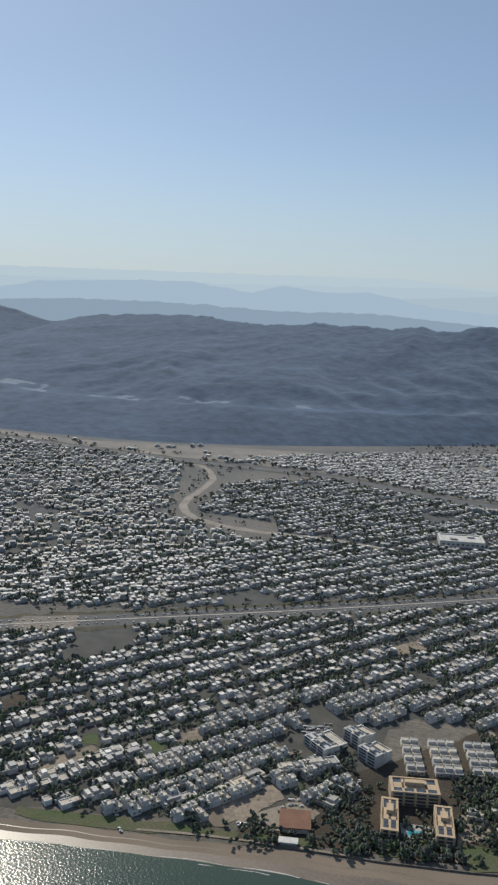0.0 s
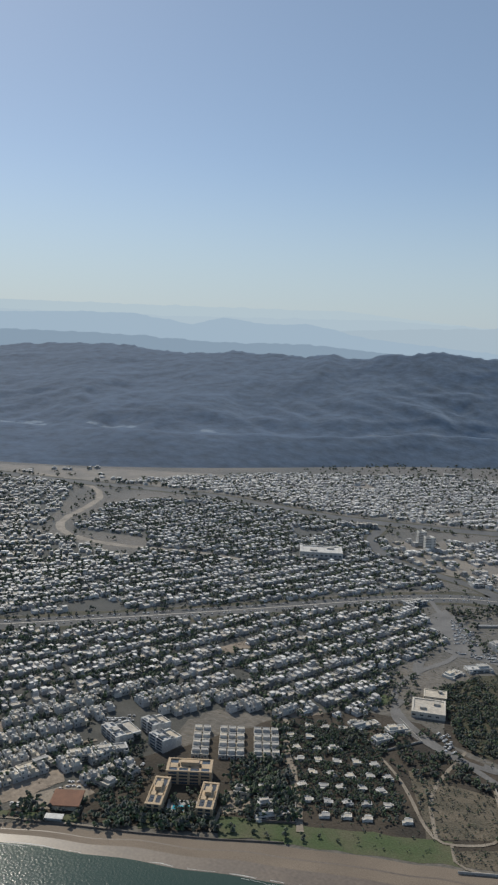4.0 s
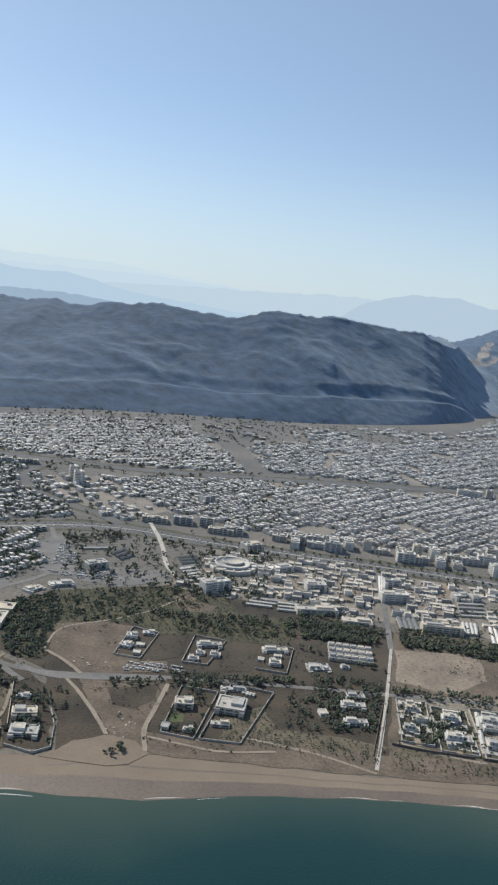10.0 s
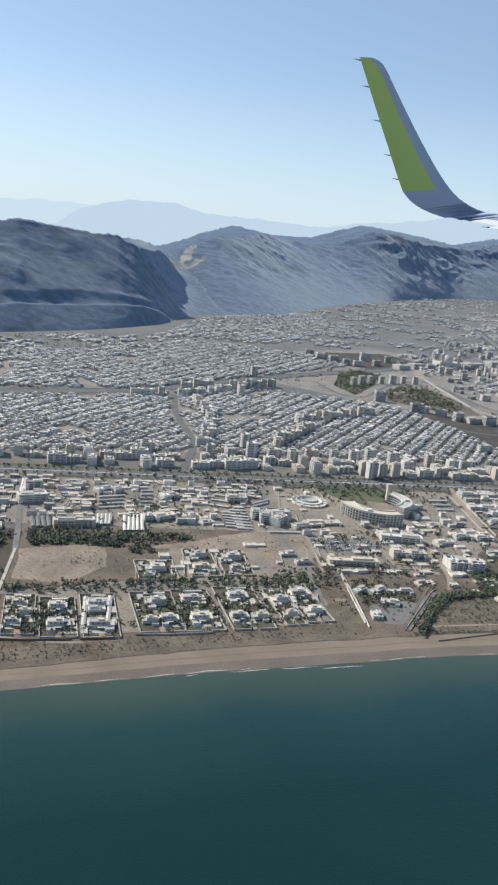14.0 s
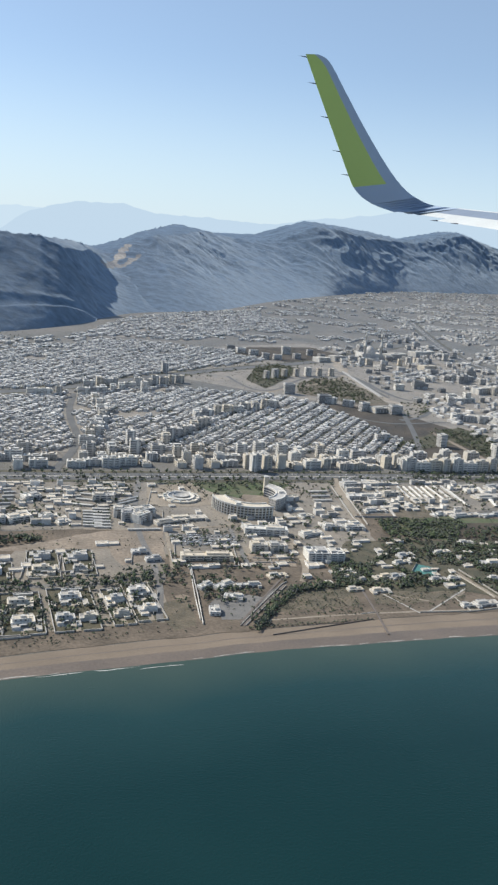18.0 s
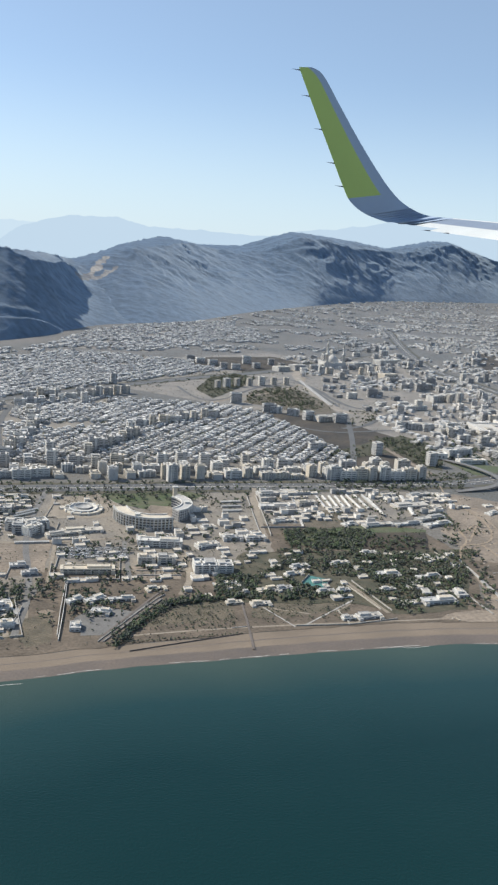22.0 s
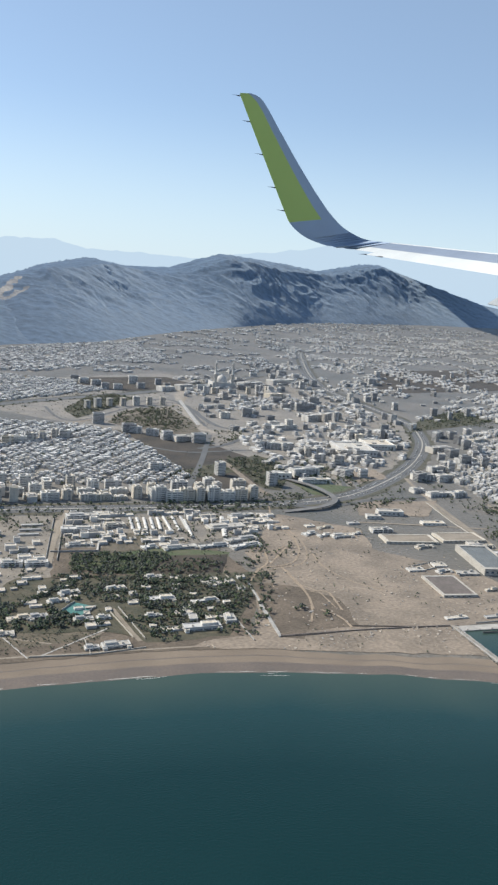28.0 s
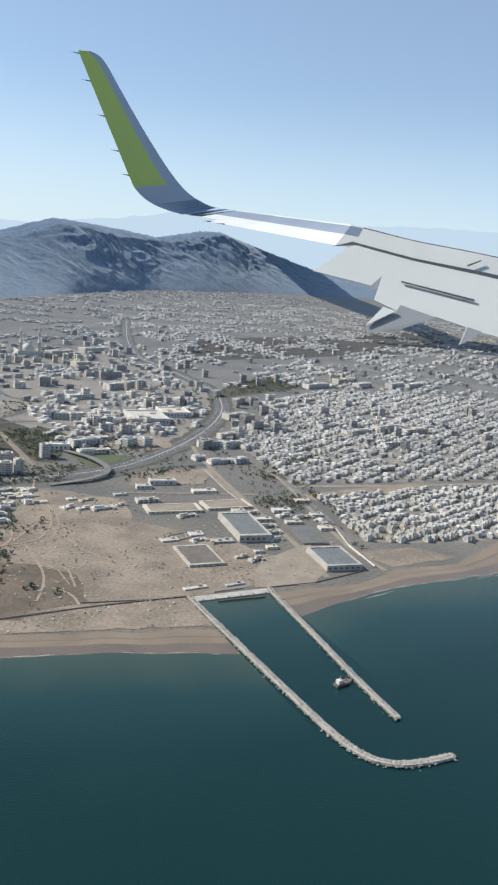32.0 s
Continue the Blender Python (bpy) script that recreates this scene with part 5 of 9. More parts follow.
# ---- landmarks ----
def hotel_wing(w, d, h, label):
    root = thing("hotel_wing", label, "hotel")
    body = piece("body", block_mesh("body", [(0, 0, 0, w, d, h, 0)], HOTEL_STONE, True, HOTEL_STONE), root)
    windows(body, w, d, int(h / 0.6), 0.6, HOTEL_STONE, tall=0.62, z=0.1)
    top = piece("roof_box", block_mesh("roof_box", [(0, d * 0.1, h * 0.86, w * 0.4, d * 0.22, 0.8, 0)], HOTEL_STONE), root)
    for sx in (-1, 1):
        piece("skylight", block_mesh("skylight", [(sx * w * 0.2, -d * 0.25, h * 0.86, 0.3, 0.3, 0.2, 0)], GLASS), root)
    return root


hotel_wing(2.7, 8.6, 1.8, "long cream hotel wing with a flat terraced roof").matrix_basis = pose(-30.6, 117.2, 0, 0, 0, 17)
hotel_wing(2.8, 8.0, 1.8, "long cream hotel wing with a round roof light").matrix_basis = pose(-22.5, 119.6, 0, 0, 0, 17)
hotel_wing(8.0, 4.4, 2.5, "cream main hotel block linking two wings").matrix_basis = pose(-29.0, 125.6, 0, 0, 0, 22)
pool = thing("swimming_pool", "bright blue hotel pool with a pale deck", "pool", at=(-26, 117, 0), turn=20)
piece("deck", patch("deck", [(-2.6, -1.6), (2.6, -1.6), (2.4, 2.0), (-2.4, 2.0)], 0.06, CONCRETE, 0.3), pool)
piece("basin", patch("basin", [(-1.6, -0.8), (0.2, -1.0), (1.6, -0.4), (1.2, 0.6), (-0.4, 0.4), (-1.4, 0.8)], 0.075, POOL, 0.1), pool)
for x, y, w, d, h, t_ in ((-47.6, 133.0, 6.0, 5.6, 1.8, -30), (-42.9, 138.2, 4.2, 4.4, 2.4, -26), (-38.4, 133.8, 4.4, 4.6, 2.6, -23)):
    o = office(w, d, int(h / 0.6), WHITE, "white clinic block with deep window rows")
    o.matrix_basis = pose(x, y, 0, 0, 0, t_)
pav = thing("beach_restaurant", "low brown-roofed beach restaurant", "restaurant", at=(-43.5, 109.5, 0), turn=22)
piece("hall", block_mesh("hall", [(0, 0, 0, 4.6, 4.4, 0.8, 0)], CREAM), pav)
piece("roof", block_mesh("roof", [(0, 0, 0.8, 5.0, 4.8, 0.18, 0)], RUST), pav)
kiosk = thing("beach_kiosk", "small white flat-roofed kiosk by the strand", "kiosk", at=(-42.5, 104.6, 0), turn=20)
piece("shell", block_mesh("shell", [(0, 0, 0, 2.6, 1.0, 0.6, 0)], CONCRETE), kiosk)
piece("roof", block_mesh("roof", [(0, 0, 0.6, 3.0, 1.4, 0.12, 0)], WHITE), kiosk)


def big_box(name, x, y, w, d, h, t_, wall, roof, label, cat, ribs=0, boxes=2):
    """A large hall with a parapet roof, roof ribs and plant."""
    root = thing(name, label, cat, at=(x, y, 0), turn=t_)
    piece("shell", block_mesh("shell", [(0, 0, 0, w, d, h, 0)], wall, True, roof), root)
    for i in range(ribs):
        piece("roof_rib", block_mesh("roof_rib", [(-w * 0.42 + w * 0.84 * i / max(1, ribs - 1), 0, h * 0.86, 0.12, d * 0.86, 0.1, 0)], roof), root)
    for i in range(boxes):
        piece("roof_box", block_mesh("roof_box", [(w * (0.22 - 0.4 * i), d * (0.2 - 0.35 * i), h * 0.86, w * 0.16, d * 0.18, 0.5, 0)], CONCRETE), root)
    for i in range(int(w / 1.6)):
        piece("window", block_mesh("window", [(-w * 0.42 + 1.6 * i, -d / 2 - 0.01, h * 0.35, 0.7, 0.06, h * 0.25, 0)], GLASS), root)
    return root


big_box("white_hall", 4, 172, 7, 7, 1.3, 10, CREAM, ROOF, "cream square hall with a sunken sandy roof", "hall")
big_box("hall_annex", 4, 179.5, 5, 4, 1.0, 10, CREAM, ROOF, "low cream annex of a square hall", "hall", boxes=1)
big_box("shopping_mall", -55, 277, 15, 9, 2.2, 20, WHITE, WHITE, "wide pale shopping mall with a ribbed roof", "mall", ribs=6)
big_box("mall_block", 370, 350, 17, 20, 3.0, -5, WHITE, CREAM, "large pale mall with roof plant", "mall", ribs=4, boxes=3)
big_box("mall_block", 388, 362, 14, 14, 2.6, -5, WHITE, ROOF, "wide store with a flat roof beside a mall", "mall", boxes=3)
big_box("dark_yard", 325, 184, 9.5, 14, 0.7, -4, CONCRETE, DARK_ROOF, "walled storage yard with a dark surface", "yard", boxes=0)
big_box("warehouse", 346.5, 201, 9.5, 21, 2.0, -8, CONCRETE, METAL_ROOF, "long warehouse with a grey metal roof", "warehouse", ribs=7, boxes=0)
big_box("warehouse", 359, 172.5, 10, 14, 1.6, -8, CONCRETE, METAL_ROOF, "warehouse with a grey-blue metal roof by the harbour", "warehouse", ribs=5, boxes=0)
big_box("storage_yard", 333, 222.5, 17, 7.5, 0.8, -6, CREAM, PALE_ROAD, "long walled yard with pale ground", "yard", boxes=0)
big_box("storage_yard", 351, 223, 15, 8, 0.8, -2, CREAM, PALE_ROAD, "long walled yard with pale ground", "yard", boxes=0)
big_box("white_block", 336, 193, 6, 3, 0.6, -6, CONCRETE, ROOF, "low pale foundations on the sand flat", "store", boxes=3)
big_box("factory", 366, 214, 6, 3, 1.0, -8, CREAM, WHITE, "cream factory block beside a warehouse", "factory", boxes=1)
big_box("factory", 356, 207, 5, 2.4, 1.0, -8, CREAM, WHITE, "cream factory shed beside a warehouse", "factory", boxes=1)
big_box("terminal", 318, 300, 7, 4, 2.6, -8, WHITE, WHITE, "white block beside a road loop", "building", boxes=1)
for x, y, w, d, h, t_, label in ((352, 216, 4, 3, 1.0, -8, "cream store shed by a yard"), (347, 185, 3, 2, 0.8, -8, "low cream hut on a yard"), (342, 183, 2.4, 1.6, 0.7, -4, "low pale hut on a yard"), (322, 197, 5, 2.4, 0.5, 2, "half-built low walls on sand"), (331, 200, 4, 3, 0.5, -3, "half-built low walls on sand"),
                                 (316, 165, 6, 1.4, 0.4, 4, "row of pale stores on the quay"), (326, 164.5, 5, 1.2, 0.4, 4, "row of pale stores on the quay"), (371, 196, 4, 3, 0.9, -8, "cream workshop by the road"), (364, 203, 5, 2.2, 0.8, -10, "long cream workshop shed"), (375, 208, 4, 2.4, 0.8, -8, "pale workshop with a flat roof"),
                                 (340, 250, 9, 3.4, 1.6, -8, "long white school block"), (332, 246, 5, 2.6, 1.2, -8, "white school hall beside a court"), (322, 240, 4, 2, 0.6, 4, "pale store on open ground"), (306, 238, 3, 2, 0.5, 10, "pale store on open ground"), (378, 222, 5, 2.6, 1.0, -8, "cream workshop by the road"), (350, 238, 8, 3, 1.0, -6, "long pale store by the highway")):
    big_box("workshop", x, y, w, d, h, t_, CREAM if "cream" in label else WHITE, ROOF, label, "workshop", boxes=1)
tree_places.append(scatter_in([(274, 196), (292, 200), (300, 226), (282, 232)], 160, np.array([(0, 0)]), 1.0))
tree_places.append(scatter_in([(300, 255), (345, 262), (372, 290), (366, 232), (372, 170), (384, 240), (380, 300), (330, 300)], 320, np.array([(0, 0)]), 1.0))
slat_shed = thing("greenhouse", "row of long slatted shade roofs", "shade roof", at=(362, 191.5, 0), turn=-10)
# A dark floor sheet paints the shade below the slats.
piece("shade_floor", block_mesh("shade_floor", [(0, 0, 0.0, 8.2, 14.2, 0.13, 0)], DARK_ROOF), slat_shed, None, "floor painted dark as shade under the slats")
for i in range(13):
    piece("slat_roof", block_mesh("slat_roof", [(-3.6 + 0.6 * i, 0, 0.5, 0.3, 14, 0.14, 0)], METAL_ROOF), slat_shed)
court = thing("tennis_ground", "teal sports court beside a pale court", "sports court", at=(228.5, 180, 0), turn=-35)
piece("surface", block_mesh("surface", [(0, 0, 0.0, 5.4, 6.0, 0.1, 0)], TEAL), court)
for sx in (-1, 1):
    piece("fence_run", block_mesh("fence_run", [(sx * 2.75, 0, 0, 0.06, 6.0, 0.5, 0)], CONCRETE), court)
tagged(new("pale_court", patch("pale_court", [(231, 186), (236, 192), (240, 186), (233, 179)], 0.06, BARE, 0.2)), "pale dusty sports ground", "sports ground", kind="structure")


def arc_building(r0, r1, a0, a1, h, storeys, label, at):
    """A curved block: shell, flat roof with a parapet, window rows and columns."""
    root = thing("round_building", label, "round building", at=(*at, 0))
    k = 30
    ang_ = np.radians(np.linspace(a0, a1, k))

    def ring(ra, rb, z0, z1):
        v, f = [], []
        for a in ang_:
            c, s = math.cos(a), math.sin(a)
            v += [(ra * c, ra * s, z0), (rb * c, rb * s, z0), (rb * c, rb * s, z1), (ra * c, ra * s, z1)]
        for i in range(k - 1):
            for j in range(4):
                f.append((4 * i + j, 4 * i + 4 + j, 4 * i + 4 + (j + 1) % 4, 4 * i + (j + 1) % 4))
        f += [(0, 1, 2, 3), (4 * k - 1, 4 * k - 2, 4 * k - 3, 4 * k - 4)]
        return v, f

    piece("shell", mesh_of("shell", *ring(r0, r1, 0, h), CREAM), root)
    piece("parapet", mesh_of("parapet", *ring(r1 - 0.2, r1 + 0.1, h - 0.1, h + 0.3), WHITE), root)
    piece("inner_parapet", mesh_of("inner_parapet", *ring(r0 - 0.1, r0 + 0.2, h - 0.1, h + 0.3), WHITE), root)
    for i in range(storeys):
        piece("window_band", mesh_of("window_band", *ring(r0 - 0.04, r1 + 0.04, 0.25 + i * 0.75, 0.6 + i * 0.75), GLASS), root)
    for a in np.linspace(a0 + 2, a1 - 2, 22):
        piece("column", block_mesh("column", [(0, 0, 0, 0.3, 0.3, h, 0)], WHITE), root, pose((r1 + 0.1) * math.cos(D(a)), (r1 + 0.1) * math.sin(D(a)), 0, 0, 0, a))
    piece("roof_drum", block_mesh("roof_drum", [((r0 + r1) / 2 * math.cos(D((a0 + a1) / 2)), (r0 + r1) / 2 * math.sin(D((a0 + a1) / 2)), h, 1.5, 1.2, 0.6, 0)], WHITE), root)
    return root


arc_building(7.6, 11.2, 178, 292, 3.2, 4, "curved cream building with columns and window rows", (195.5, 229))
arc_building(6.6, 9.6, -62, 48, 3.2, 4, "curved cream building with columns facing a plaza", (197.5, 233))
tower = thing("clock_tower", "slim cream tower on the plaza side", "tower", at=(203.5, 242, 0))
piece("shaft", block_mesh("shaft", [(0, 0, 0, 1.2, 1.2, 5.0, 0)], CREAM), tower)
piece("cap", block_mesh("cap", [(0, 0, 5.0, 1.5, 1.5, 0.3, 0)], WHITE), tower)
tagged(new("plaza", patch("plaza", [(190, 226), (200, 224), (204, 238), (196, 240)], 0.055, BARE, 0.2)), "pale paved plaza between curved buildings", "plaza", kind="structure")
mosque = thing("mosque", "white mosque with two tall minarets and a dome", "mosque", at=(361, 557, 0))
piece("prayer_hall", block_mesh("prayer_hall", [(0, 0, 0, 16, 14, 4, 0)], WHITE, True), mosque)


def turned(name, profile, m, sides=16):
    v, f = [], []
    for r_, z in profile:
        v += [(r_ * math.cos(2 * math.pi * i / sides), r_ * math.sin(2 * math.pi * i / sides), z) for i in range(sides)]
    for j in range(len(profile) - 1):
        f += [(j * sides + i, j * sides + (i + 1) % sides, (j + 1) * sides + (i + 1) % sides, (j + 1) * sides + i) for i in range(sides)]
    return mesh_of(name, v, f, m, smooth=True)


piece("dome", turned("dome", [(4, 3.6), (4, 4.6), (3.6, 6.2), (2.4, 7.6), (0.9, 8.4), (0.05, 9.2)], WHITE), mosque)
for sx in (-1, 1):
    piece("minaret", turned("minaret", [(1.1, 0), (1.0, 9), (1.5, 9.3), (1.5, 9.8), (0.8, 10), (0.7, 16), (1.1, 16.2), (0.6, 17), (0.05, 20)], WHITE), mosque, pose(sx * 6, -6, 0))

# ---- harbour ----
def mole(name, line, w, label, stones):
    root = thing(name, label, "breakwater")
    p = smoothed(line, 0.8)
    piece("core", ribbon("core", line, w * 0.62, 0.42, CONCRETE, thick=0.75, step=1.5), root)
    rnd = np.random.RandomState(3)
    k = rnd.randint(0, len(p), stones)
    off = rnd.randn(stones, 2) * w * 0.22
    xy = p[k] + off
    z = 0.46 - np.hypot(*off.T) * 0.55 / w * 1.2
    s = rnd.uniform(0.11, 0.28, stones)
    base = np.array([(1, 0, 0), (-1, 0, 0), (0, 1, 0), (0, -1, 0), (0, 0, .8), (0, 0, -.8), (.6, .6, .3), (-.6, -.5, .35)])
    fc = np.array([(0, 6, 4), (6, 2, 4), (2, 1, 4), (1, 7, 4), (7, 3, 4), (3, 0, 4), (0, 2, 6), (2, 0, 5), (1, 2, 5), (3, 1, 5), (0, 3, 5), (1, 3, 7)])
    v = (base[None] * s[:, None, None] * rnd.uniform(.7, 1.2, (stones, 8, 1))) + np.c_[xy, np.maximum(z, -0.25)][:, None]
    tagged(piece("rock_armour", mesh_of("rock_armour", v.reshape(-1, 3), (fc[None] + 8 * np.arange(stones)[:, None, None]).reshape(-1, 3), BOULDER), root), "grey-brown boulders", kind="stuff")
    return root


mole("breakwater", [(312.6, 160), (313, 139), (313.6, 120), (314, 104), (315.2, 95), (319, 91), (325, 90), (329.5, 90)], 2.0, "long curved rubble breakwater of pale boulders", 4200)
mole("breakwater", [(333, 160), (330.5, 134), (328.5, 114), (328, 102.5)], 1.8, "straight rubble breakwater of pale boulders", 2800)
quay = thing("quay", "pale concrete quay at the head of the basin", "quay", at=(323, 159.2, 0))
piece("deck", block_mesh("deck", [(0, 0, -0.4, 20, 2.6, 0.55, 0)], CONCRETE), quay)
for i in range(6):
    piece("bollard", block_mesh("bollard", [(-8 + 3.2 * i, -1.1, 0.15, 0.2, 0.2, 0.2, 0)], DARK_ROOF), quay)
barge = thing("work_boat", "small pale work boat moored by the breakwater", "boat", at=(325.3, 116, 0), turn=12)
hull = bmesh.new()
ring_ = [[hull.verts.new((x, y, z)) for x, y in ((-2.0, -0.6), (1.4, -0.7), (2.4, 0), (1.4, 0.7), (-2.0, 0.6))] for z in (-0.15, 0.4)]
hull.faces.new(ring_[1])
for i in range(5):
    hull.faces.new((ring_[0][i], ring_[0][(i + 1) % 5], ring_[1][(i + 1) % 5], ring_[1][i]))
me = bpy.data.meshes.new("hull")
hull.to_mesh(me)
hull.free()
me.materials.append(DARK_ROOF)
piece("hull", me, barge)
piece("wheelhouse", block_mesh("wheelhouse", [(-1.0, 0, 0.4, 1.0, 0.9, 0.7, 0)], WHITE), barge)
piece("mast", block_mesh("mast", [(-0.8, 0, 1.1, 0.08, 0.08, 0.8, 0)], CONCRETE), barge)
piece("crane_arm", block_mesh("crane_arm", [(0.9, 0, 0.4, 0.12, 0.12, 1.0, 0)], RUST), barge)
# Walls and drains on the flats.
for nm, line, w, h, label in (("flat_wall", [(272, 192), (271, 176), (270, 161)], 0.5, 0.35, "pale low wall across the sand flat"), ("flat_wall", [(270, 160.5), (293, 161.5), (312, 161)], 0.3, 0.3, "dark low wall along the sand flat"),
                              ("storm_drain", [(94, 193), (92, 161), (90, 139)], 0.7, 0.12, "straight concrete storm drain to the beach"), ("storm_drain", [(193, 180), (184, 167), (176, 155)], 0.5, 0.12, "dark storm drain beside a hedge"),
                              ("causeway", [(208, 171), (207, 160), (205.5, 148)], 0.5, 0.14, "dark low causeway running down to the beach"), ("canal_wall", [(16, 267), (26, 245), (31, 227), (36, 219)], 1.3, 0.25, "white concrete canal edge"),
                              ("canal_wall", [(317, 489), (310, 409)], 2.2, 0.3, "white concrete canal edge")):
    tagged(new(nm, ribbon(nm, line, w, h, CONCRETE if "dark" not in label else DARK_ROOF, thick=h)), label, "wall")
ramp = thing("flyover", "curved concrete flyover ramp on piers", "flyover")
piece("deck", ribbon("deck", [(303, 254), (318, 256), (327, 264), (326, 280), (318, 300)], 2.2, 1.2, ROAD, thick=0.3, zs=[0.3, 1.2, 1.6, 1.4, 0.4], step=1.5), ramp)
for x, y in ((318.5, 257.5), (325, 263), (326.5, 272), (324.5, 283)):
    piece("pier", block_mesh("pier", [(0, 0, 0, 0.6, 0.6, 1.05, 0)], CONCRETE), ramp, pose(x, y, 0))

# ---- lots between the beach and the boulevard ----
KINDS = (("villa", "villa"), ("palace", "palace"), ("school", "school"), ("college", "school"), ("office", "office"), ("ministry", "office"), ("house", "house"), ("depot", "depot"), ("hall", "hall"), ("store", "store"), ("market", "market"), ("garage", "garage"))


def lot_building(x, y, w, d, h, t_, tone, label):
    """A flat-roofed building with parapets, window rows, a stepped roof and roof plant."""
    if any(math.hypot(x - a, y - b) < 1.6 for a, b in BUILT):
        return
    if len(label.split()) < 4:
        label += " with a flat roof"
    kind_ = next((c for k_, c in KINDS if k_ in label), "building")
    root = thing(kind_ + "_block" if kind_ in ("office", "school", "building") else kind_, label, kind_, at=(x, y, 0), turn=t_)
    BUILT.extend([(x + math.cos(D(t_)) * q, y + math.sin(D(t_)) * q) for q in ((0, ) if w < 4 else (-w / 3, 0, w / 3))])
    body = piece("body", block_mesh("body", [(0, 0, 0, w, d, h, 0)], tone, True, WHITE if tone is WHITE and len(label) % 2 else ROOF), root)
    windows(body, w, d, max(1, int(h / 0.55)), 0.55, tone, tall=0.36)
    if w > 1.8:
        u = 0.2 if len(label) % 2 else -0.18
        piece("upper_block", block_mesh("upper_block", [(w * u, d * 0.12, h * 0.86, w * 0.42, d * 0.6, 0.5, 0)], tone, True), root)
        piece("roof_plant", block_mesh("roof_plant", [(-w * u * 1.3, -d * 0.1, h * 0.86, 0.4, 0.35, 0.3, 0)], CONCRETE), root)
    if w > 4:
        for sx in (-1, 1):
            piece("end_wing", block_mesh("end_wing", [(sx * (w / 2 - 0.45), -d * 0.5 - 0.3, 0, 0.9, 0.8, h * 0.85, 0)], tone, True), root)


def lot_wall(line, w, h, tone, label):
    root = thing("boundary_wall", label, "wall", group="boundary walls")
    for a, b in zip(line[:-1], line[1:]):
        l, th = math.hypot(b[0] - a[0], b[1] - a[1]), math.degrees(math.atan2(b[1] - a[1], b[0] - a[0]))
        piece("wall_run", block_mesh("wall_run", [(0, 0, 0, l + w * 0.4, w, h, 0)], tone), root, pose((a[0] + b[0]) / 2, (a[1] + b[1]) / 2, 0, 0, 0, th))


lots = []


def lot_ground(name, poly, m, label, cat):
    LOT[name] = poly
    lots.append(name)
    tagged(new(name, patch(name, poly, 0.052 + 0.0009 * len(lots), m, 0.9)), label, cat, kind="structure")


tracks = []


def lot_track(line, w, m, label):
    tracks.append(line)
    tagged(new("dirt_track", ribbon("dirt_track", line, w, 0.092 + 0.001 * len(tracks), m, ragged=0.3, step=2.0)), label, "track", kind="structure")


def plant(poly, count):
    PLANTED.append((poly, count))


def car_rows(poly, t_):
    PARKED.append(rows_in(poly, D(t_), 0.9, 0.5, 0.5, share=0.65))


def rotunda(x, y, r, h, label):
    """A round building of stepped rings with ribs."""
    root = thing("rotunda", label, "round building", at=(x, y, 0))
    BUILT.extend([(x + a, y + b) for a in (-3, 0, 3) for b in (-3, 0, 3)])
    for nm, r_, z0, z1, m in (("outer_ring", r, 0, h * 0.5, CREAM), ("middle_ring", r * 0.74, h * 0.5, h * 0.75, WHITE), ("drum", r * 0.45, h * 0.75, h, ROOF)):
        piece(nm, turned(nm, [(r_, z0), (r_, z1), (r_ * 0.93, z1), (r_ * 0.93, z1 - 0.1), (0.02, z1 - 0.08)], m, 28), root)
    for i in range(14):
        a = i * 2 * math.pi / 14
        piece("rib", block_mesh("rib", [(0, 0, 0, r * 0.3, 0.3, h * 0.6, 0)], WHITE), root, pose(r * 0.88 * math.cos(a), r * 0.88 * math.sin(a), 0, 0, 0, math.degrees(a)))


# Junction, hollow and yards east of the bungalows.
lot_ground("junction_pavement", [(-8.3, 229.0), (-4.8, 240.5), (2.5, 230.4), (9.6, 216.6), (22.2, 219.4), (31.8, 222.6), (35.9, 215.2), (23.6, 204.9), (12.7, 205.4), (4.5, 206.2), (-3.2, 209.5), (-1.6, 189.3), (-3.5, 191.3)], ROAD, "broad worn asphalt of a road junction", "road")
lot_ground("thicket", [(6.0, 187.9), (10.4, 195.7), (20.5, 202.4), (36.3, 211.7), (45.6, 208.7), (52.0, 209.1), (56.6, 199.6), (71.2, 201.6), (71.6, 189.9), (66.8, 184.4), (55.9, 183.0), (49.6, 183.1), (42.5, 180.2), (35.3, 183.3), (23.8, 181.0), (18.9, 176.8), (18.7, 168.3), (22.3, 160.8), (18.5, 157.5), (14.1, 159.7), (9.4, 170.2)], THICKET, "dark hollow overgrown with thick scrub", "field")
lot_ground("dusty_yard", [(18.0, 176.3), (27.5, 182.2), (35.1, 181.5), (35.1, 165.7), (46.4, 166.4), (47.2, 161.9), (31.4, 155.0), (26.7, 158.7), (21.4, 163.4)], BROWN_SOIL, "bare dusty yard beside a car park", "field")
lot_ground("dusty_triangle", [(32.2, 152.5), (38.5, 154.6), (47.9, 158.3), (49.3, 154.0), (48.9, 138.6), (47.9, 132.9), (43.7, 134.2), (37.7, 142.8)], BROWN_SOIL, "bare dusty ground between tracks", "field")
lot_ground("brush_patch", [(38.0, 151.1), (47.2, 156.2), (47.6, 149.7), (45.2, 145.2), (41.0, 144.8)], BRUSH, "brown brush patch in a bare lot", "field")
lot_ground("sand_fan", [(34.6, 124.5), (36.4, 128.1), (39.6, 134.3), (43.5, 134.7), (48.1, 134.3), (51.2, 131.2), (49.2, 127.1), (42.2, 125.0)], SAND, "pale sand fan running down to the beach", "field")
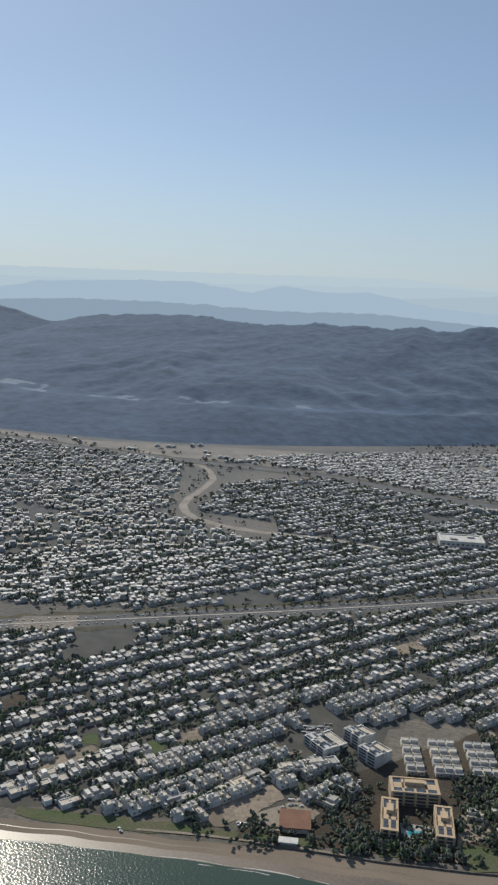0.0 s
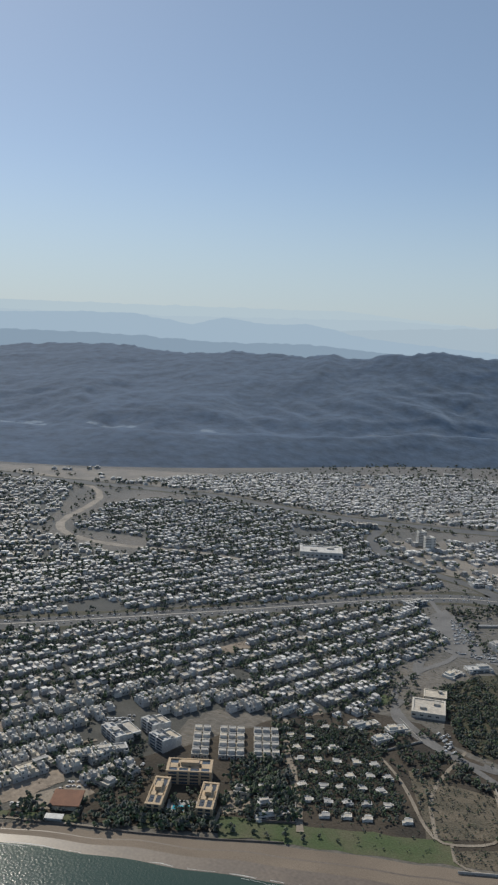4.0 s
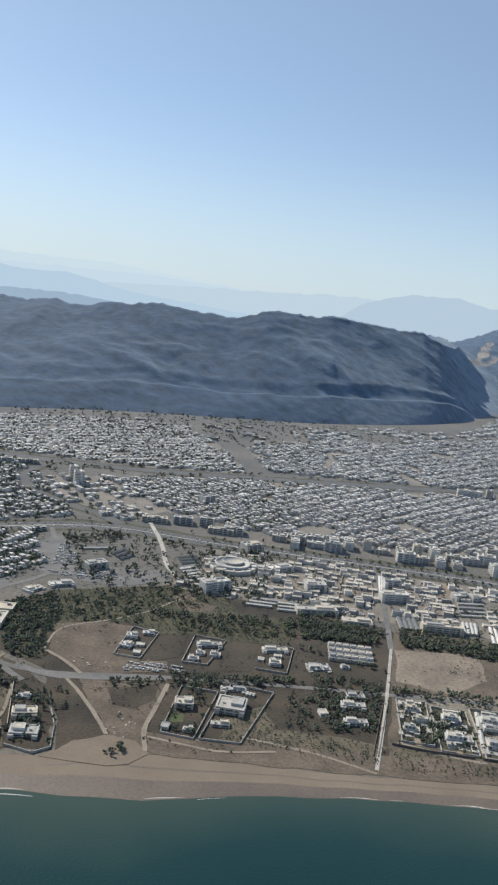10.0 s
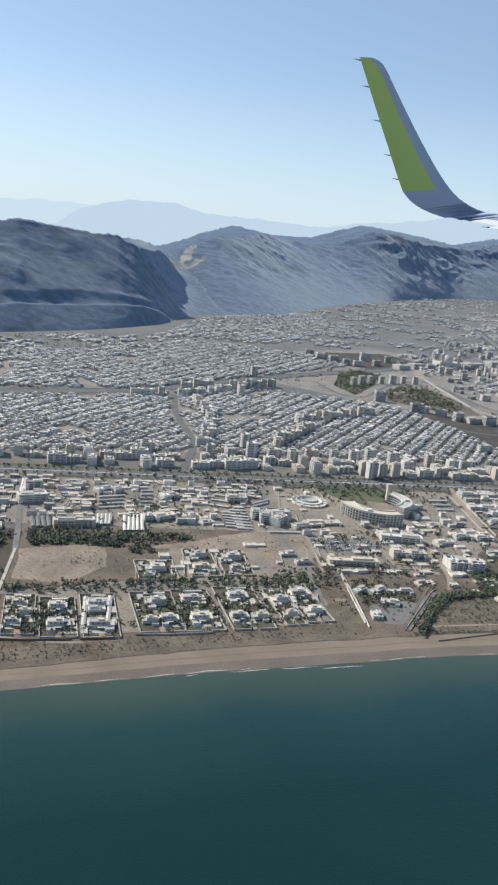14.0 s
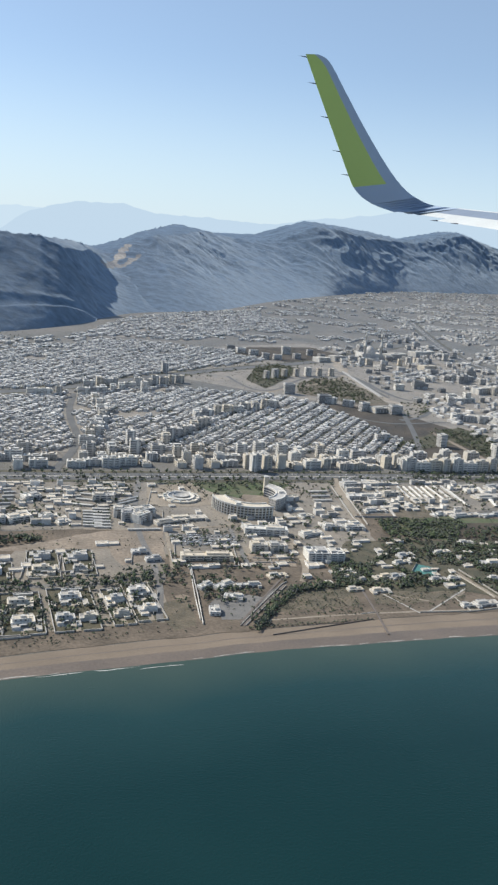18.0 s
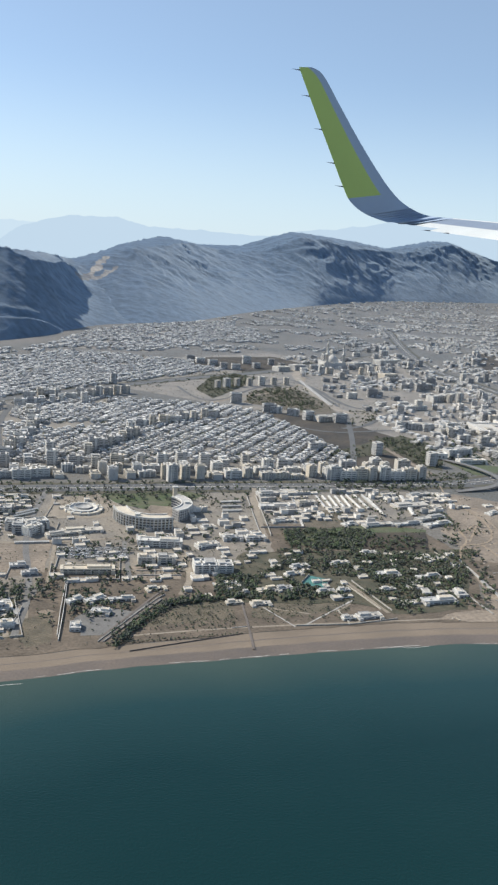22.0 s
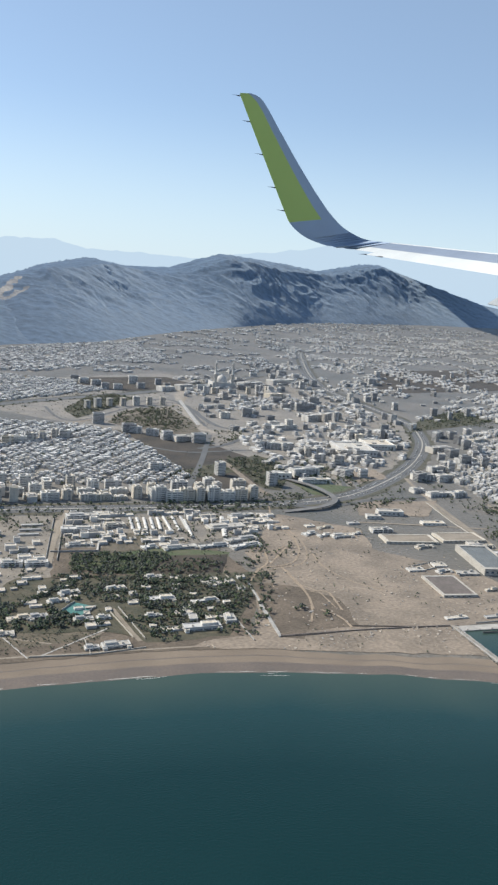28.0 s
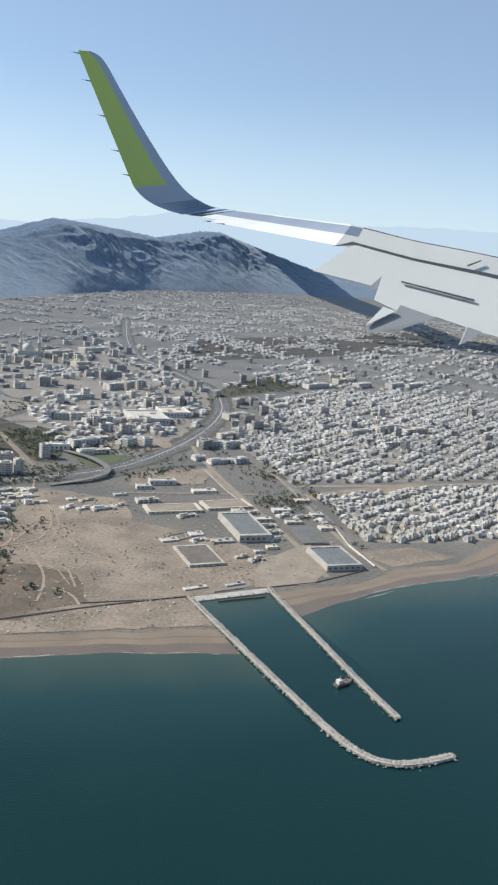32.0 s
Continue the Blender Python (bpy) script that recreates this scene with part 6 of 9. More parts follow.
lot_ground("brush_slope", [(25.1, 152.5), (31.0, 152.7), (43.4, 135.1), (38.7, 130.6), (36.5, 127.7), (31.8, 140.0), (27.0, 147.0)], BRUSH, "brown brush slope beside a villa", "field")
lot_ground("dust_clearing", [(37.9, 203.8), (42.7, 210.6), (45.1, 203.4), (50.8, 202.4), (50.1, 197.5), (42.2, 196.0)], BROWN_SOIL, "bare clearing in a thicket", "field")
lot_ground("brush_lot", [(40.9, 164.2), (40.9, 178.7), (47.3, 181.9), (48.2, 169.3)], BRUSH, "brown vacant lot", "field")
lot_ground("brush_lot", [(56.8, 166.5), (56.4, 180.8), (63.7, 181.3), (63.4, 168.4)], BRUSH, "brown vacant lot", "field")
lot_track([(17.8, 154.3), (25.4, 151.8), (30.8, 153.2), (38.3, 155.5), (47.8, 159.0)], 1.7, ROAD, "asphalt coast road")
lot_track([(29.4, 152.0), (33.6, 147.8), (38.8, 141.1), (43.0, 134.9)], 0.8, PALE_ROAD, "pale dusty track")
lot_track([(48.7, 157.0), (48.8, 148.0), (48.5, 138.4), (50.8, 131.9)], 0.9, PALE_ROAD, "pale dusty track")
lot_track([(49.9, 136.5), (57.0, 136.0), (62.7, 135.5), (72.5, 139.1)], 0.6, PALE_ROAD, "pale dusty track")
lot_track([(20.6, 162.9), (18.8, 175.0), (27.6, 181.9), (35.0, 190.4), (40.8, 203.3)], 0.5, PALE_ROAD, "pale dusty track")
lot_track([(31.4, 155.0), (26.5, 159.4), (20.6, 162.9)], 0.9, PALE_ROAD, "pale dusty track")
lot_track([(-2.1, 175.0), (-3.3, 168.9), (-0.4, 163.5), (5.3, 158.4), (12.7, 154.6), (21.9, 148.3)], 1.5, ROAD, "worn asphalt road past a hall")
lot_track([(-0.2, 148.3), (5.6, 141.7), (13.1, 127.0), (17.3, 126.9), (24.9, 131.5), (20.8, 146.5)], 0.6, PALE_ROAD, "pale dusty track")
lot_track([(16.5, 127.4), (18.1, 121.1), (28.0, 123.8)], 0.5, PALE_ROAD, "pale dusty track")
car_rows([(37.8, 163.3), (46.5, 165.9), (47.2, 161.9), (39.2, 159.0)], 4)
car_rows([(47.2, 165.1), (50.0, 165.9), (51.6, 162.9), (47.8, 161.7)], 4)
car_rows([(7.4, 162.6), (9.1, 165.0), (12.7, 156.1), (10.4, 155.5)], 70)
car_rows([(3.1, 207.9), (20.2, 214.8), (23.0, 210.1), (11.7, 205.9)], 20)
car_rows([(-2.1, 232.6), (5.6, 225.2), (9.2, 213.8), (2.9, 212.9)], 40)
lot_wall([(34.7, 165.8), (40.5, 165.8), (41.0, 180.1), (34.7, 181.3), (34.7, 165.8)], 0.11, 0.4, CONCRETE, "long pale boundary wall")
lot_wall([(49.1, 167.7), (54.5, 168.1), (56.3, 182.0), (49.0, 182.2), (49.1, 167.7)], 0.11, 0.4, CONCRETE, "long pale boundary wall")
lot_wall([(64.6, 170.3), (71.3, 170.3), (71.6, 183.7), (65.2, 183.6)], 0.11, 0.4, CONCRETE, "long pale boundary wall")
lot_wall([(-5.1, 153.8), (-0.4, 150.8), (5.5, 157.9), (-0.5, 165.2)], 0.11, 0.4, CONCRETE, "long pale boundary wall")
lot_wall([(18.6, 120.6), (28.0, 123.8), (25.5, 130.7)], 0.11, 0.4, CONCRETE, "long pale boundary wall")
lot_wall([(26.4, 131.2), (20.9, 146.6)], 0.11, 0.4, CONCRETE, "long pale boundary wall")
lot_building(36.0, 170.9, 2.6, 2.2, 0.7, -6, WHITE, "low pale ruinous house in a walled yard")
lot_building(39.1, 168.2, 1.6, 1.6, 0.6, 7, WHITE, "low pale ruinous house in a walled yard")
lot_building(35.9, 175.8, 2.5, 2, 0.9, 7, WHITE, "low pale ruinous house in a walled yard")
lot_building(39.0, 179.0, 2.8, 1.6, 0.6, 14, WHITE, "low pale ruinous house in a walled yard")
lot_building(38.8, 172.4, 1.8, 1.4, 0.5, 9, WHITE, "low pale ruinous house in a walled yard")
lot_building(53.1, 178.0, 5.5, 1.6, 0.8, 18, WHITE, "white house in a walled yard")
lot_building(51.2, 169.8, 2.3, 1.6, 0.6, 14, WHITE, "white house in a walled yard")
lot_building(55.3, 173.3, 2.3, 1.8, 0.7, 7, WHITE, "white house in a walled yard")
lot_building(52.1, 173.1, 1.9, 1.5, 0.6, 10, WHITE, "white house in a walled yard")
lot_building(67.6, 181.1, 5.8, 1.6, 0.7, 16, WHITE, "white house in a walled yard")
lot_building(68.4, 174.2, 2.5, 2.2, 0.9, 9, WHITE, "white house in a walled yard")
lot_building(65.2, 175.2, 1.3, 1.5, 0.5, 2, WHITE, "white house in a walled yard")
lot_building(68.6, 178.1, 1.7, 1.2, 0.6, 9, WHITE, "white house in a walled yard")
lot_building(61.6, 159.2, 5.1, 1.4, 0.4, 11, WHITE, "low white garage row with a panelled roof")
lot_building(65.2, 158.2, 1.7, 1.2, 0.4, -4, WHITE, "low white garage row with a panelled roof")
lot_building(62.4, 151.7, 5.5, 5, 1.3, -0, CREAM, "broad cream villa with stepped flat roofs")
lot_building(61.5, 144.7, 3.5, 1.4, 0.6, 10, CREAM, "low cream guest wing of a villa")
lot_wall([(58.7, 138.6), (66.0, 139.4), (69.6, 160.6), (60.8, 161.2), (58.7, 138.6)], 0.11, 0.4, CONCRETE, "long pale boundary wall")
lot_building(53.6, 149.6, 3.5, 2.8, 1.2, 12, CREAM, "cream villa with rounded roof terrace")
lot_building(52.1, 140.7, 1.4, 1.8, 0.6, 2, WHITE, "white pool house in a villa garden")
lot_building(56.3, 140.8, 1.9, 1.2, 0.6, 3, WHITE, "white guest house in a villa garden")
lot_wall([(51.7, 138.5), (57.8, 138.2), (58.9, 156.9), (51.5, 156.8), (51.7, 138.5)], 0.11, 0.4, CONCRETE, "long pale boundary wall")
lot_ground("villa_lawn", [(52.2, 143.2), (54.7, 143.9), (54.5, 146.7), (52.1, 146.1)], LAWN, "green villa lawn", "lawn")
lot_building(27.4, 136.4, 4.4, 2.4, 1.1, 20, CREAM, "cream villa with a roof dome")
lot_building(29.7, 130.8, 4.9, 3, 0.8, 14, WHITE, "white villa wing with a glazed court")
lot_building(24.7, 142.3, 2.5, 1.4, 0.5, 6, WHITE, "white garage beside a villa")
lot_wall([(28.1, 126.1), (33.4, 125.2), (35.6, 127.7), (33.7, 134.5), (31.1, 139.7)], 0.11, 0.4, CONCRETE, "long pale boundary wall")
lot_building(-8.3, 159.5, 3.5, 0.8, 0.4, 41, WHITE, "long white shed roof")
lot_building(-6.4, 158.7, 6.5, 1.6, 0.7, 53, WHITE, "white low school block")
lot_building(-1.6, 154.5, 3.9, 2.0, 1.0, 51, WHITE, "white house with columns")
lot_building(-0.1, 159.9, 4.3, 2.0, 0.9, 42, WHITE, "white house with a flat roof")
lot_building(-8.9, 147.1, 2.5, 1.4, 0.5, 38, WHITE, "white clubhouse roof among trees")
lot_building(10.4, 199.8, 6.2, 2.6, 0.8, 35, WHITE, "white square building round a court")
lot_building(5.4, 193.7, 4.9, 2.4, 0.6, 66, WHITE, "white-roofed store beside a road")
long_shed(9.0, 231.7, 1.0, 7.9, -61, 0)
lot_building(13.9, 216.5, 5.9, 3, 1.8, 46, WHITE, "white block beside sheds")
long_shed(19.3, 228.4, 0.9, 6.2, -23, 1)
long_shed(17.5, 230.2, 0.9, 6.3, -22, 1)
long_shed(15.7, 232.0, 0.9, 6.4, -22, 1)
long_shed(37.9, 229.0, 0.8, 8.4, -36, 0)
long_shed(37.5, 226.7, 1.2, 5.5, -42, 0)
long_shed(38.7, 224.6, 1.2, 5.4, -43, 0)
long_shed(39.8, 222.5, 1.2, 5.4, -43, 0)
long_shed(40.9, 220.5, 1.2, 5.3, -43, 0)
long_shed(42.0, 218.4, 1.2, 5.3, -43, 0)
long_shed(35.2, 236.6, 1.0, 6.4, -52, 1)
long_shed(36.2, 234.5, 1.0, 6.4, -52, 1)
long_shed(37.2, 232.3, 1.0, 6.3, -53, 1)
lot_building(47.8, 213.3, 7.7, 3, 3.0, 39, WHITE, "tall office block with a dark blue front")
rotunda(49.3, 234.2, 7.0, 2.2, "round stepped auditorium with pale ribs")
long_shed(60.6, 206.9, 0.9, 6.8, -84, 0)
long_shed(61.2, 209.2, 0.9, 6.9, -84, 0)
long_shed(61.9, 211.6, 0.9, 6.9, -84, 0)
long_shed(68.1, 206.5, 0.9, 5.4, -81, 0)
long_shed(68.0, 208.8, 0.9, 5.4, -81, 0)
long_shed(67.8, 211.1, 0.9, 5.5, -81, 0)
lot_building(62.5, 237.9, 7.8, 3, 1.5, 42, WHITE, "white office beside parked cars")
lot_building(52.1, 254.1, 6.0, 4, 2.2, 39, CREAM, "cream building beside the carriageway")
plant([(3.0, 183.5), (11.1, 193.9), (17.4, 181.4), (18.5, 168.2), (22.3, 160.8), (18.0, 157.2), (13.0, 159.2)], 400)
plant([(40.0, 193.0), (70.9, 201.5), (71.3, 191.4), (55.8, 184.2), (44.3, 184.4)], 210)
plant([(12.3, 194.6), (36.7, 209.7), (45.7, 199.8), (36.3, 184.6), (20.0, 179.8)], 200)
plant([(2.9, 149.8), (11.2, 156.8), (20.5, 148.9), (21.1, 144.2), (14.0, 147.1), (9.0, 142.1)], 120)
plant([(-24.5, 152.9), (-2.5, 160.8), (5.4, 155.4), (0.2, 149.9), (-13.0, 143.4)], 110)
plant([(-11.8, 179.7), (-3.0, 190.7), (1.4, 176.8), (-1.6, 164.6)], 60)
plant([(-4.8, 240.5), (10.4, 251.4), (13.1, 241.3), (-0.2, 232.4)], 80)
plant([(48.5, 161.2), (72.2, 168.2), (72.4, 165.0), (49.5, 155.8)], 110)
plant([(51.7, 140.9), (57.7, 138.7), (58.7, 156.1), (52.6, 156.8)], 30)
plant([(27.5, 127.7), (33.8, 126.9), (35.0, 129.3), (27.1, 146.6), (21.8, 145.5)], 40)
plant([(36.1, 155.2), (47.7, 159.5), (47.2, 156.2), (39.1, 152.3)], 24)
plant([(43.4, 131.3), (46.9, 132.9), (47.5, 130.4), (44.5, 129.0)], 7)
# Offices, sheds and lots between the boulevard and the thicket.
lot_ground("dirt_lot", [(102.6, 222.5), (111.3, 223.9), (113.3, 250.0), (103.4, 248.0)], BARE, "dusty car lot", "field")
car_rows([(103.0, 222.6), (107.0, 223.2), (107.1, 247.1), (103.8, 246.4)], 80)
lot_ground("dirt_lot", [(80.5, 220.2), (90.1, 220.9), (89.6, 242.6), (81.2, 242.0)], BARE, "bare walled lot", "field")
lot_wall([(80.5, 220.2), (90.1, 220.9), (89.6, 242.6), (81.2, 242.0), (80.5, 220.2)], 0.11, 0.5, CONCRETE, "long pale boundary wall")
lot_wall([(101.8, 220.1), (111.6, 221.7), (113.7, 251.8)], 0.11, 0.4, CONCRETE, "long pale boundary wall")
lot_building(95.5, 227.5, 7.9, 3, 2.4, 16, WHITE, "white institute with a raised centre")
lot_building(95.2, 237.0, 4.9, 2, 3.0, 16, WHITE, "white tower of an institute")
lot_building(73.7, 227.0, 5.7, 4, 2, 19, WHITE, "white institute with long flat wings")
lot_building(107.1, 209.4, 10.5, 2.4, 2.0, 8, CREAM, "long office slab with a blue-grey front and cream roof")
lot_building(75.2, 209.0, 10.8, 3, 1.4, 17, CREAM, "long cream-roofed market hall")
lot_building(85.8, 206.6, 7.6, 3, 0.8, 8, CREAM, "low cream market building")
lot_building(114.8, 237.9, 5.2, 2.4, 1.5, 33, WHITE, "white block with a dark court")
lot_building(119.1, 237.9, 3.1, 2, 1.6, 29, WHITE, "white block beside sheds")
lot_building(126.3, 215.5, 2.3, 2.5, 1.8, 8, WHITE, "white office block")
lot_building(130.6, 217.2, 6.4, 3, 1.4, 24, WHITE, "white office block with side wings")
lot_building(133.5, 234.7, 5.0, 3, 1.5, 27, WHITE, "white office beside the carriageway")
lot_building(137.6, 217.4, 3.4, 2, 1.6, 23, WHITE, "white office block")
lot_building(142.1, 214.8, 3.6, 2.4, 0.7, 22, WHITE, "white-roofed court building")
lot_building(153.5, 234.3, 6.1, 3, 1.8, 0, CREAM, "cream hall among trees")
lot_building(157.7, 220.9, 4.5, 3, 2.4, -3, WHITE, "white hotel-like office with window rows")
lot_building(163.2, 220.6, 6.1, 3, 2.4, 21, WHITE, "white hotel-like office with window rows")
lot_building(170.2, 214.8, 9.3, 2, 0.9, 18, CREAM, "cream school block round a court")
lot_building(77.7, 176.0, 5.1, 3, 0.3, 19, WHITE, "broad white roof pad")
lot_building(83.5, 178.3, 1.9, 1.2, 0.5, 15, WHITE, "small white block")
lot_building(124.2, 178.5, 2.3, 0.9, 0.8, -2, WHITE, "white school wing")
lot_building(125.4, 183.3, 5.4, 1.6, 0.9, 9, WHITE, "white school block with a flat roof")
lot_building(85.9, 164.6, 3.8, 1.6, 0.8, 13, CREAM, "cream villa among dark trees")
lot_building(85.5, 160.7, 4.9, 1.8, 0.8, 10, WHITE, "white villa among dark trees")
lot_building(86.1, 154.1, 4.6, 1.5, 0.8, 13, WHITE, "white villa among dark trees")
lot_building(79.8, 155.6, 1.6, 2, 0.8, 21, WHITE, "white villa among dark trees")
lot_building(96.2, 165.3, 3.2, 1.6, 0.8, 10, CREAM, "cream villa with a yard")
lot_building(98.5, 158.5, 1.1, 2.5, 0.8, 4, CREAM, "cream outbuilding")
lot_building(159.5, 193.4, 3.7, 2, 0.9, 7, WHITE, "white villa beside a road")
lot_building(162.3, 188.6, 3.7, 1.6, 1.0, 11, WHITE, "white villa with a walled court")
long_shed(110.1, 159.7, 0.9, 13.9, -2, 0)
long_shed(114.9, 160.1, 0.9, 14.1, -4, 0)
lot_building(112.3, 154.7, 3.3, 1.2, 0.7, 4, WHITE, "white pavilion with pointed roofs")
lot_building(112.5, 160.6, 3.4, 1.6, 1.0, 5, WHITE, "white villa between long wings")
long_shed(96.8, 210.4, 1.1, 7.3, -173, 1)
long_shed(98.1, 210.5, 1.1, 7.3, -174, 1)
long_shed(99.4, 210.7, 1.1, 7.4, -174, 1)
long_shed(100.7, 210.9, 1.1, 7.4, -174, 1)
long_shed(116.6, 223.9, 0.8, 7.3, -73, 0)
long_shed(116.8, 226.9, 0.8, 7.4, -73, 0)
long_shed(116.9, 230.1, 0.8, 7.5, -73, 0)
long_shed(117.1, 233.3, 0.8, 7.6, -73, 0)
long_shed(113.2, 213.7, 0.9, 7.7, -2, 0)
long_shed(114.2, 213.8, 0.9, 7.7, -2, 0)
long_shed(115.3, 214.0, 0.9, 7.7, -2, 0)
long_shed(116.3, 214.1, 0.9, 7.7, -3, 0)
long_shed(120.0, 211.6, 0.9, 11.3, -2, 0)
long_shed(121.2, 211.8, 0.9, 11.3, -3, 0)
long_shed(122.3, 211.9, 0.9, 11.3, -3, 0)
long_shed(123.4, 212.1, 0.9, 11.4, -3, 0)
long_shed(124.6, 212.3, 0.9, 11.4, -3, 0)
long_shed(126.4, 226.4, 0.7, 3.3, -81, 0)
long_shed(126.7, 229.6, 0.7, 3.3, -80, 0)
long_shed(127.0, 232.8, 0.7, 3.4, -80, 0)
long_shed(127.3, 236.1, 0.7, 3.4, -80, 0)
long_shed(127.6, 239.6, 0.7, 3.5, -80, 0)
long_shed(147.5, 228.7, 0.9, 5.6, -106, 0)
long_shed(148.7, 233.3, 0.9, 5.7, -106, 0)
long_shed(149.9, 238.1, 0.9, 5.8, -106, 0)
long_shed(160.5, 233.8, 0.8, 7.3, -52, 0)
long_shed(159.9, 231.2, 0.8, 7.2, -53, 0)
long_shed(149.4, 211.9, 0.7, 4.9, -97, 0)
long_shed(149.5, 214.1, 0.7, 4.9, -97, 0)
long_shed(149.6, 216.2, 0.7, 5.0, -97, 0)
long_shed(149.7, 218.4, 0.7, 5.0, -97, 0)
long_shed(149.8, 220.7, 0.7, 5.1, -97, 0)
long_shed(149.9, 223.0, 0.7, 5.1, -97, 0)
long_shed(92.0, 236.7, 0.8, 18.1, -0, 0)
long_shed(92.6, 236.9, 0.8, 18.1, -1, 0)
long_shed(162.4, 209.0, 0.8, 8.6, -88, 0)
lot_wall([(91.6, 164.5), (90.5, 154.7), (89.4, 143.6)], 0.11, 0.3, DARK_ROOF, "dark-lined drain wall")
lot_wall([(92.4, 164.6), (91.4, 154.8), (90.2, 143.6)], 0.11, 0.3, CONCRETE, "long pale boundary wall")
lot_wall([(92.9, 148.7), (100.1, 148.4), (107.9, 148.9)], 0.11, 0.45, DARK_ROOF, "dark garden wall along the beach")
lot_wall([(109.5, 149.0), (115.9, 149.4)], 0.11, 0.45, DARK_ROOF, "dark garden wall along the beach")
lot_wall([(119.8, 151.0), (125.8, 150.9), (134.9, 152.0)], 0.11, 0.45, CONCRETE, "long pale boundary wall")
lot_wall([(133.4, 194.6), (132.3, 179.6)], 0.11, 0.5, CONCRETE, "long pale boundary wall")
lot_wall([(141.3, 193.8), (140.3, 182.0), (147.8, 182.8)], 0.11, 0.5, CONCRETE, "long pale boundary wall")
lot_wall([(148.4, 194.0), (147.9, 182.8)], 0.11, 0.5, CONCRETE, "long pale boundary wall")
lot_wall([(121.6, 184.8), (121.1, 175.5)], 0.11, 0.4, CONCRETE, "long pale boundary wall")
lot_wall([(157.9, 194.0), (157.0, 186.1)], 0.11, 0.4, CONCRETE, "long pale boundary wall")
lot_wall([(167.2, 195.1), (166.6, 186.4)], 0.11, 0.5, CONCRETE, "long pale boundary wall")
lot_wall([(181.5, 196.8), (181.6, 185.4)], 0.11, 0.5, CONCRETE, "long pale boundary wall")
lot_wall([(170.2, 182.0), (168.8, 167.2), (168.1, 156.9)], 0.11, 0.5, WHITE, "long white boundary wall")
lot_wall([(156.9, 176.1), (155.4, 166.1), (154.4, 159.5)], 0.11, 0.5, CONCRETE, "long pale boundary wall")
lot_wall([(161.2, 170.7), (158.9, 159.9)], 0.11, 0.5, CONCRETE, "long pale boundary wall")
lot_ground("sand_disc", [(163.7, 168.1), (166.1, 169.7), (167.7, 168.5), (165.0, 166.6)], SAND, "round pale sandy clearing", "field")
lot_ground("scrub_lot", [(161.5, 165.2), (167.8, 167.1), (166.9, 154.4), (162.7, 152.5), (160.0, 158.7)], SCRUB, "dark scrubby vacant lot", "field")
lot_ground("brush_lot", [(122.9, 194.4), (131.8, 199.2), (151.0, 207.9), (167.7, 212.6), (165.6, 189.7), (154.7, 185.8), (152.3, 196.6), (132.8, 195.6)], BARE, "dry brown vacant lot", "field")
plant([(71.1, 202.2), (81.7, 203.7), (92.1, 202.1), (90.6, 193.9), (73.0, 190.6)], 420)
plant([(96.2, 200.8), (105.2, 200.1), (105.9, 196.5), (97.1, 195.4)], 110)
plant([(106.3, 200.3), (122.3, 204.3), (118.9, 196.0), (107.9, 196.1)], 150)
plant([(120.2, 195.5), (125.9, 196.9), (126.2, 192.7), (120.3, 192.0)], 40)
plant([(131.1, 205.2), (136.9, 204.4), (136.6, 202.0), (130.8, 202.0)], 30)
plant([(75.8, 173.2), (91.0, 172.5), (90.5, 152.5), (79.7, 149.5)], 150)
plant([(93.3, 173.3), (129.1, 176.9), (159.1, 181.8), (163.0, 176.6), (160.7, 173.5), (93.6, 168.6)], 200)
plant([(94.7, 151.7), (108.5, 151.5), (109.2, 161.0), (95.2, 161.1)], 70)
plant([(119.5, 153.4), (157.2, 157.8), (159.9, 170.6), (120.6, 167.1)], 120)
plant([(146.8, 259.7), (168.2, 254.9), (162.9, 232.4), (144.6, 234.3)], 90)
plant([(126.7, 238.9), (138.8, 241.1), (135.0, 212.2), (123.9, 206.5)], 60)
plant([(68.4, 219.0), (81.4, 219.0), (82.3, 204.6), (71.0, 202.9)], 50)
# Offices, parking and villas round the curved buildings.
lot_building(159.8, 217.9, 5.0, 3, 2.4, -2, WHITE, "tall white office with window rows")
lot_building(162.4, 216.3, 4.9, 2.4, 2.4, 44, WHITE, "tall white office wing")
lot_building(175.2, 217.4, 10.9, 3, 0.8, 8, CREAM, "low cream school round a court")
lot_building(175.4, 189.4, 12.6, 2.6, 1.3, -3, CREAM, "long cream palace front with a domed centre")
lot_building(162.0, 189.3, 7.4, 2.2, 0.8, 2, WHITE, "white house behind a yard wall")
lot_building(171.9, 172.8, 3.7, 1.6, 0.9, 35, WHITE, "white villa with angled roofs")
lot_building(176.2, 173.0, 4.9, 2, 0.8, 32, WHITE, "white villa with angled roofs")
lot_building(181.9, 172.9, 5.8, 1.2, 0.7, 2, WHITE, "long white villa wing")
lot_building(177.2, 167.0, 4.2, 1.8, 0.7, -20, WHITE, "white villa among trees")
lot_building(171.7, 160.2, 2.2, 3, 0.9, -5, WHITE, "white beach hall with a grey roof")
lot_building(194.5, 206.2, 11.5, 3, 1.8, -9, WHITE, "grey-white ministry block with deep wings")
lot_building(189.7, 194.9, 4.2, 3, 1.8, -3, CREAM, "cream ministry wing")
lot_building(194.5, 194.6, 4.5, 3, 1.8, -3, CREAM, "cream ministry wing")
lot_building(203.1, 189.0, 5.5, 5, 2.2, -3, WHITE, "white clinic block with dark bays")
lot_building(207.9, 188.2, 3.6, 4, 2.2, -3, WHITE, "white clinic wing")
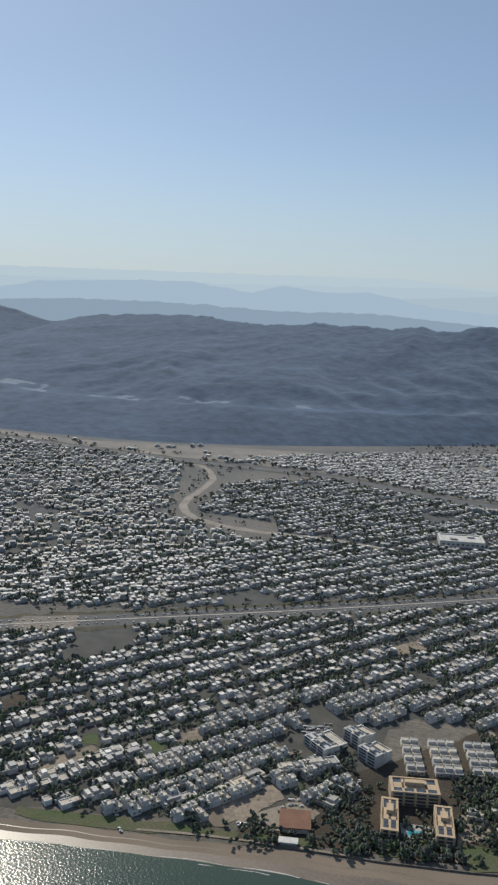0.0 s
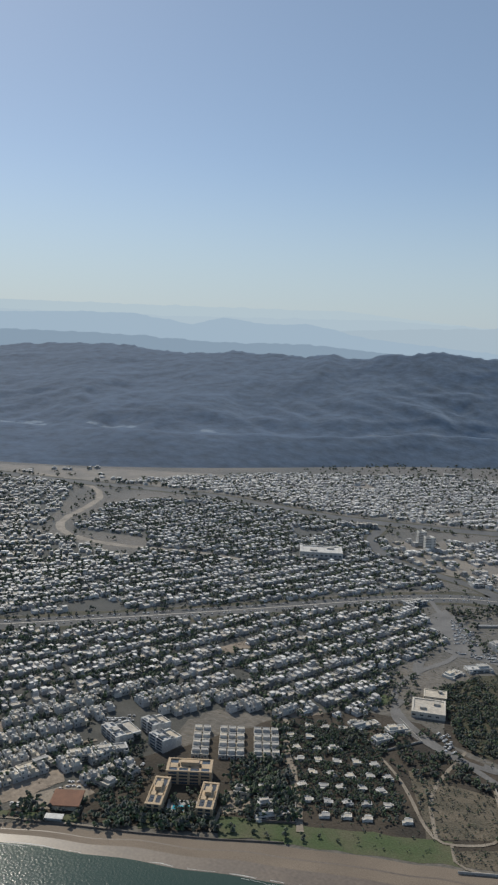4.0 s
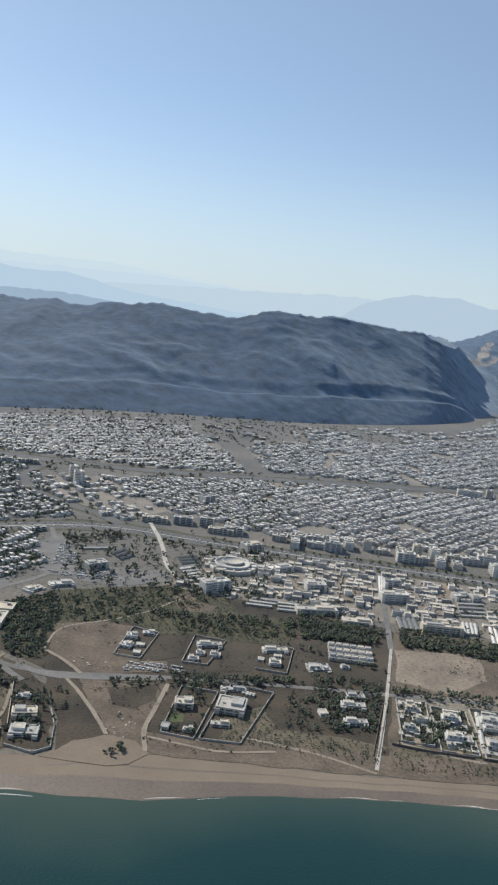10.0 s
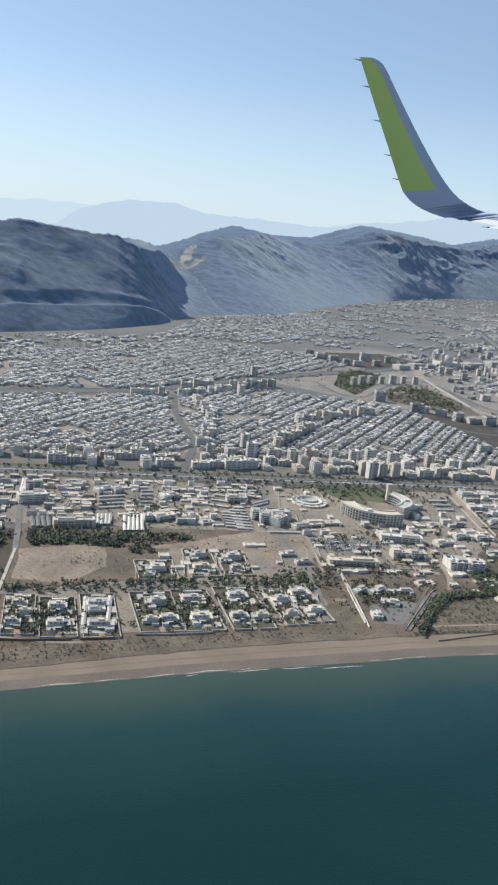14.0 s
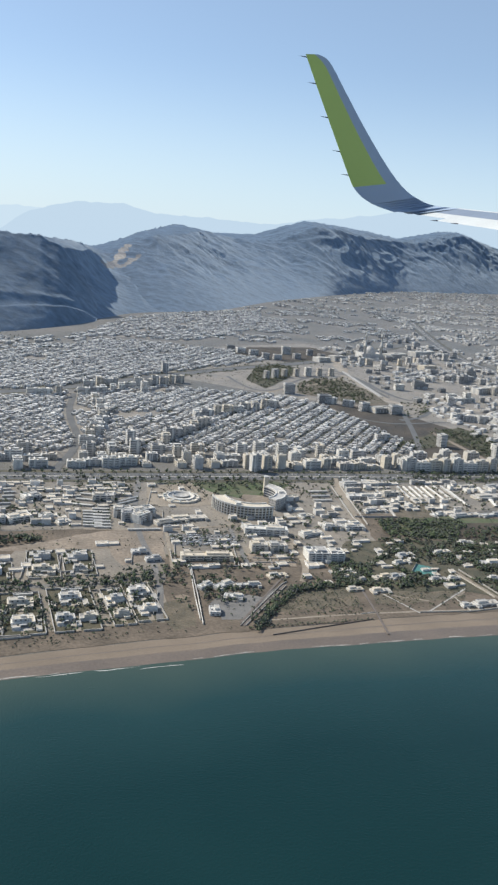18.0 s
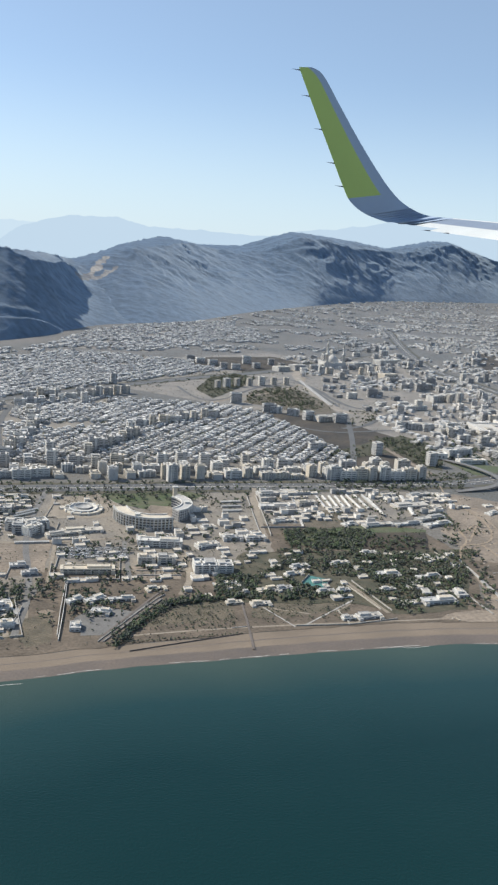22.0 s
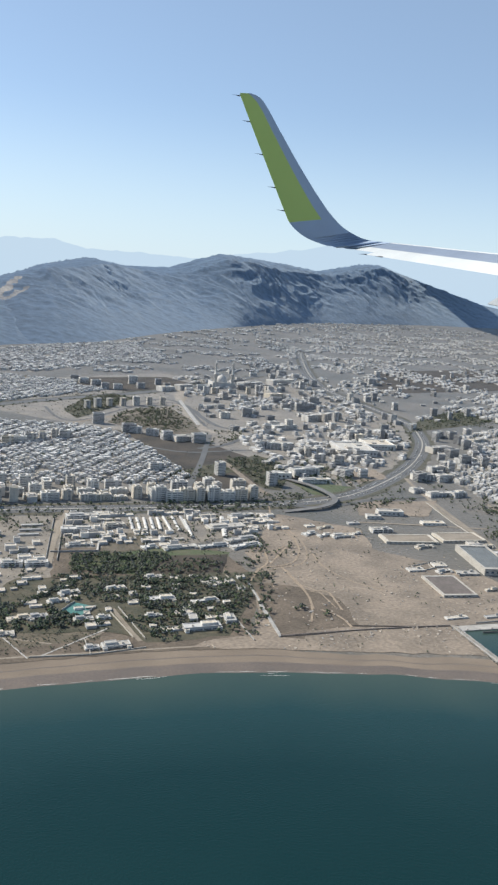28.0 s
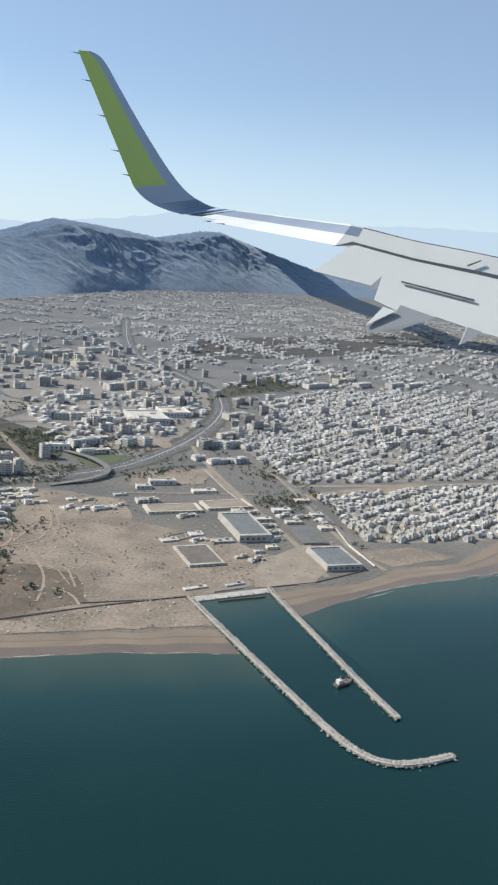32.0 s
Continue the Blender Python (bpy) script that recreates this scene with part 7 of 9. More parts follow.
lot_building(206.6, 204.9, 6.4, 2.4, 1.0, 16, WHITE, "white terrace of offices")
lot_building(190.0, 178.3, 4.8, 1.5, 0.5, 12, CREAM, "low cream house by a drain")
lot_building(214.5, 209.9, 5.4, 2.2, 1.1, -2, WHITE, "white row of town houses")
lot_building(220.6, 209.5, 5.8, 2.4, 1.1, 2, WHITE, "white row of town houses")
lot_building(209.6, 219.7, 4.1, 2, 0.6, 19, WHITE, "white-roofed pavilion")
lot_building(233.2, 236.7, 9.1, 2.6, 1.2, -1, WHITE, "white college block with flat roofs")
lot_building(232.7, 224.0, 7.5, 1.4, 0.7, 6, WHITE, "white college court wing")
lot_building(236.0, 250.2, 9.9, 3, 1.2, 7, WHITE, "white college block by the carriageway")
lot_building(244.4, 240.3, 6.4, 2.2, 1.2, 10, CREAM, "cream block beside rows of sheds")
lot_building(251.6, 220.9, 4.6, 1.8, 0.6, 17, WHITE, "white store by a wall")
lot_building(260.2, 220.0, 9.9, 2, 0.7, 10, WHITE, "white store row")
lot_building(278.4, 237.9, 12.2, 4, 0.9, 10, CREAM, "broad flat-roofed depot")
lot_building(279.5, 225.4, 10.5, 2.4, 0.9, 17, CREAM, "cream depot hall")
lot_building(270.1, 220.6, 9.3, 1.6, 0.7, 11, WHITE, "white depot wing")
lot_building(279.4, 220.0, 9.7, 2, 0.8, 17, WHITE, "white depot wing")
lot_building(286.4, 249.0, 8.8, 2, 1.0, 17, WHITE, "white depot block")
lot_building(215.3, 176.0, 4.9, 1.6, 0.6, 11, CREAM, "cream house among trees")
lot_building(219.5, 176.4, 4.2, 1.6, 0.6, 14, WHITE, "pale house among trees")
lot_building(206.2, 169.6, 3.7, 1.6, 0.5, 5, CREAM, "cream shed among trees")
lot_building(212.0, 168.6, 4.7, 1.8, 0.5, 3, CREAM, "pale house with a broad roof")
lot_building(229.0, 174.0, 4.3, 1.4, 0.6, 5, WHITE, "pale house among trees")
lot_building(233.4, 174.4, 3.0, 1.4, 0.6, 8, WHITE, "pale house among trees")
lot_building(247.8, 183.6, 7.0, 2.4, 0.6, 3, WHITE, "white pavilion roof among trees")
lot_building(244.5, 174.3, 3.8, 1.4, 0.5, 6, WHITE, "pale house among trees")
lot_building(238.1, 190.9, 5.2, 1.4, 0.7, 19, WHITE, "pale house among trees")
lot_building(227.1, 189.6, 5.0, 1.4, 0.6, 19, WHITE, "pale house among trees")
lot_building(248.7, 197.9, 4.4, 1.5, 0.6, 8, WHITE, "pale house among trees")
lot_building(258.0, 181.3, 6.8, 1.2, 0.6, 9, WHITE, "long pale house among trees")
lot_building(224.2, 184.8, 4.9, 1.2, 0.6, 14, WHITE, "pale house among trees")
lot_building(209.4, 174.6, 2.8, 1.2, 0.5, 9, CREAM, "cream house among trees")
lot_building(253.8, 166.7, 8.4, 2.4, 1.0, 4, WHITE, "white palace with round turrets")
lot_building(253.0, 171.6, 1.8, 3, 0.9, -4, WHITE, "white palace wing")
lot_building(261.2, 170.2, 2.4, 4, 0.9, -4, WHITE, "white palace wing")
lot_building(229.3, 159.7, 3.0, 1.6, 0.6, 6, WHITE, "white beach house with a round end")
lot_building(234.2, 160.3, 5.9, 2, 0.7, 6, WHITE, "white beach house with a ribbed roof")
long_shed(151.9, 210.7, 0.8, 4.4, -92, 0)
long_shed(152.0, 213.0, 0.8, 4.5, -92, 0)
long_shed(152.0, 215.3, 0.8, 4.5, -92, 0)
long_shed(152.1, 217.7, 0.8, 4.6, -92, 0)
long_shed(152.2, 220.1, 0.8, 4.6, -92, 0)
long_shed(152.3, 222.6, 0.8, 4.7, -92, 0)
long_shed(152.3, 225.2, 0.8, 4.7, -91, 0)
long_shed(219.4, 233.7, 1.0, 6.0, -86, 0)
long_shed(220.1, 238.0, 1.0, 6.2, -85, 0)
long_shed(220.8, 242.5, 1.0, 6.3, -85, 0)
long_shed(249.9, 242.2, 0.9, 11.8, -184, 0)
long_shed(252.0, 242.2, 0.9, 11.8, -184, 0)
long_shed(254.1, 242.2, 0.9, 11.9, -185, 0)
long_shed(256.2, 242.1, 0.9, 11.9, -185, 0)
long_shed(258.3, 242.1, 0.9, 11.9, -185, 0)
long_shed(260.8, 242.2, 0.9, 14.3, -181, 0)
long_shed(263.5, 242.1, 0.9, 14.3, -182, 0)
long_shed(266.2, 242.1, 0.9, 14.4, -182, 0)
long_shed(266.3, 236.9, 1.0, 17.3, -184, 0)
long_shed(277.6, 238.1, 1.4, 20.3, -192, 0)
rotunda(176.3, 236.1, 5.5, 1.2, "round grey terraced building in a fenced court")
lot_ground("paved_court", [(167.7, 247.1), (180.7, 251.7), (187.4, 238.6), (186.5, 230.8), (180.3, 228.4), (165.6, 228.7)], PALE_ROAD, "pale paved court round a building", "field")
lot_wall([(165.6, 228.7), (169.5, 249.4), (180.7, 251.7), (187.4, 238.6)], 0.11, 0.3, CONCRETE, "long pale boundary wall")
lot_ground("car_park", [(168.9, 206.4), (185.5, 205.7), (185.0, 197.8), (168.2, 198.2)], ROAD, "grey car park", "car park")
car_rows([(168.8, 205.6), (185.5, 204.9), (185.0, 197.8), (168.2, 198.2)], 4)
lot_ground("building_site", [(186.2, 192.1), (197.8, 192.2), (196.6, 183.8), (185.7, 183.8)], BARE, "half-built foundations on pale soil", "field")
lot_wall([(186.6, 186.4), (197.0, 185.8)], 0.11, 0.3, CONCRETE, "long pale boundary wall")
lot_wall([(186.7, 189.2), (197.3, 188.6)], 0.11, 0.3, CONCRETE, "long pale boundary wall")
lot_wall([(186.8, 192.1), (197.5, 191.5)], 0.11, 0.3, CONCRETE, "long pale boundary wall")
lot_wall([(191.6, 192.6), (190.5, 184.1)], 0.11, 0.3, CONCRETE, "long pale boundary wall")
lot_wall([(146.0, 228.1), (157.9, 228.9), (168.6, 229.1)], 0.11, 0.3, CONCRETE, "long pale boundary wall")
lot_wall([(166.9, 185.6), (182.3, 184.0), (183.6, 197.8)], 0.11, 0.4, CONCRETE, "long pale boundary wall")
lot_wall([(167.2, 185.6), (168.8, 198.6)], 0.11, 0.4, CONCRETE, "long pale boundary wall")
lot_wall([(170.6, 183.4), (169.5, 167.8), (168.3, 155.0)], 0.11, 0.5, WHITE, "long white boundary wall")
lot_wall([(168.1, 214.8), (169.2, 223.8)], 0.11, 0.4, CONCRETE, "long pale boundary wall")
lot_track([(166.2, 183.0), (167.4, 196.8), (168.1, 208.4)], 0.9, PALE_ROAD, "pale street beside walls")
lot_track([(185.6, 209.9), (185.1, 195.9), (184.6, 183.5)], 1.2, ROAD, "grey street beside a car park")
lot_track([(200.0, 203.0), (199.5, 191.4), (198.8, 182.6), (195.2, 174.7)], 1.6, PALE_ROAD, "pale street down to a drain")
lot_track([(147.0, 210.1), (167.9, 209.3), (185.6, 212.0), (190.4, 214.1)], 1.1, PALE_ROAD, "pale street past offices")
lot_wall([(175.8, 153.9), (182.1, 162.7), (189.8, 173.3), (191.6, 175.0)], 0.11, 0.3, CONCRETE, "long pale boundary wall")
lot_wall([(176.9, 153.8), (183.3, 162.6), (190.7, 172.6)], 0.11, 0.3, CONCRETE, "long pale boundary wall")
lot_track([(176.4, 153.8), (182.7, 162.7), (190.4, 173.2)], 0.7, DARK_ROOF, "dark drain channel")
plant([(178.6, 153.1), (180.3, 153.5), (187.0, 163.7), (194.2, 169.9), (202.2, 171.2), (202.6, 173.0), (194.8, 172.9), (189.1, 169.1), (183.0, 160.8)], 170)
lot_ground("gravel_yard", [(172.7, 160.9), (178.2, 164.4), (183.9, 167.2), (188.3, 172.2), (183.6, 165.3), (177.7, 156.6), (172.6, 156.6)], ROAD, "grey gravel yard", "field")
lot_track([(242.2, 246.9), (236.9, 218.7)], 0.5, WHITE, "white wall-side path")
lot_wall([(241.8, 248.1), (237.3, 218.7)], 0.11, 0.5, CONCRETE, "long pale boundary wall")
lot_wall([(224.6, 219.0), (237.3, 218.7)], 0.11, 0.5, CONCRETE, "long pale boundary wall")
lot_wall([(227.5, 249.3), (223.0, 212.5)], 0.11, 0.5, CONCRETE, "long pale boundary wall")
lot_wall([(230.5, 249.3), (225.9, 212.4)], 0.11, 0.5, CONCRETE, "long pale boundary wall")
lot_track([(229.2, 251.8), (226.3, 230.1), (223.5, 208.5)], 1.6, PALE_ROAD, "pale street between walls")
lot_ground("walled_field", [(240.7, 234.2), (254.6, 234.0), (250.3, 218.3), (238.0, 218.7)], SCRUB, "dark overgrown walled field", "field")
lot_wall([(251.3, 225.4), (250.3, 217.3)], 0.11, 0.5, CONCRETE, "long pale boundary wall")
plant([(229.8, 216.0), (242.9, 217.1), (256.5, 214.2), (248.3, 200.9), (237.5, 202.3), (228.5, 203.9)], 520)
plant([(255.5, 211.9), (269.6, 206.7), (266.3, 200.2), (250.0, 200.9)], 80)
lot_ground("olive_field", [(255.6, 214.3), (273.1, 213.7), (266.7, 199.3), (248.0, 200.1)], BRUSH, "dry olive-brown field", "field")
lot_ground("brush_lot", [(218.0, 200.2), (224.9, 199.9), (225.9, 195.8), (217.2, 186.8), (214.4, 186.9)], BRUSH, "brown vacant lot among trees", "field")
plant([(205.2, 183.9), (213.9, 185.2), (214.3, 176.6), (222.9, 169.7), (202.0, 170.6)], 220)
plant([(222.9, 195.9), (265.3, 198.1), (270.8, 183.7), (264.9, 173.3), (246.0, 171.2), (241.8, 181.7), (222.9, 186.4)], 620)
plant([(236.2, 175.2), (251.6, 170.8), (246.4, 160.4), (241.7, 162.2)], 70)
plant([(221.8, 182.9), (225.7, 177.5), (234.2, 170.4), (217.9, 170.6)], 170)
plant([(170.4, 179.5), (185.0, 175.4), (182.3, 164.0), (170.7, 165.0)], 80)
plant([(158.1, 185.1), (168.2, 186.2), (167.7, 174.2), (148.8, 175.6)], 90)
plant([(224.7, 202.0), (248.0, 200.1), (246.6, 196.8), (223.2, 197.1)], 70)
lot_ground("garden_ground", [(215.0, 200.3), (279.7, 199.6), (258.7, 162.4), (241.1, 160.8), (234.3, 167.3), (217.2, 168.5), (202.0, 170.6), (204.8, 182.2)], GARDEN, "dark planted ground between villas", "field")
lot_track([(236.1, 179.3), (237.7, 170.2), (239.5, 161.8)], 1.0, PALE_ROAD, "pale lane between walls")
lot_wall([(237.4, 179.9), (240.7, 162.9)], 0.11, 0.4, CONCRETE, "long pale boundary wall")
lot_wall([(235.0, 178.6), (238.3, 163.7)], 0.11, 0.4, CONCRETE, "long pale boundary wall")
lot_wall([(216.8, 157.4), (228.8, 157.0), (240.2, 158.8)], 0.11, 0.3, CONCRETE, "long pale boundary wall")
lot_wall([(228.2, 163.8), (228.8, 157.0)], 0.11, 0.4, CONCRETE, "long pale boundary wall")
lot_track([(219.3, 157.8), (233.6, 168.9)], 0.45, CONCRETE, "pale path across a field")
lot_track([(212.1, 166.8), (216.6, 156.9)], 0.35, CONCRETE, "pale path across a field")
lot_wall([(203.2, 157.5), (206.4, 158.0)], 0.11, 0.2, CONCRETE, "long pale boundary wall")
lot_wall([(181.5, 149.6), (193.1, 152.3), (204.3, 154.8)], 0.11, 0.2, DARK_ROOF, "low dark field wall")
# Depots and tracks on the sand flat.
lot_ground("beach_flat", [(250, 157.5), (283, 151.5), (312, 145.5), (312, 160), (270, 163), (252, 160)], BARE, "bare sandy flat behind the beach", "field")
lot_building(303.0, 230.2, 5.0, 1.8, 0.6, 23, WHITE, "low white depot on sand")
lot_building(307.2, 228.1, 4.7, 1.4, 0.6, 10, WHITE, "low white depot on sand")
lot_building(312.6, 227.1, 7.0, 2.2, 0.8, 6, WHITE, "white-roofed depot on sand")
lot_building(310.4, 236.0, 5.5, 1.2, 0.5, 9, CREAM, "low cream depot on sand")
lot_building(318.6, 229.3, 2.6, 1.2, 0.5, 9, WHITE, "low white depot on sand")
lot_track([(273.1, 193.2), (278.5, 203.5), (284.6, 202.9), (290.8, 207.0), (295.9, 219.0), (296.7, 229.8), (295.4, 244.8), (300.1, 261.2)], 0.6, TRACK, "faint pale tyre track")
lot_track([(284.6, 202.9), (284.7, 192.2), (285.0, 182.3), (282.5, 173.5), (279.7, 167.1)], 0.6, TRACK, "faint pale tyre track")
lot_track([(286.2, 184.8), (291.1, 185.5), (290.3, 178.0), (289.7, 172.7)], 0.6, TRACK, "faint pale tyre track")
lot_track([(286.3, 214.6), (293.1, 221.8), (296.4, 219.0)], 0.6, TRACK, "faint pale tyre track")
lot_track([(292.0, 219.3), (282.3, 205.4)], 0.6, TRACK, "faint pale tyre track")
lot_track([(284.7, 173.3), (287.9, 169.5), (288.0, 162.9)], 0.6, TRACK, "faint pale tyre track")
lot_track([(292.2, 241.8), (293.5, 235.8), (301.1, 235.3)], 0.6, TRACK, "faint pale tyre track")
lot_track([(283.8, 214.8), (282.0, 205.4), (277.3, 201.3)], 0.6, TRACK, "faint pale tyre track")
lot_ground("grey_flat_ground", [(273.5, 192.4), (283.2, 189.1), (283.8, 180.5), (278.5, 165.6), (275.1, 158.9), (269.7, 160.5)], BROWN_SOIL, "greyish levelled flat with sparse growth", "field")
plant([(270.1, 204.2), (275.5, 197.2), (280.0, 192.6), (284.6, 214.8), (294.9, 221.7), (292.1, 211.7), (285.0, 207.5), (286.4, 227.7)], 60)
lot_wall([(270.6, 177.6), (269.8, 160.2)], 0.4, 0.4, CONCRETE, "pale concrete wall on sand")
lot_wall([(269.8, 160.2), (278.0, 160.4), (293.1, 161.7)], 0.11, 0.25, DARK_ROOF, "low dark wall along the sand")
lot_wall([(262.2, 175.7), (263.6, 159.2)], 0.11, 0.4, CONCRETE, "long pale boundary wall")
lot_wall([(267.7, 197.9), (269.2, 185.8)], 0.11, 0.3, CONCRETE, "long pale boundary wall")
# Hotel front and car parks of the coast quarter.
lot_ground("beach_lot", [(-54.6, 107.1), (-50.2, 118.0), (-48.0, 114.6), (-51.3, 105.4)], BARE, "bare brown lot behind the beach", "field")
lot_ground("beach_car_park", [(-51.4, 106.4), (-47.3, 113.1), (-43.3, 115.3), (-41.1, 112.1), (-44.6, 106.7), (-48.7, 104.8)], PALE_ROAD, "dusty beach car park", "car park")
car_rows([(-51.9, 104.0), (-50.7, 107.1), (-49.2, 107.3), (-49.8, 104.1)], 30)
car_rows([(-48.3, 113.3), (-45.0, 116.7), (-43.3, 114.6), (-46.6, 112.0)], 25)
car_rows([(-54.7, 137.0), (-49.8, 141.7), (-48.5, 139.0), (-53.0, 134.7)], 25)
car_rows([(-65.7, 93.6), (-65.2, 93.9), (-69.9, 99.2), (-70.3, 98.9)], 80)
lot_ground("sandy_patch", [(-57.6, 103.7), (-55.2, 107.2), (-52.6, 103.6), (-56.2, 101.6)], SAND, "sandy patch behind the strand", "field")
lot_ground("beach_lawn", [(-48.3, 104.3), (-40.4, 107.6), (-38.8, 105.9), (-47.1, 102.3)], LAWN, "green lawn beside the beach", "lawn")
lot_ground("hotel_lawn", [(-30.6, 110.6), (-22.9, 114.7), (-22.0, 112.9), (-29.7, 108.7)], LAWN, "green hotel lawn", "lawn")
lot_ground("promenade_lawn", [(-17.8, 114.6), (-9.4, 118.6), (-7.4, 116.6), (-16.7, 112.1)], LAWN, "green lawn beside the beach", "lawn")
lot_ground("play_ground", [(-23.4, 156.2), (-22.3, 159.6), (-17.1, 162.6), (-15.5, 159.7), (-20.0, 155.5)], BARE, "bare tan sports ground", "field")
lot_ground("sports_lawn", [(-10.7, 168.0), (-8.0, 175.5), (-4.0, 174.8), (-6.3, 167.7)], LAWN, "dull green sports lawn", "lawn")
lot_ground("hotel_yard", [(-21.4, 124.4), (-18.0, 126.9), (-14.5, 122.0), (-19.0, 118.2)], PALE_ROAD, "dusty hotel yard", "field")
lot_track([(-22.2, 155.0), (-18.5, 148.2), (-14.9, 140.0), (-11.1, 131.1), (-8.4, 125.4), (-6.0, 119.4)], 1.2, PALE_ROAD, "pale lane beside the bungalows")
lot_track([(-15.4, 138.7), (-13.7, 137.1), (-13.0, 139.6), (-14.6, 140.4)], 1.6, PALE_ROAD, "pale turning place")
lot_track([(-64.2, 96.1), (-55.0, 99.9), (-47.2, 102.5), (-37.7, 105.5), (-29.8, 107.4)], 0.5, PALE_ROAD, "beach path")
lot_track([(-55.7, 121.3), (-54.5, 125.3), (-50.8, 129.3)], 0.8, PALE_ROAD, "pale dusty track")
lot_track([(-20.9, 123.7), (-19.2, 116.1), (-19.0, 113.0)], 0.6, PALE_ROAD, "pale dusty track")
lot_wall([(-46.9, 102.1), (-38.4, 104.8), (-29.0, 107.5)], 0.11, 0.25, DARK_ROOF, "dark sea wall along the lawn")
lot_wall([(-29.0, 107.5), (-16.8, 111.8), (-7.3, 115.6)], 0.11, 0.25, DARK_ROOF, "dark sea wall along the lawn")
lot_wall([(-13.6, 118.8), (-7.4, 121.3)], 0.11, 0.4, DARK_ROOF, "dark garden wall")
lot_wall([(-7.4, 121.3), (-11.1, 131.1)], 0.11, 0.4, CONCRETE, "long pale boundary wall")
lot_building(-62.2, 105.4, 5.9, 1.6, 0.9, 59, WHITE, "long white row of beach houses")
lot_building(-57.5, 109.7, 6.2, 1.8, 1.0, 70, WHITE, "white row of beach houses")
lot_building(-55.2, 115.9, 6.5, 1.8, 1.0, 65, CREAM, "cream row of beach houses")
lot_building(-49.7, 122.1, 4.6, 2.2, 1.4, 41, CREAM, "cream apartment house with roof terraces")
lot_building(-45.8, 126.2, 6.2, 2.2, 1.4, 44, WHITE, "white apartment house with roof terraces")
lot_building(-40.9, 117.1, 3.3, 2.4, 1.0, -11, CREAM, "cream house beside a restaurant")
lot_building(-39.4, 122.2, 3.5, 2.4, 1.0, -15, CREAM, "cream house beside a restaurant")
lot_building(-18.8, 125.3, 2.6, 2.0, 0.9, 15, CREAM, "cream pump house in a yard")
lot_building(-15.2, 128.3, 4.1, 1.2, 0.7, 38, WHITE, "white row of chalets")
lot_building(-13.5, 124.3, 3.7, 1.2, 0.7, 38, WHITE, "white row of chalets")
lot_building(-11.6, 121.3, 5.8, 1.2, 0.7, 35, WHITE, "white row of chalets")
lot_building(-79.6, 110.9, 4.0, 2.2, 1.1, 52, WHITE, "white villa with a broad roof")
lot_building(-72.7, 111.5, 3.5, 2.4, 1.2, 52, CREAM, "cream villa with a broad roof")
lot_building(-70.1, 116.1, 4.9, 2.0, 1.0, 58, WHITE, "white villa with a broad roof")
plant([(-32.7, 113.3), (-19.4, 119.3), (-18.3, 116.2), (-31.0, 109.9)], 90)
plant([(-25.0, 134.3), (-19.0, 136.7), (-13.2, 130.8), (-21.7, 126.1)], 90)
plant([(-48.2, 131.3), (-42.5, 134.5), (-39.2, 127.4), (-45.0, 125.1)], 45)
plant([(-18.1, 127.2), (-10.0, 131.7), (-7.6, 122.1), (-14.6, 117.8)], 60)
plant([(-64.7, 121.8), (-50.5, 128.8), (-52.6, 121.9), (-61.3, 117.0)], 40)
plant([(-79.3, 107.9), (-60.8, 116.2), (-60.9, 108.0), (-70.4, 97.9)], 90)
plant([(-50.4, 108.2), (-49.0, 109.0), (-46.8, 105.5), (-48.1, 104.7)], 14)
plant([(-57.3, 100.8), (-56.2, 101.5), (-54.8, 98.9), (-55.8, 98.3)], 8)
plant([(-81.9, 127.2), (-69.3, 134.5), (-65.5, 128.7), (-78.3, 122.6)], 40)
plant([(-26.6, 174.8), (-5.3, 190.7), (-3.0, 176.0), (-22.1, 163.4)], 60)
plant([(23.5, 128), (34, 131), (32.5, 148), (22, 146)], 55)
plant([(-40, 112), (-33, 114), (-35, 126), (-42, 122)], 60)
plant([(-31.3, 117.0), (-23.7, 125.9), (-21.0, 118.4), (-28.7, 113.3)], 30)
# Roads, yards and blocks between the harbour and the valley.
lot_track([(362.7, 263.6), (359.7, 240.0), (359.3, 227.2), (357.3, 200.9), (353.3, 176.8), (352.8, 166.7)], 1.3, PALE_ROAD, "pale service road past warehouses")
lot_track([(385.2, 246.5), (380.8, 221.4), (375.8, 198.2), (367.3, 165.9)], 1.6, ROAD, "asphalt road down to the strand")
lot_wall([(374.2, 195.3), (369.8, 181.4), (367.6, 165.9)], 0.11, 0.5, WHITE, "long white boundary wall")
lot_wall([(361.6, 263.7), (358.4, 239.5), (357.7, 225.5)], 0.11, 0.4, CONCRETE, "long pale boundary wall")
lot_track([(289.7, 479.3), (311.5, 497.6), (318.4, 464.6), (317.0, 421.1), (322.0, 398.7), (337.8, 404.4)], 3.0, HIGHWAY, "broad curving asphalt road")
lot_track([(296.4, 352.4), (310.0, 358.6), (329.4, 383.7), (345.5, 400.4)], 2.6, HIGHWAY, "broad asphalt road")
lot_track([(374.2, 402.5), (351.8, 330.4), (339.4, 287.2)], 1.8, HIGHWAY, "straight asphalt road past a mall")
lot_track([(322.3, 242.1), (348.4, 236.7), (367.4, 231.9)], 1.2, PALE_ROAD, "pale track behind yards")
lot_track([(298.7, 266.6), (314.0, 258.2), (326.2, 260.7), (346.3, 270.3), (365.4, 271.3)], 1.8, HIGHWAY, "curving slip road")
lot_track([(301.3, 330.7), (302.5, 306.5), (303.1, 283.6), (304.7, 275.7)], 2.4, BARE, "pale wadi track")
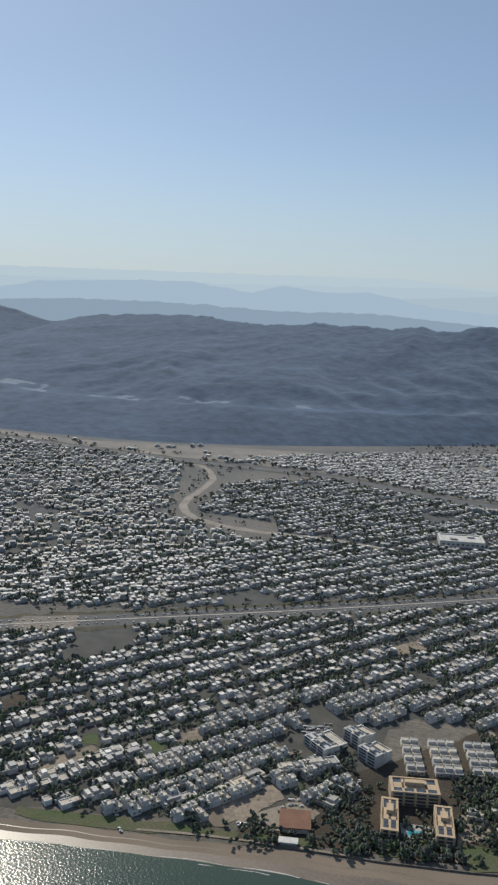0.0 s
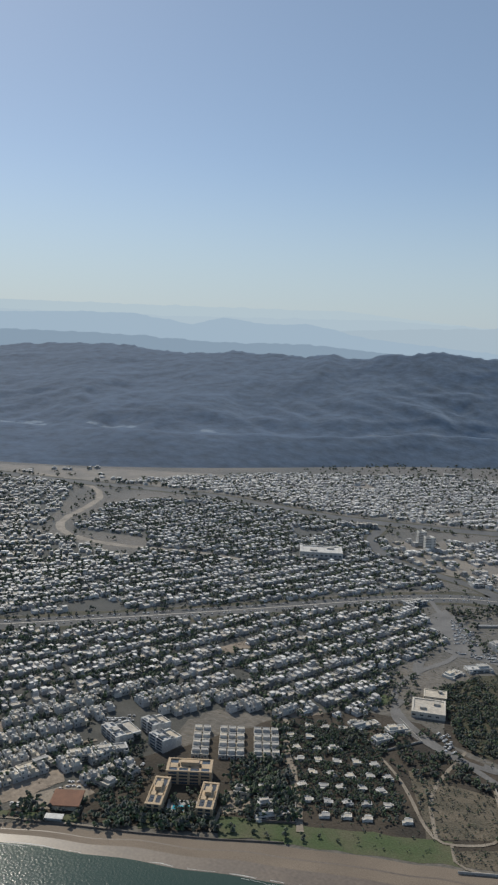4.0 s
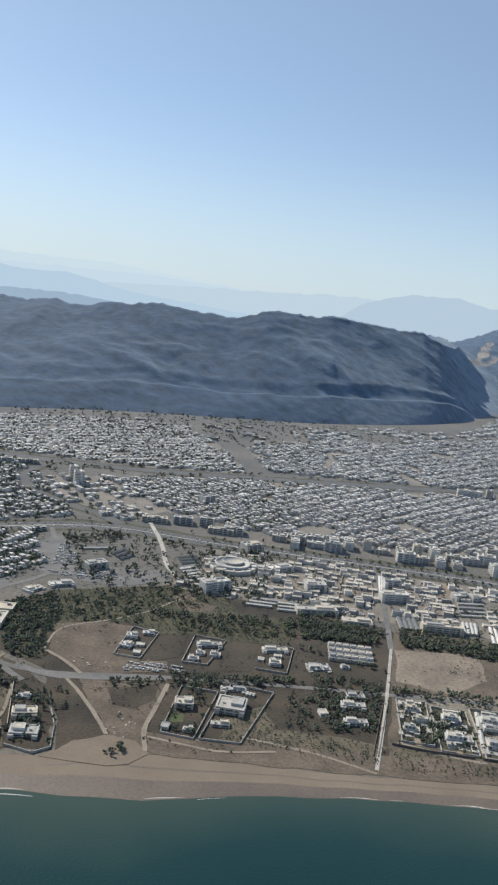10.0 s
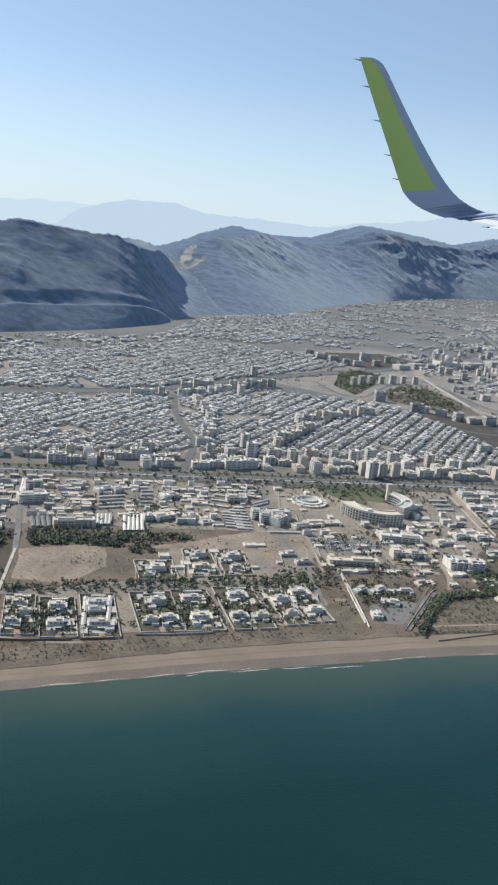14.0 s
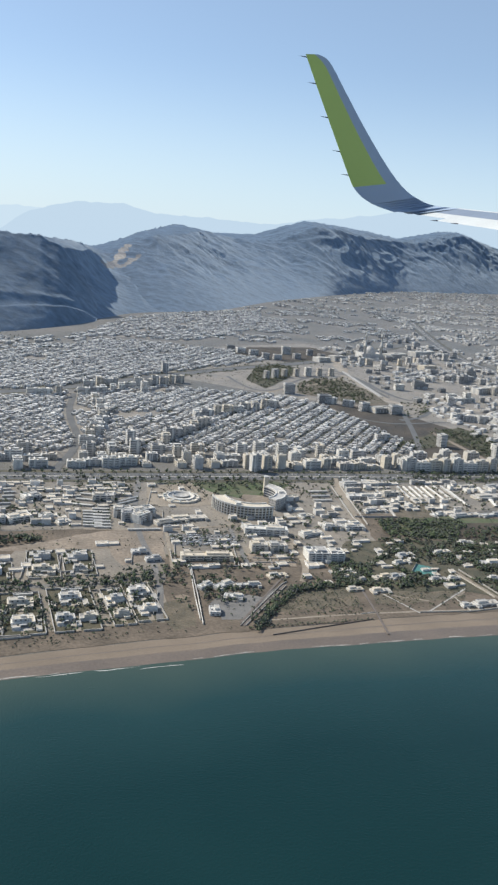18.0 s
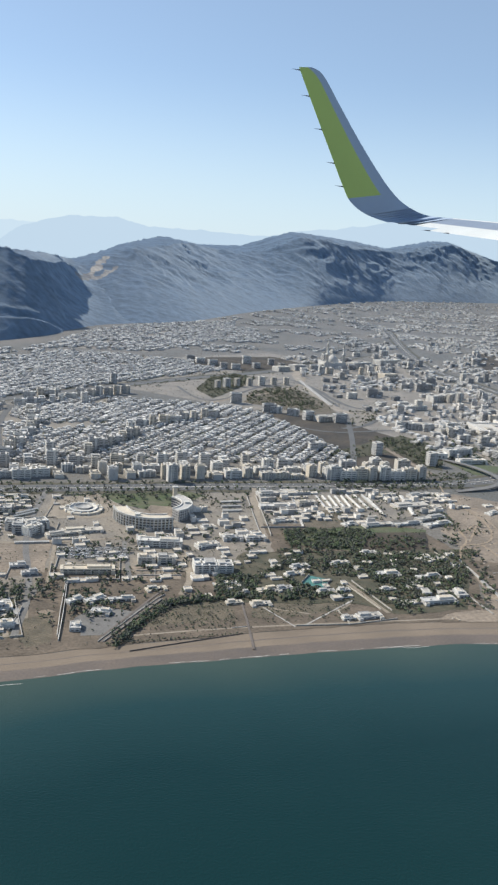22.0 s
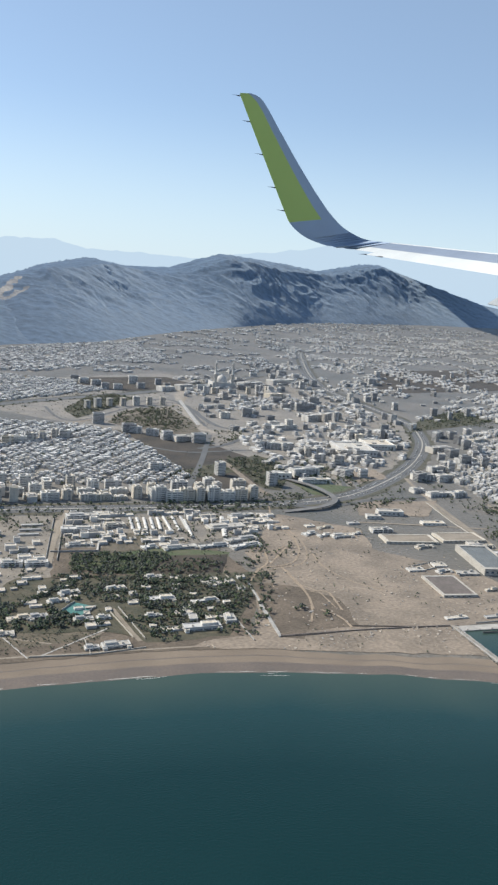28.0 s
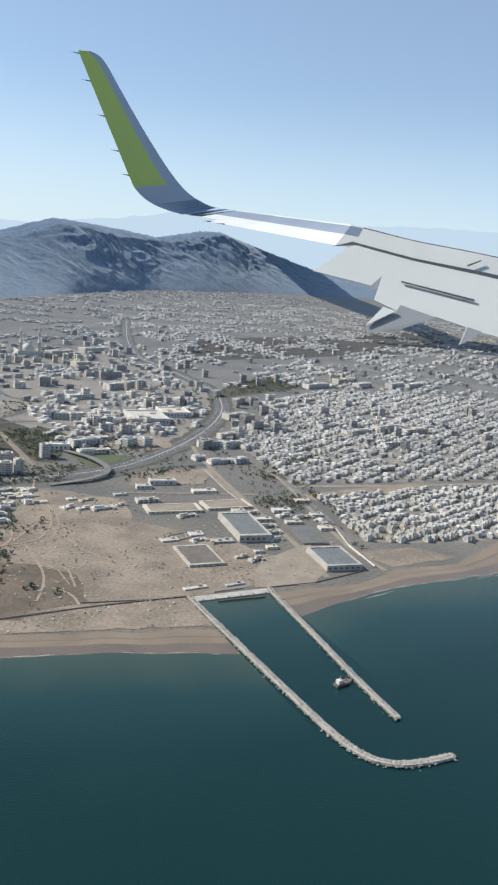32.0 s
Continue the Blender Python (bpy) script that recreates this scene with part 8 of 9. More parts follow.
lot_track([(528.6, 894.7), (475.2, 718.6), (444.0, 600.3), (431.1, 540.6)], 3.0, HIGHWAY, "broad far asphalt road")
lot_ground("park_thicket", [(304.9, 335.9), (322.7, 330.6), (320.2, 299.6), (310.7, 280.7), (305.6, 285.0), (304.7, 306.5)], THICKET, "dark green park thicket", "field")
plant([(304.9, 335.9), (322.7, 330.6), (320.2, 299.6), (310.7, 280.7), (305.6, 285.0), (304.7, 306.5)], 220)
lot_ground("green_hill", [(245, 446), (262, 493), (281, 507), (291, 495), (272, 456), (250, 421)], THICKET, "dark green wooded hill in the valley", "field")
plant([(245, 446), (262, 493), (281, 507), (291, 495), (272, 456), (250, 421)], 420)
lot_ground("oval_ground", [(222, 360), (228, 373), (240, 378), (246, 371), (238, 358), (227, 352)], BARE, "bare tan oval sports ground", "field")
lot_ground("valley_green", [(271, 304), (282, 312), (301, 328), (320, 340), (327, 326), (321, 303), (311, 300), (300, 309), (282, 298)], THICKET, "green planted strip in the valley", "field")
plant([(271, 304), (282, 312), (301, 328), (320, 340), (327, 326), (321, 303), (311, 300), (300, 309), (282, 298)], 160)
lot_ground("city_park", [(426, 401), (457, 447), (511, 486), (507, 444), (466, 421)], THICKET, "dark green park between apartment blocks", "field")
plant([(426, 401), (457, 447), (511, 486), (507, 444), (466, 421)], 260)
lot_track([(236, 455), (239, 424), (245, 412), (257, 420), (270, 442), (287, 464), (313, 487), (316, 457), (314, 427), (313, 406)], 1.8, HIGHWAY, "curving road round a wooded hill")
lot_track([(245, 409), (253, 389), (264, 368), (276, 353), (289, 343), (307, 348), (325, 352), (334, 335), (345, 300)], 1.8, HIGHWAY, "curving road past terraces")
lot_ground("mall_lot", [(349.1, 319.8), (365.0, 314.3), (363.7, 299.6), (343.3, 291.4)], BARE, "bare tan lot", "field")
lot_ground("loop_lot", [(335.6, 265.8), (367.6, 266.3), (353.4, 246.8), (328.1, 249.4)], BARE, "bare tan lot inside a road loop", "field")
lot_ground("paved_yard", [(339.8, 178.0), (360.0, 186.8), (353.5, 166.5), (345.4, 159.8), (330.0, 161.5)], PALE_ROAD, "grey paved harbour yard", "field")
lot_ground("sandy_strip", [(379.1, 229.3), (439.6, 236.7), (431.6, 227.3), (383.7, 222.3)], BARE, "bare sandy strip between quarters", "field")
lot_ground("plain_brush", [(543.1, 693.5), (1009.7, 908.7), (794.2, 654.7), (479.0, 550.7)], BRUSH, "brown brush plain", "field")
lot_ground("valley_scrub", [(285.9, 450.8), (305.6, 462.7), (309.7, 420.4), (306.0, 387.8), (292.0, 382.9), (279.5, 402.6)], SCRUB, "dark valley scrub", "field")
lot_building(354.5, 201.5, 5.6, 1.2, 0.8, 2, CREAM, "cream store beside a warehouse")
lot_building(352.5, 196.0, 6.9, 1.2, 0.8, 3, WHITE, "white store beside a warehouse")
lot_building(351.4, 190.8, 4.8, 1, 0.6, 8, WHITE, "low white store beside a road")
lot_building(353.5, 214.0, 8.7, 1.4, 0.9, 7, CREAM, "cream stores with flat roofs")
lot_building(334.7, 215.5, 6.4, 1.4, 0.7, 11, CREAM, "cream stores with flat roofs")
lot_building(329.8, 195.2, 5.0, 1.4, 0.5, 12, WHITE, "low pale hut on sand")
lot_building(335.7, 180.5, 3.6, 1, 0.6, 3, CREAM, "low cream hut on sand")
lot_building(338.5, 177.9, 4.3, 1.2, 0.8, 12, CREAM, "low cream hut on sand")
lot_building(364.5, 209.9, 5.2, 1.4, 0.7, 10, WHITE, "white store by the road")
lot_building(369.8, 207.1, 6.7, 1.6, 0.6, 6, CREAM, "cream shop row by the road")
lot_building(373.5, 202.0, 4.5, 1.6, 0.6, -80, WHITE, "white shop row by the road")
lot_building(378.8, 298.6, 9.7, 3, 2.5, -2, WHITE, "white mid-rise block beside the loop")
lot_building(389.1, 297.1, 7.2, 3, 2.2, 13, CREAM, "cream mid-rise block")
lot_building(392.9, 292.4, 4.2, 2.4, 2, 10, WHITE, "white mid-rise block")
lot_building(393.4, 313.0, 8.7, 3, 2.2, 12, WHITE, "white mid-rise block")
lot_building(365.8, 279.0, 5.1, 3, 1.6, 6, WHITE, "white low office block")
lot_building(371.8, 273.2, 9.5, 3, 1.6, 6, WHITE, "white low office block")
lot_building(379.8, 272.6, 6.2, 3, 2.0, 11, WHITE, "white mid-rise block")
lot_building(332.2, 355.5, 15.6, 5, 3.0, -17, WHITE, "long grey-white hospital slab")
lot_building(344.4, 344.7, 10.6, 4, 2.6, 13, CREAM, "cream hospital wing")
lot_building(328.8, 304.8, 12.2, 4, 3.2, 15, WHITE, "white tall slab by the loop")
lot_building(328.9, 292.7, 12.5, 3, 1.8, 5, WHITE, "white slab by the loop")
lot_building(294.5, 370.2, 12.1, 5, 2.4, 14, CREAM, "cream institute with deep bays")
lot_building(380.8, 431.6, 11.8, 5, 3.4, 23, WHITE, "white mid-rise block")
lot_building(394.8, 440.2, 13.9, 5, 3.4, 21, WHITE, "white mid-rise block")
lot_building(391.8, 474.1, 14.2, 5, 3, 25, WHITE, "white mid-rise block")
lot_building(353.7, 403.5, 14.5, 5, 2.4, 16, WHITE, "white mid-rise block")
lot_building(550.4, 461.5, 20.5, 5, 3.2, 18, CREAM, "cream mid-rise block")
lot_building(553.3, 445.2, 15.2, 5, 3, 21, WHITE, "white mid-rise block")
lot_building(515.7, 441.5, 19.3, 5, 2.8, 17, WHITE, "white mid-rise block")
lot_building(578.4, 443.5, 15.5, 5, 3.4, 21, WHITE, "white mid-rise block")
lot_building(594.8, 445.1, 18.0, 5, 3.2, 19, WHITE, "white mid-rise block")
lot_building(416.3, 352.1, 12.6, 5, 2.8, 13, CREAM, "cream mid-rise block")
lot_building(416.2, 327.3, 10.4, 4, 2.8, 12, WHITE, "white mid-rise block")
lot_building(452.7, 375.8, 11.2, 4, 2.4, 17, CREAM, "cream mid-rise block")
lot_building(461.4, 314.0, 16.0, 4, 2.4, 7, CREAM, "cream mid-rise block")
lot_building(483.7, 320.5, 15.4, 4, 2.8, 8, CREAM, "cream mid-rise block")
lot_building(463.1, 289.3, 9.8, 3, 2.2, 3, WHITE, "glass-fronted mid-rise block")
lot_building(453.3, 326.9, 11.4, 4, 2.6, 11, WHITE, "white mid-rise block")
lot_building(495.0, 314.4, 13.9, 4, 2.4, 8, CREAM, "cream mid-rise block")
lot_building(316.1, 529.6, 10.5, 6, 3, 25, WHITE, "white far mid-rise block")
lot_building(329.9, 537.6, 11.0, 6, 3.4, 25, WHITE, "white far mid-rise block")
lot_building(382.9, 562.1, 19.2, 7, 3.6, 29, WHITE, "white far mid-rise block")
lot_building(413.5, 583.8, 23.7, 7, 3.6, 28, WHITE, "white far mid-rise block")
lot_building(384.2, 511.1, 11.6, 6, 3.4, 22, CREAM, "cream far mid-rise block")
lot_wall([(322.4, 200.0), (332.0, 203.3), (331.4, 199.0), (321.6, 195.5), (322.4, 200.0)], 0.11, 0.3, CONCRETE, "long pale boundary wall")
lot_wall([(325.1, 200.0), (324.1, 196.4)], 0.11, 0.3, CONCRETE, "long pale boundary wall")
lot_wall([(328.4, 201.4), (327.5, 197.7)], 0.11, 0.3, CONCRETE, "long pale boundary wall")
lot_wall([(319.2, 161.6), (327.2, 162.1)], 0.11, 0.3, CONCRETE, "long pale boundary wall")
lot_wall([(288.5, 163.7), (302.9, 161.6), (314.1, 160.6)], 0.11, 0.25, DARK_ROOF, "dark sea wall on the sand")
lot_wall([(318.0, 156.5), (329.9, 156.0)], 0.11, 0.3, DARK_ROOF, "dark quay edge")
lot_wall([(332.9, 160.9), (345.8, 160.5), (362.5, 164.0)], 0.11, 0.25, DARK_ROOF, "dark sea wall on the sand")
plant([(362.9, 229.9), (382.6, 227.6), (377.2, 215.8), (359.4, 218.2)], 80)
plant([(386.0, 247.9), (384.7, 227.3), (380.3, 198.5), (370.7, 167.3), (372.5, 173.3), (385.4, 211.8), (390.8, 240.2)], 130)
plant([(411.8, 287.9), (415.5, 278.4), (404.7, 261.8), (397.4, 266.5)], 60)
plant([(298.5, 281.5), (319.9, 276.2), (307.6, 256.8), (293.1, 260.1)], 110)
plant([(487.7, 474.7), (507.6, 440.2), (488.8, 416.2), (462.9, 432.0)], 160)
plant([(261.7, 267.7), (293.6, 262.1), (292.0, 255.6), (260.5, 258.7)], 90)
plant([(329.7, 261.8), (360.8, 271.7), (357.2, 264.0), (328.6, 253.4)], 50)
plant([(390.0, 271.3), (395.0, 262.6), (386.0, 247.9), (377.0, 248.8)], 50)
plant([(421.9, 431.6), (444.9, 433.9), (403.0, 354.5), (385.6, 330.2), (377.3, 330.3)], 70)
plant([(287.1, 459.9), (311.9, 463.7), (306.6, 397.6), (279.5, 402.6)], 160)
plant([(309.2, 390.7), (333.6, 399.6), (312.6, 358.6), (302.5, 358.4)], 70)
put(APART, 0, pose(263.7, 269.5, 0, 0, 0, 4))
put(APART, 3, pose(268.3, 268.6, 0, 0, 0, 2))
put(APART, 1, pose(273.0, 269.2, 0, 0, 0, -3))
put(APART, 4, pose(277.2, 268.3, 0, 0, 0, 5))
put(APART, 0, pose(282.0, 268.9, 0, 0, 0, 0))
put(APART, 3, pose(286.7, 268.7, 0, 0, 0, 3))
put(APART, 1, pose(291.8, 269.3, 0, 0, 0, -2))
put(APART, 4, pose(296.7, 269.9, 0, 0, 0, 6))
put(APART, 3, pose(273.0, 281.9, 0, 0, 0, 1))
put(APART, 0, pose(283.4, 280.8, 0, 0, 0, 4))
put(APART, 1, pose(294.5, 281.4, 0, 0, 0, 2))

# Trees of the gardens round the embassies and villas.
plant([(244.9, 197.3), (256.4, 202.9), (280.3, 197.2), (272.5, 173.0), (264.0, 161.0), (249.4, 166.9), (241.4, 178.9)], 280)
plant([(170.7, 201.8), (185.1, 217.5), (201.3, 214.5), (196.4, 185.6), (179.5, 180.4)], 60)
plant([(92.9, 170.1), (113.7, 172.5), (130.5, 170.5), (160.6, 168.9), (157.3, 156.7), (115.6, 154.4), (94.3, 156.2)], 90)
plant([(-19.2, 155.8), (-6.1, 164.4), (7.8, 162.7), (11.7, 135.1), (-6.7, 125.4)], 150)
# Smaller sheds and stores fill the plots between them.
p = rows_in([(36, 208), (60, 212), (162, 212), (162, 250), (60, 250), (38, 240)], D(6), 2.2, 1.5, 2.4, share=0.62)
p2 = rows_in([(226, 222), (262, 222), (298, 236), (298, 254), (230, 254)], D(5), 2.4, 1.6, 2.5, share=0.7)
p3 = rows_in([(170, 210), (222, 212), (222, 236), (206, 236), (204, 218), (180, 218), (178, 245), (168, 250)], D(5), 2.4, 1.6, 2.5, share=0.35)
p4 = rows_in([(166, 184), (205, 172), (222, 196), (222, 212), (166, 212)], D(4), 2.3, 1.6, 2.4, share=0.26)
p5 = rows_in([(214, 170), (240, 166), (262, 166), (278, 198), (222, 200)], D(12), 2.6, 1.8, 2.6, share=0.35)
p6 = rows_in([(120, 180), (162, 184), (164, 206), (130, 200)], D(4), 2.6, 2.0, 2.6, share=0.16)
p = np.vstack([p, p2, p3, p4, p5, p6])
p = p[free(p, False)]
p = p[~inside(p, POLY["bare_lot"]) & ~inside(p, POLY["grove_floor"]) & ~inside(p, POLY["park_lawn"])]
b_ = np.array(BUILT)
p = p[np.hypot(p[:, None, 0] - b_[None, :, 0], p[:, None, 1] - b_[None, :, 1]).min(1) > 2.4]
k = len(p)
r = np.c_[p, np.zeros(k), np.random.uniform(1.2, 3.2, k), np.random.uniform(1.0, 2.4, k), np.where(p[:, 1] < 205, np.random.uniform(0.4, 0.8, k), np.random.choice([0.5, 0.6, 0.9, 1.5], k)), D(5) + np.random.randn(k) * 0.03]
tagged(new("plot_buildings", block_mesh("plot_buildings", r, WHITES, True)), "small white stores and workshops on walled plots", "buildings", kind="stuff")
cars = np.vstack(PARKED + [rows_in(poly, D(t_), 0.9, 0.5, 0.5, share=0.6) for poly, t_ in (
                  ([(-66, 104), (-56, 108), (-52, 116), (-58, 114)], 30), ([(68, 210), (90, 210), (90, 214), (68, 214)], 4), ([(-38, 117), (-36.5, 117), (-38, 126), (-40, 126)], 100))])
hw = np.vstack([smoothed(HW1, 1.9) + np.array([s * 1.2, -s * 1.6]) + np.random.randn(len(smoothed(HW1, 1.9)), 2) * 0.25 for s in (-1, 1)])
hw = hw[(np.random.rand(len(hw)) < 0.75) & (hw[:, 1] > 60)]
cars = np.vstack([cars, hw])
k = len(cars)
tt_ = np.random.choice([0.1, 0.7], k)
r = np.vstack([np.c_[cars, np.full(k, 0.10), np.full(k, 0.62), np.full(k, 0.27), np.full(k, 0.14), tt_], np.c_[cars, np.full(k, 0.235), np.full(k, 0.34), np.full(k, 0.24), np.full(k, 0.1), tt_]])
tagged(new("cars", block_mesh("cars", r, CAR)), "many small parked and waiting cars", "cars", kind="stuff")



# ---- the aircraft's wing ----
# It keeps one bearing from the window all along the flight, so it stands far off and large.
# Stations: bearing and height in degrees from the cabin, and the way out to them.
LEAD = [(15.654, 11.596, 4860), (16.449, 11.188, 4860), (17.688, 9.493, 4860), (19.197, 7.391, 4860), (20.811, 5.319, 4860), (21.941, 4.126, 4860), (22.928, 3.473, 4860), (24.300, 3.046, 4973), (26.750, 3.013, 3776), (29.528, 2.949, 2456), (33.606, 2.719, 1054), (37.757, 2.073, 1038), (42.223, 1.573, 1031), (51.438, 0.379, 1035)]
TRAIL = [(14.854, 11.556, 4860), (15.518, 10.240, 4860), (16.471, 8.361, 4860), (17.487, 6.352, 4860), (18.400, 4.544, 4860), (18.934, 3.682, 4860), (19.944, 2.964, 4860), (21.470, 2.503, 4860), (23.682, 2.099, 4860), (26.874, 1.750, 3683), (32.715, 1.326, 1028), (37.928, 0.856, 1015), (42.416, 0.336, 1009), (51.675, -0.900, 1013)]


def sighted(rows):
    a, e, r = np.radians([p[0] for p in rows]), np.radians([p[1] for p in rows]), np.array([p[2] for p in rows], float)
    return np.stack([232.3 + r * np.sin(a) * np.cos(e), 0.6 + r * np.cos(a) * np.cos(e), 76.1 + r * np.sin(e)], -1)


def curve(pts, k):
    """A smooth line through the stations of the wing."""
    p = np.array(pts, float)
    out = []
    for i in range(len(p) - 1):
        a, b, c, d = p[max(i - 1, 0)], p[i], p[i + 1], p[min(i + 2, len(p) - 1)]
        for s in np.arange(k) / k:
            out.append(0.5 * (2 * b + (c - a) * s + (2 * a - 5 * b + 4 * c - d) * s ** 2 + (3 * b - a - 3 * c + d) * s ** 3))
    return np.array(out + [p[-1]])


wing = thing("aircraft_wing", "pale grey airliner wing with an upswept green winglet", "aircraft wing")


def stations(rows, k=5):
    """Bearing and height run smoothly, the way out evenly, from station to station."""
    c = curve(rows, k)
    c[:, 2] = np.interp(np.arange(len(c)) / k, np.arange(len(rows)), [p[2] for p in rows])
    return sighted(c)


le, te = stations(LEAD), stations(TRAIL)
le[38:51], te[38:51] = np.linspace(le[38], le[50], 13), np.linspace(te[38], te[50], 13)


def skin(name, i0, i1, k0, k1, m, thick=0.05, label=""):
    """A panel of the wing between two stations and two shares of the chord, with thickness."""
    a, b = le[i0:i1 + 1], te[i0:i1 + 1]
    p, q = a + (b - a) * k0, a + (b - a) * k1
    ahead = np.array([0.28, 0.96, 0.0]) * np.linalg.norm(b - a, axis=1)[:, None] * thick
    v = np.stack([p, q, q + ahead, p + ahead], 1).reshape(-1, 3)
    k = i1 - i0 + 1
    f = [(4 * i + j, 4 * i + 4 + j, 4 * i + 4 + (j + 1) % 4, 4 * i + (j + 1) % 4) for i in range(k - 1) for j in range(4)]
    f += [(0, 1, 2, 3), (4 * k - 1, 4 * k - 2, 4 * k - 3, 4 * k - 4)]
    return piece(name, mesh_of(name, v, f, m), wing, None, label)


panel = skin("winglet_panel", 0, 24, 0.27, 1.0, GREEN_PAINT, label="lime green panel")
skin("winglet_edge", 0, 24, 0.0, 0.27, BLUE_PAINT, label="blue-grey leading edge")
skin("winglet_root", 24, 38, 0.0, 1.0, BLUE_PAINT, label="blue-grey curved root")
skin("leading_edge", 38, 51, 0.05, 0.46, SLAT_PAINT, label="blue-grey slat")
skin("slat_lip", 38, 51, 0.0, 0.05, WING_PAINT, label="bright lip of the slat")
skin("front_edge", 51, 65, 0.0, 0.05, SEAL, label="dark front edge line")
upper = skin("upper_skin", 38, 51, 0.47, 1.0, WING_PAINT)
skin("spoiler_panel", 51, 65, 0.05, 0.97, WING_PAINT, label="pale grey spoiler panels")


def plate(name, pts, m, thick, label=""):
    p = sighted(pts)
    q = p + np.array([0.5, 0.85, -0.1]) * thick
    k = len(p)
    f = [tuple(range(k)), tuple(range(2 * k - 1, k - 1, -1))] + [(i, k + i, k + (i + 1) % k, (i + 1) % k) for i in range(k)]
    return piece(name, mesh_of(name, np.vstack([p, q]), f, m), wing, None, label)


plate("cove", [(32.583, 1.269, 1019), (33.815, 1.647, 1025), (37.918, 0.928, 1008), (42.399, 0.443, 1003), (51.650, -0.765, 1007), (51.725, -1.170, 1000), (42.443, 0.159, 998), (37.948, 0.712, 1005), (34.138, 1.458, 1021)], SEAL, 3, "dark gap above the flap")
plate("flap", [(31.398, -0.475, 983), (33.262, 1.000, 1006), (33.953, 1.441, 1013), (37.943, 0.748, 998), (42.438, 0.194, 991), (51.719, -1.136, 994), (52.141, -3.415, 959), (42.790, -2.060, 955), (38.962, -1.247, 964), (36.038, -0.500, 977), (35.328, -1.089, 968)], WING_PAINT, 6, "extended pale grey flap")
# The darker grey of this plate paints shade on the flap's end.
plate("flap_end", [(35.333, -1.126, 962), (36.023, -0.390, 974), (35.977, -1.174, 961), (35.376, -1.458, 957)], FAIRING, 3, "end of the flap, its shade painted grey")
plate("slot", [(37.318, -0.597, 962), (42.179, -1.357, 952), (42.201, -1.501, 950), (37.333, -0.707, 960)], SEAL, 1, "dark slot between flap panels")
plate("aft_flap", [(36.033, -0.463, 969), (42.711, -1.556, 954), (52.065, -3.005, 956), (52.416, -4.887, 929), (43.011, -3.470, 925), (39.915, -2.742, 933), (37.174, -2.547, 935), (35.713, -2.023, 944)], WING_PAINT, 5, "lower pale grey flap")
plate("flap_fairing", [(35.371, -3.755, 899), (35.551, -4.267, 892), (37.823, -3.719, 899), (39.920, -2.779, 912), (37.498, -2.177, 921), (37.199, -2.732, 913)], FAIRING, 12, "pointed grey flap fairing")
plate("fairing_tip", [(35.366, -3.718, 895), (36.367, -2.406, 913), (37.221, -2.618, 909)], WING_PAINT, 2, "pale end of a flap fairing")
plate("flap_fairing", [(41.698, -4.368, 892), (42.026, -3.177, 908), (43.000, -3.398, 906), (41.969, -4.224, 894)], FAIRING, 8, "pointed grey flap fairing")
plate("panel_gap", [(41.385, 0.779, 1008), (42.213, 1.179, 1016), (42.259, 1.112, 1015), (41.502, 0.718, 1007)], SEAL, 2, "dark gap between spoiler panels")
for i in (1, 6, 11, 16, 20, 39, 41, 43, 45):
    a, b = te[i], (te[i] - le[i]) / np.linalg.norm(te[i] - le[i])
    b = np.array([-1.0, 0.25, 0.08]) if i < 30 else np.array([-1.0, 0.25, -0.02])
    s = np.linalg.norm(a - (150, 0, 76)) * 0.006
    v = [a + (0, 0, -0.12 * s), a + (0, 0, 0.12 * s), a + b * s * 1.6, a + (0, 4, 0)]
    piece("static_wick", mesh_of("static_wick", v, [(0, 1, 2), (1, 3, 2), (3, 0, 2), (0, 3, 1)], SEAL), panel if i < 30 else upper, None, "thin dark static wick")

# ---- trees as stuff ----
def clump(seed, k, spread, size):
    """A crown of many small tilted leaf clumps with gaps."""
    rnd = np.random.RandomState(seed)
    v, f = [], []
    for _ in range(k):
        c = rnd.randn(3) * spread * (0.5, 0.5, 0.32) + (0, 0, 0.62)
        s = size * rnd.uniform(0.6, 1.3)
        o = np.array([(1, 0, 0), (-1, 0, 0), (0, 1, 0), (0, -1, 0), (0, 0, 0.8), (0, 0, -0.7)]) * s * rnd.uniform(0.7, 1.2, (6, 1))
        b = len(v)
        v += (o + c).tolist()
        f += [(b + i, b + j, b + l) for i, j, l in ((0, 2, 4), (2, 1, 4), (1, 3, 4), (3, 0, 4), (2, 0, 5), (1, 2, 5), (3, 1, 5), (0, 3, 5))]
    return np.array(v), np.array(f)


def trees(name, places, sizes, label, detail=7):
    kinds = [clump(i, detail, 0.55, 0.34) for i in range(5)]
    V, F, base = [], [], 0
    for i, ((x, y), s) in enumerate(zip(places, sizes)):
        v, f = kinds[i % 5]
        a = i * 2.4
        r = np.array([[math.cos(a), -math.sin(a), 0], [math.sin(a), math.cos(a), 0], [0, 0, 1]])
        V.append(v @ r.T * s + (x, y, 0))
        F.append(f + base)
        base += len(v)
    return tagged(new(name, mesh_of(name, np.vstack(V), np.vstack(F), LEAF)), label, "trees", kind="stuff")


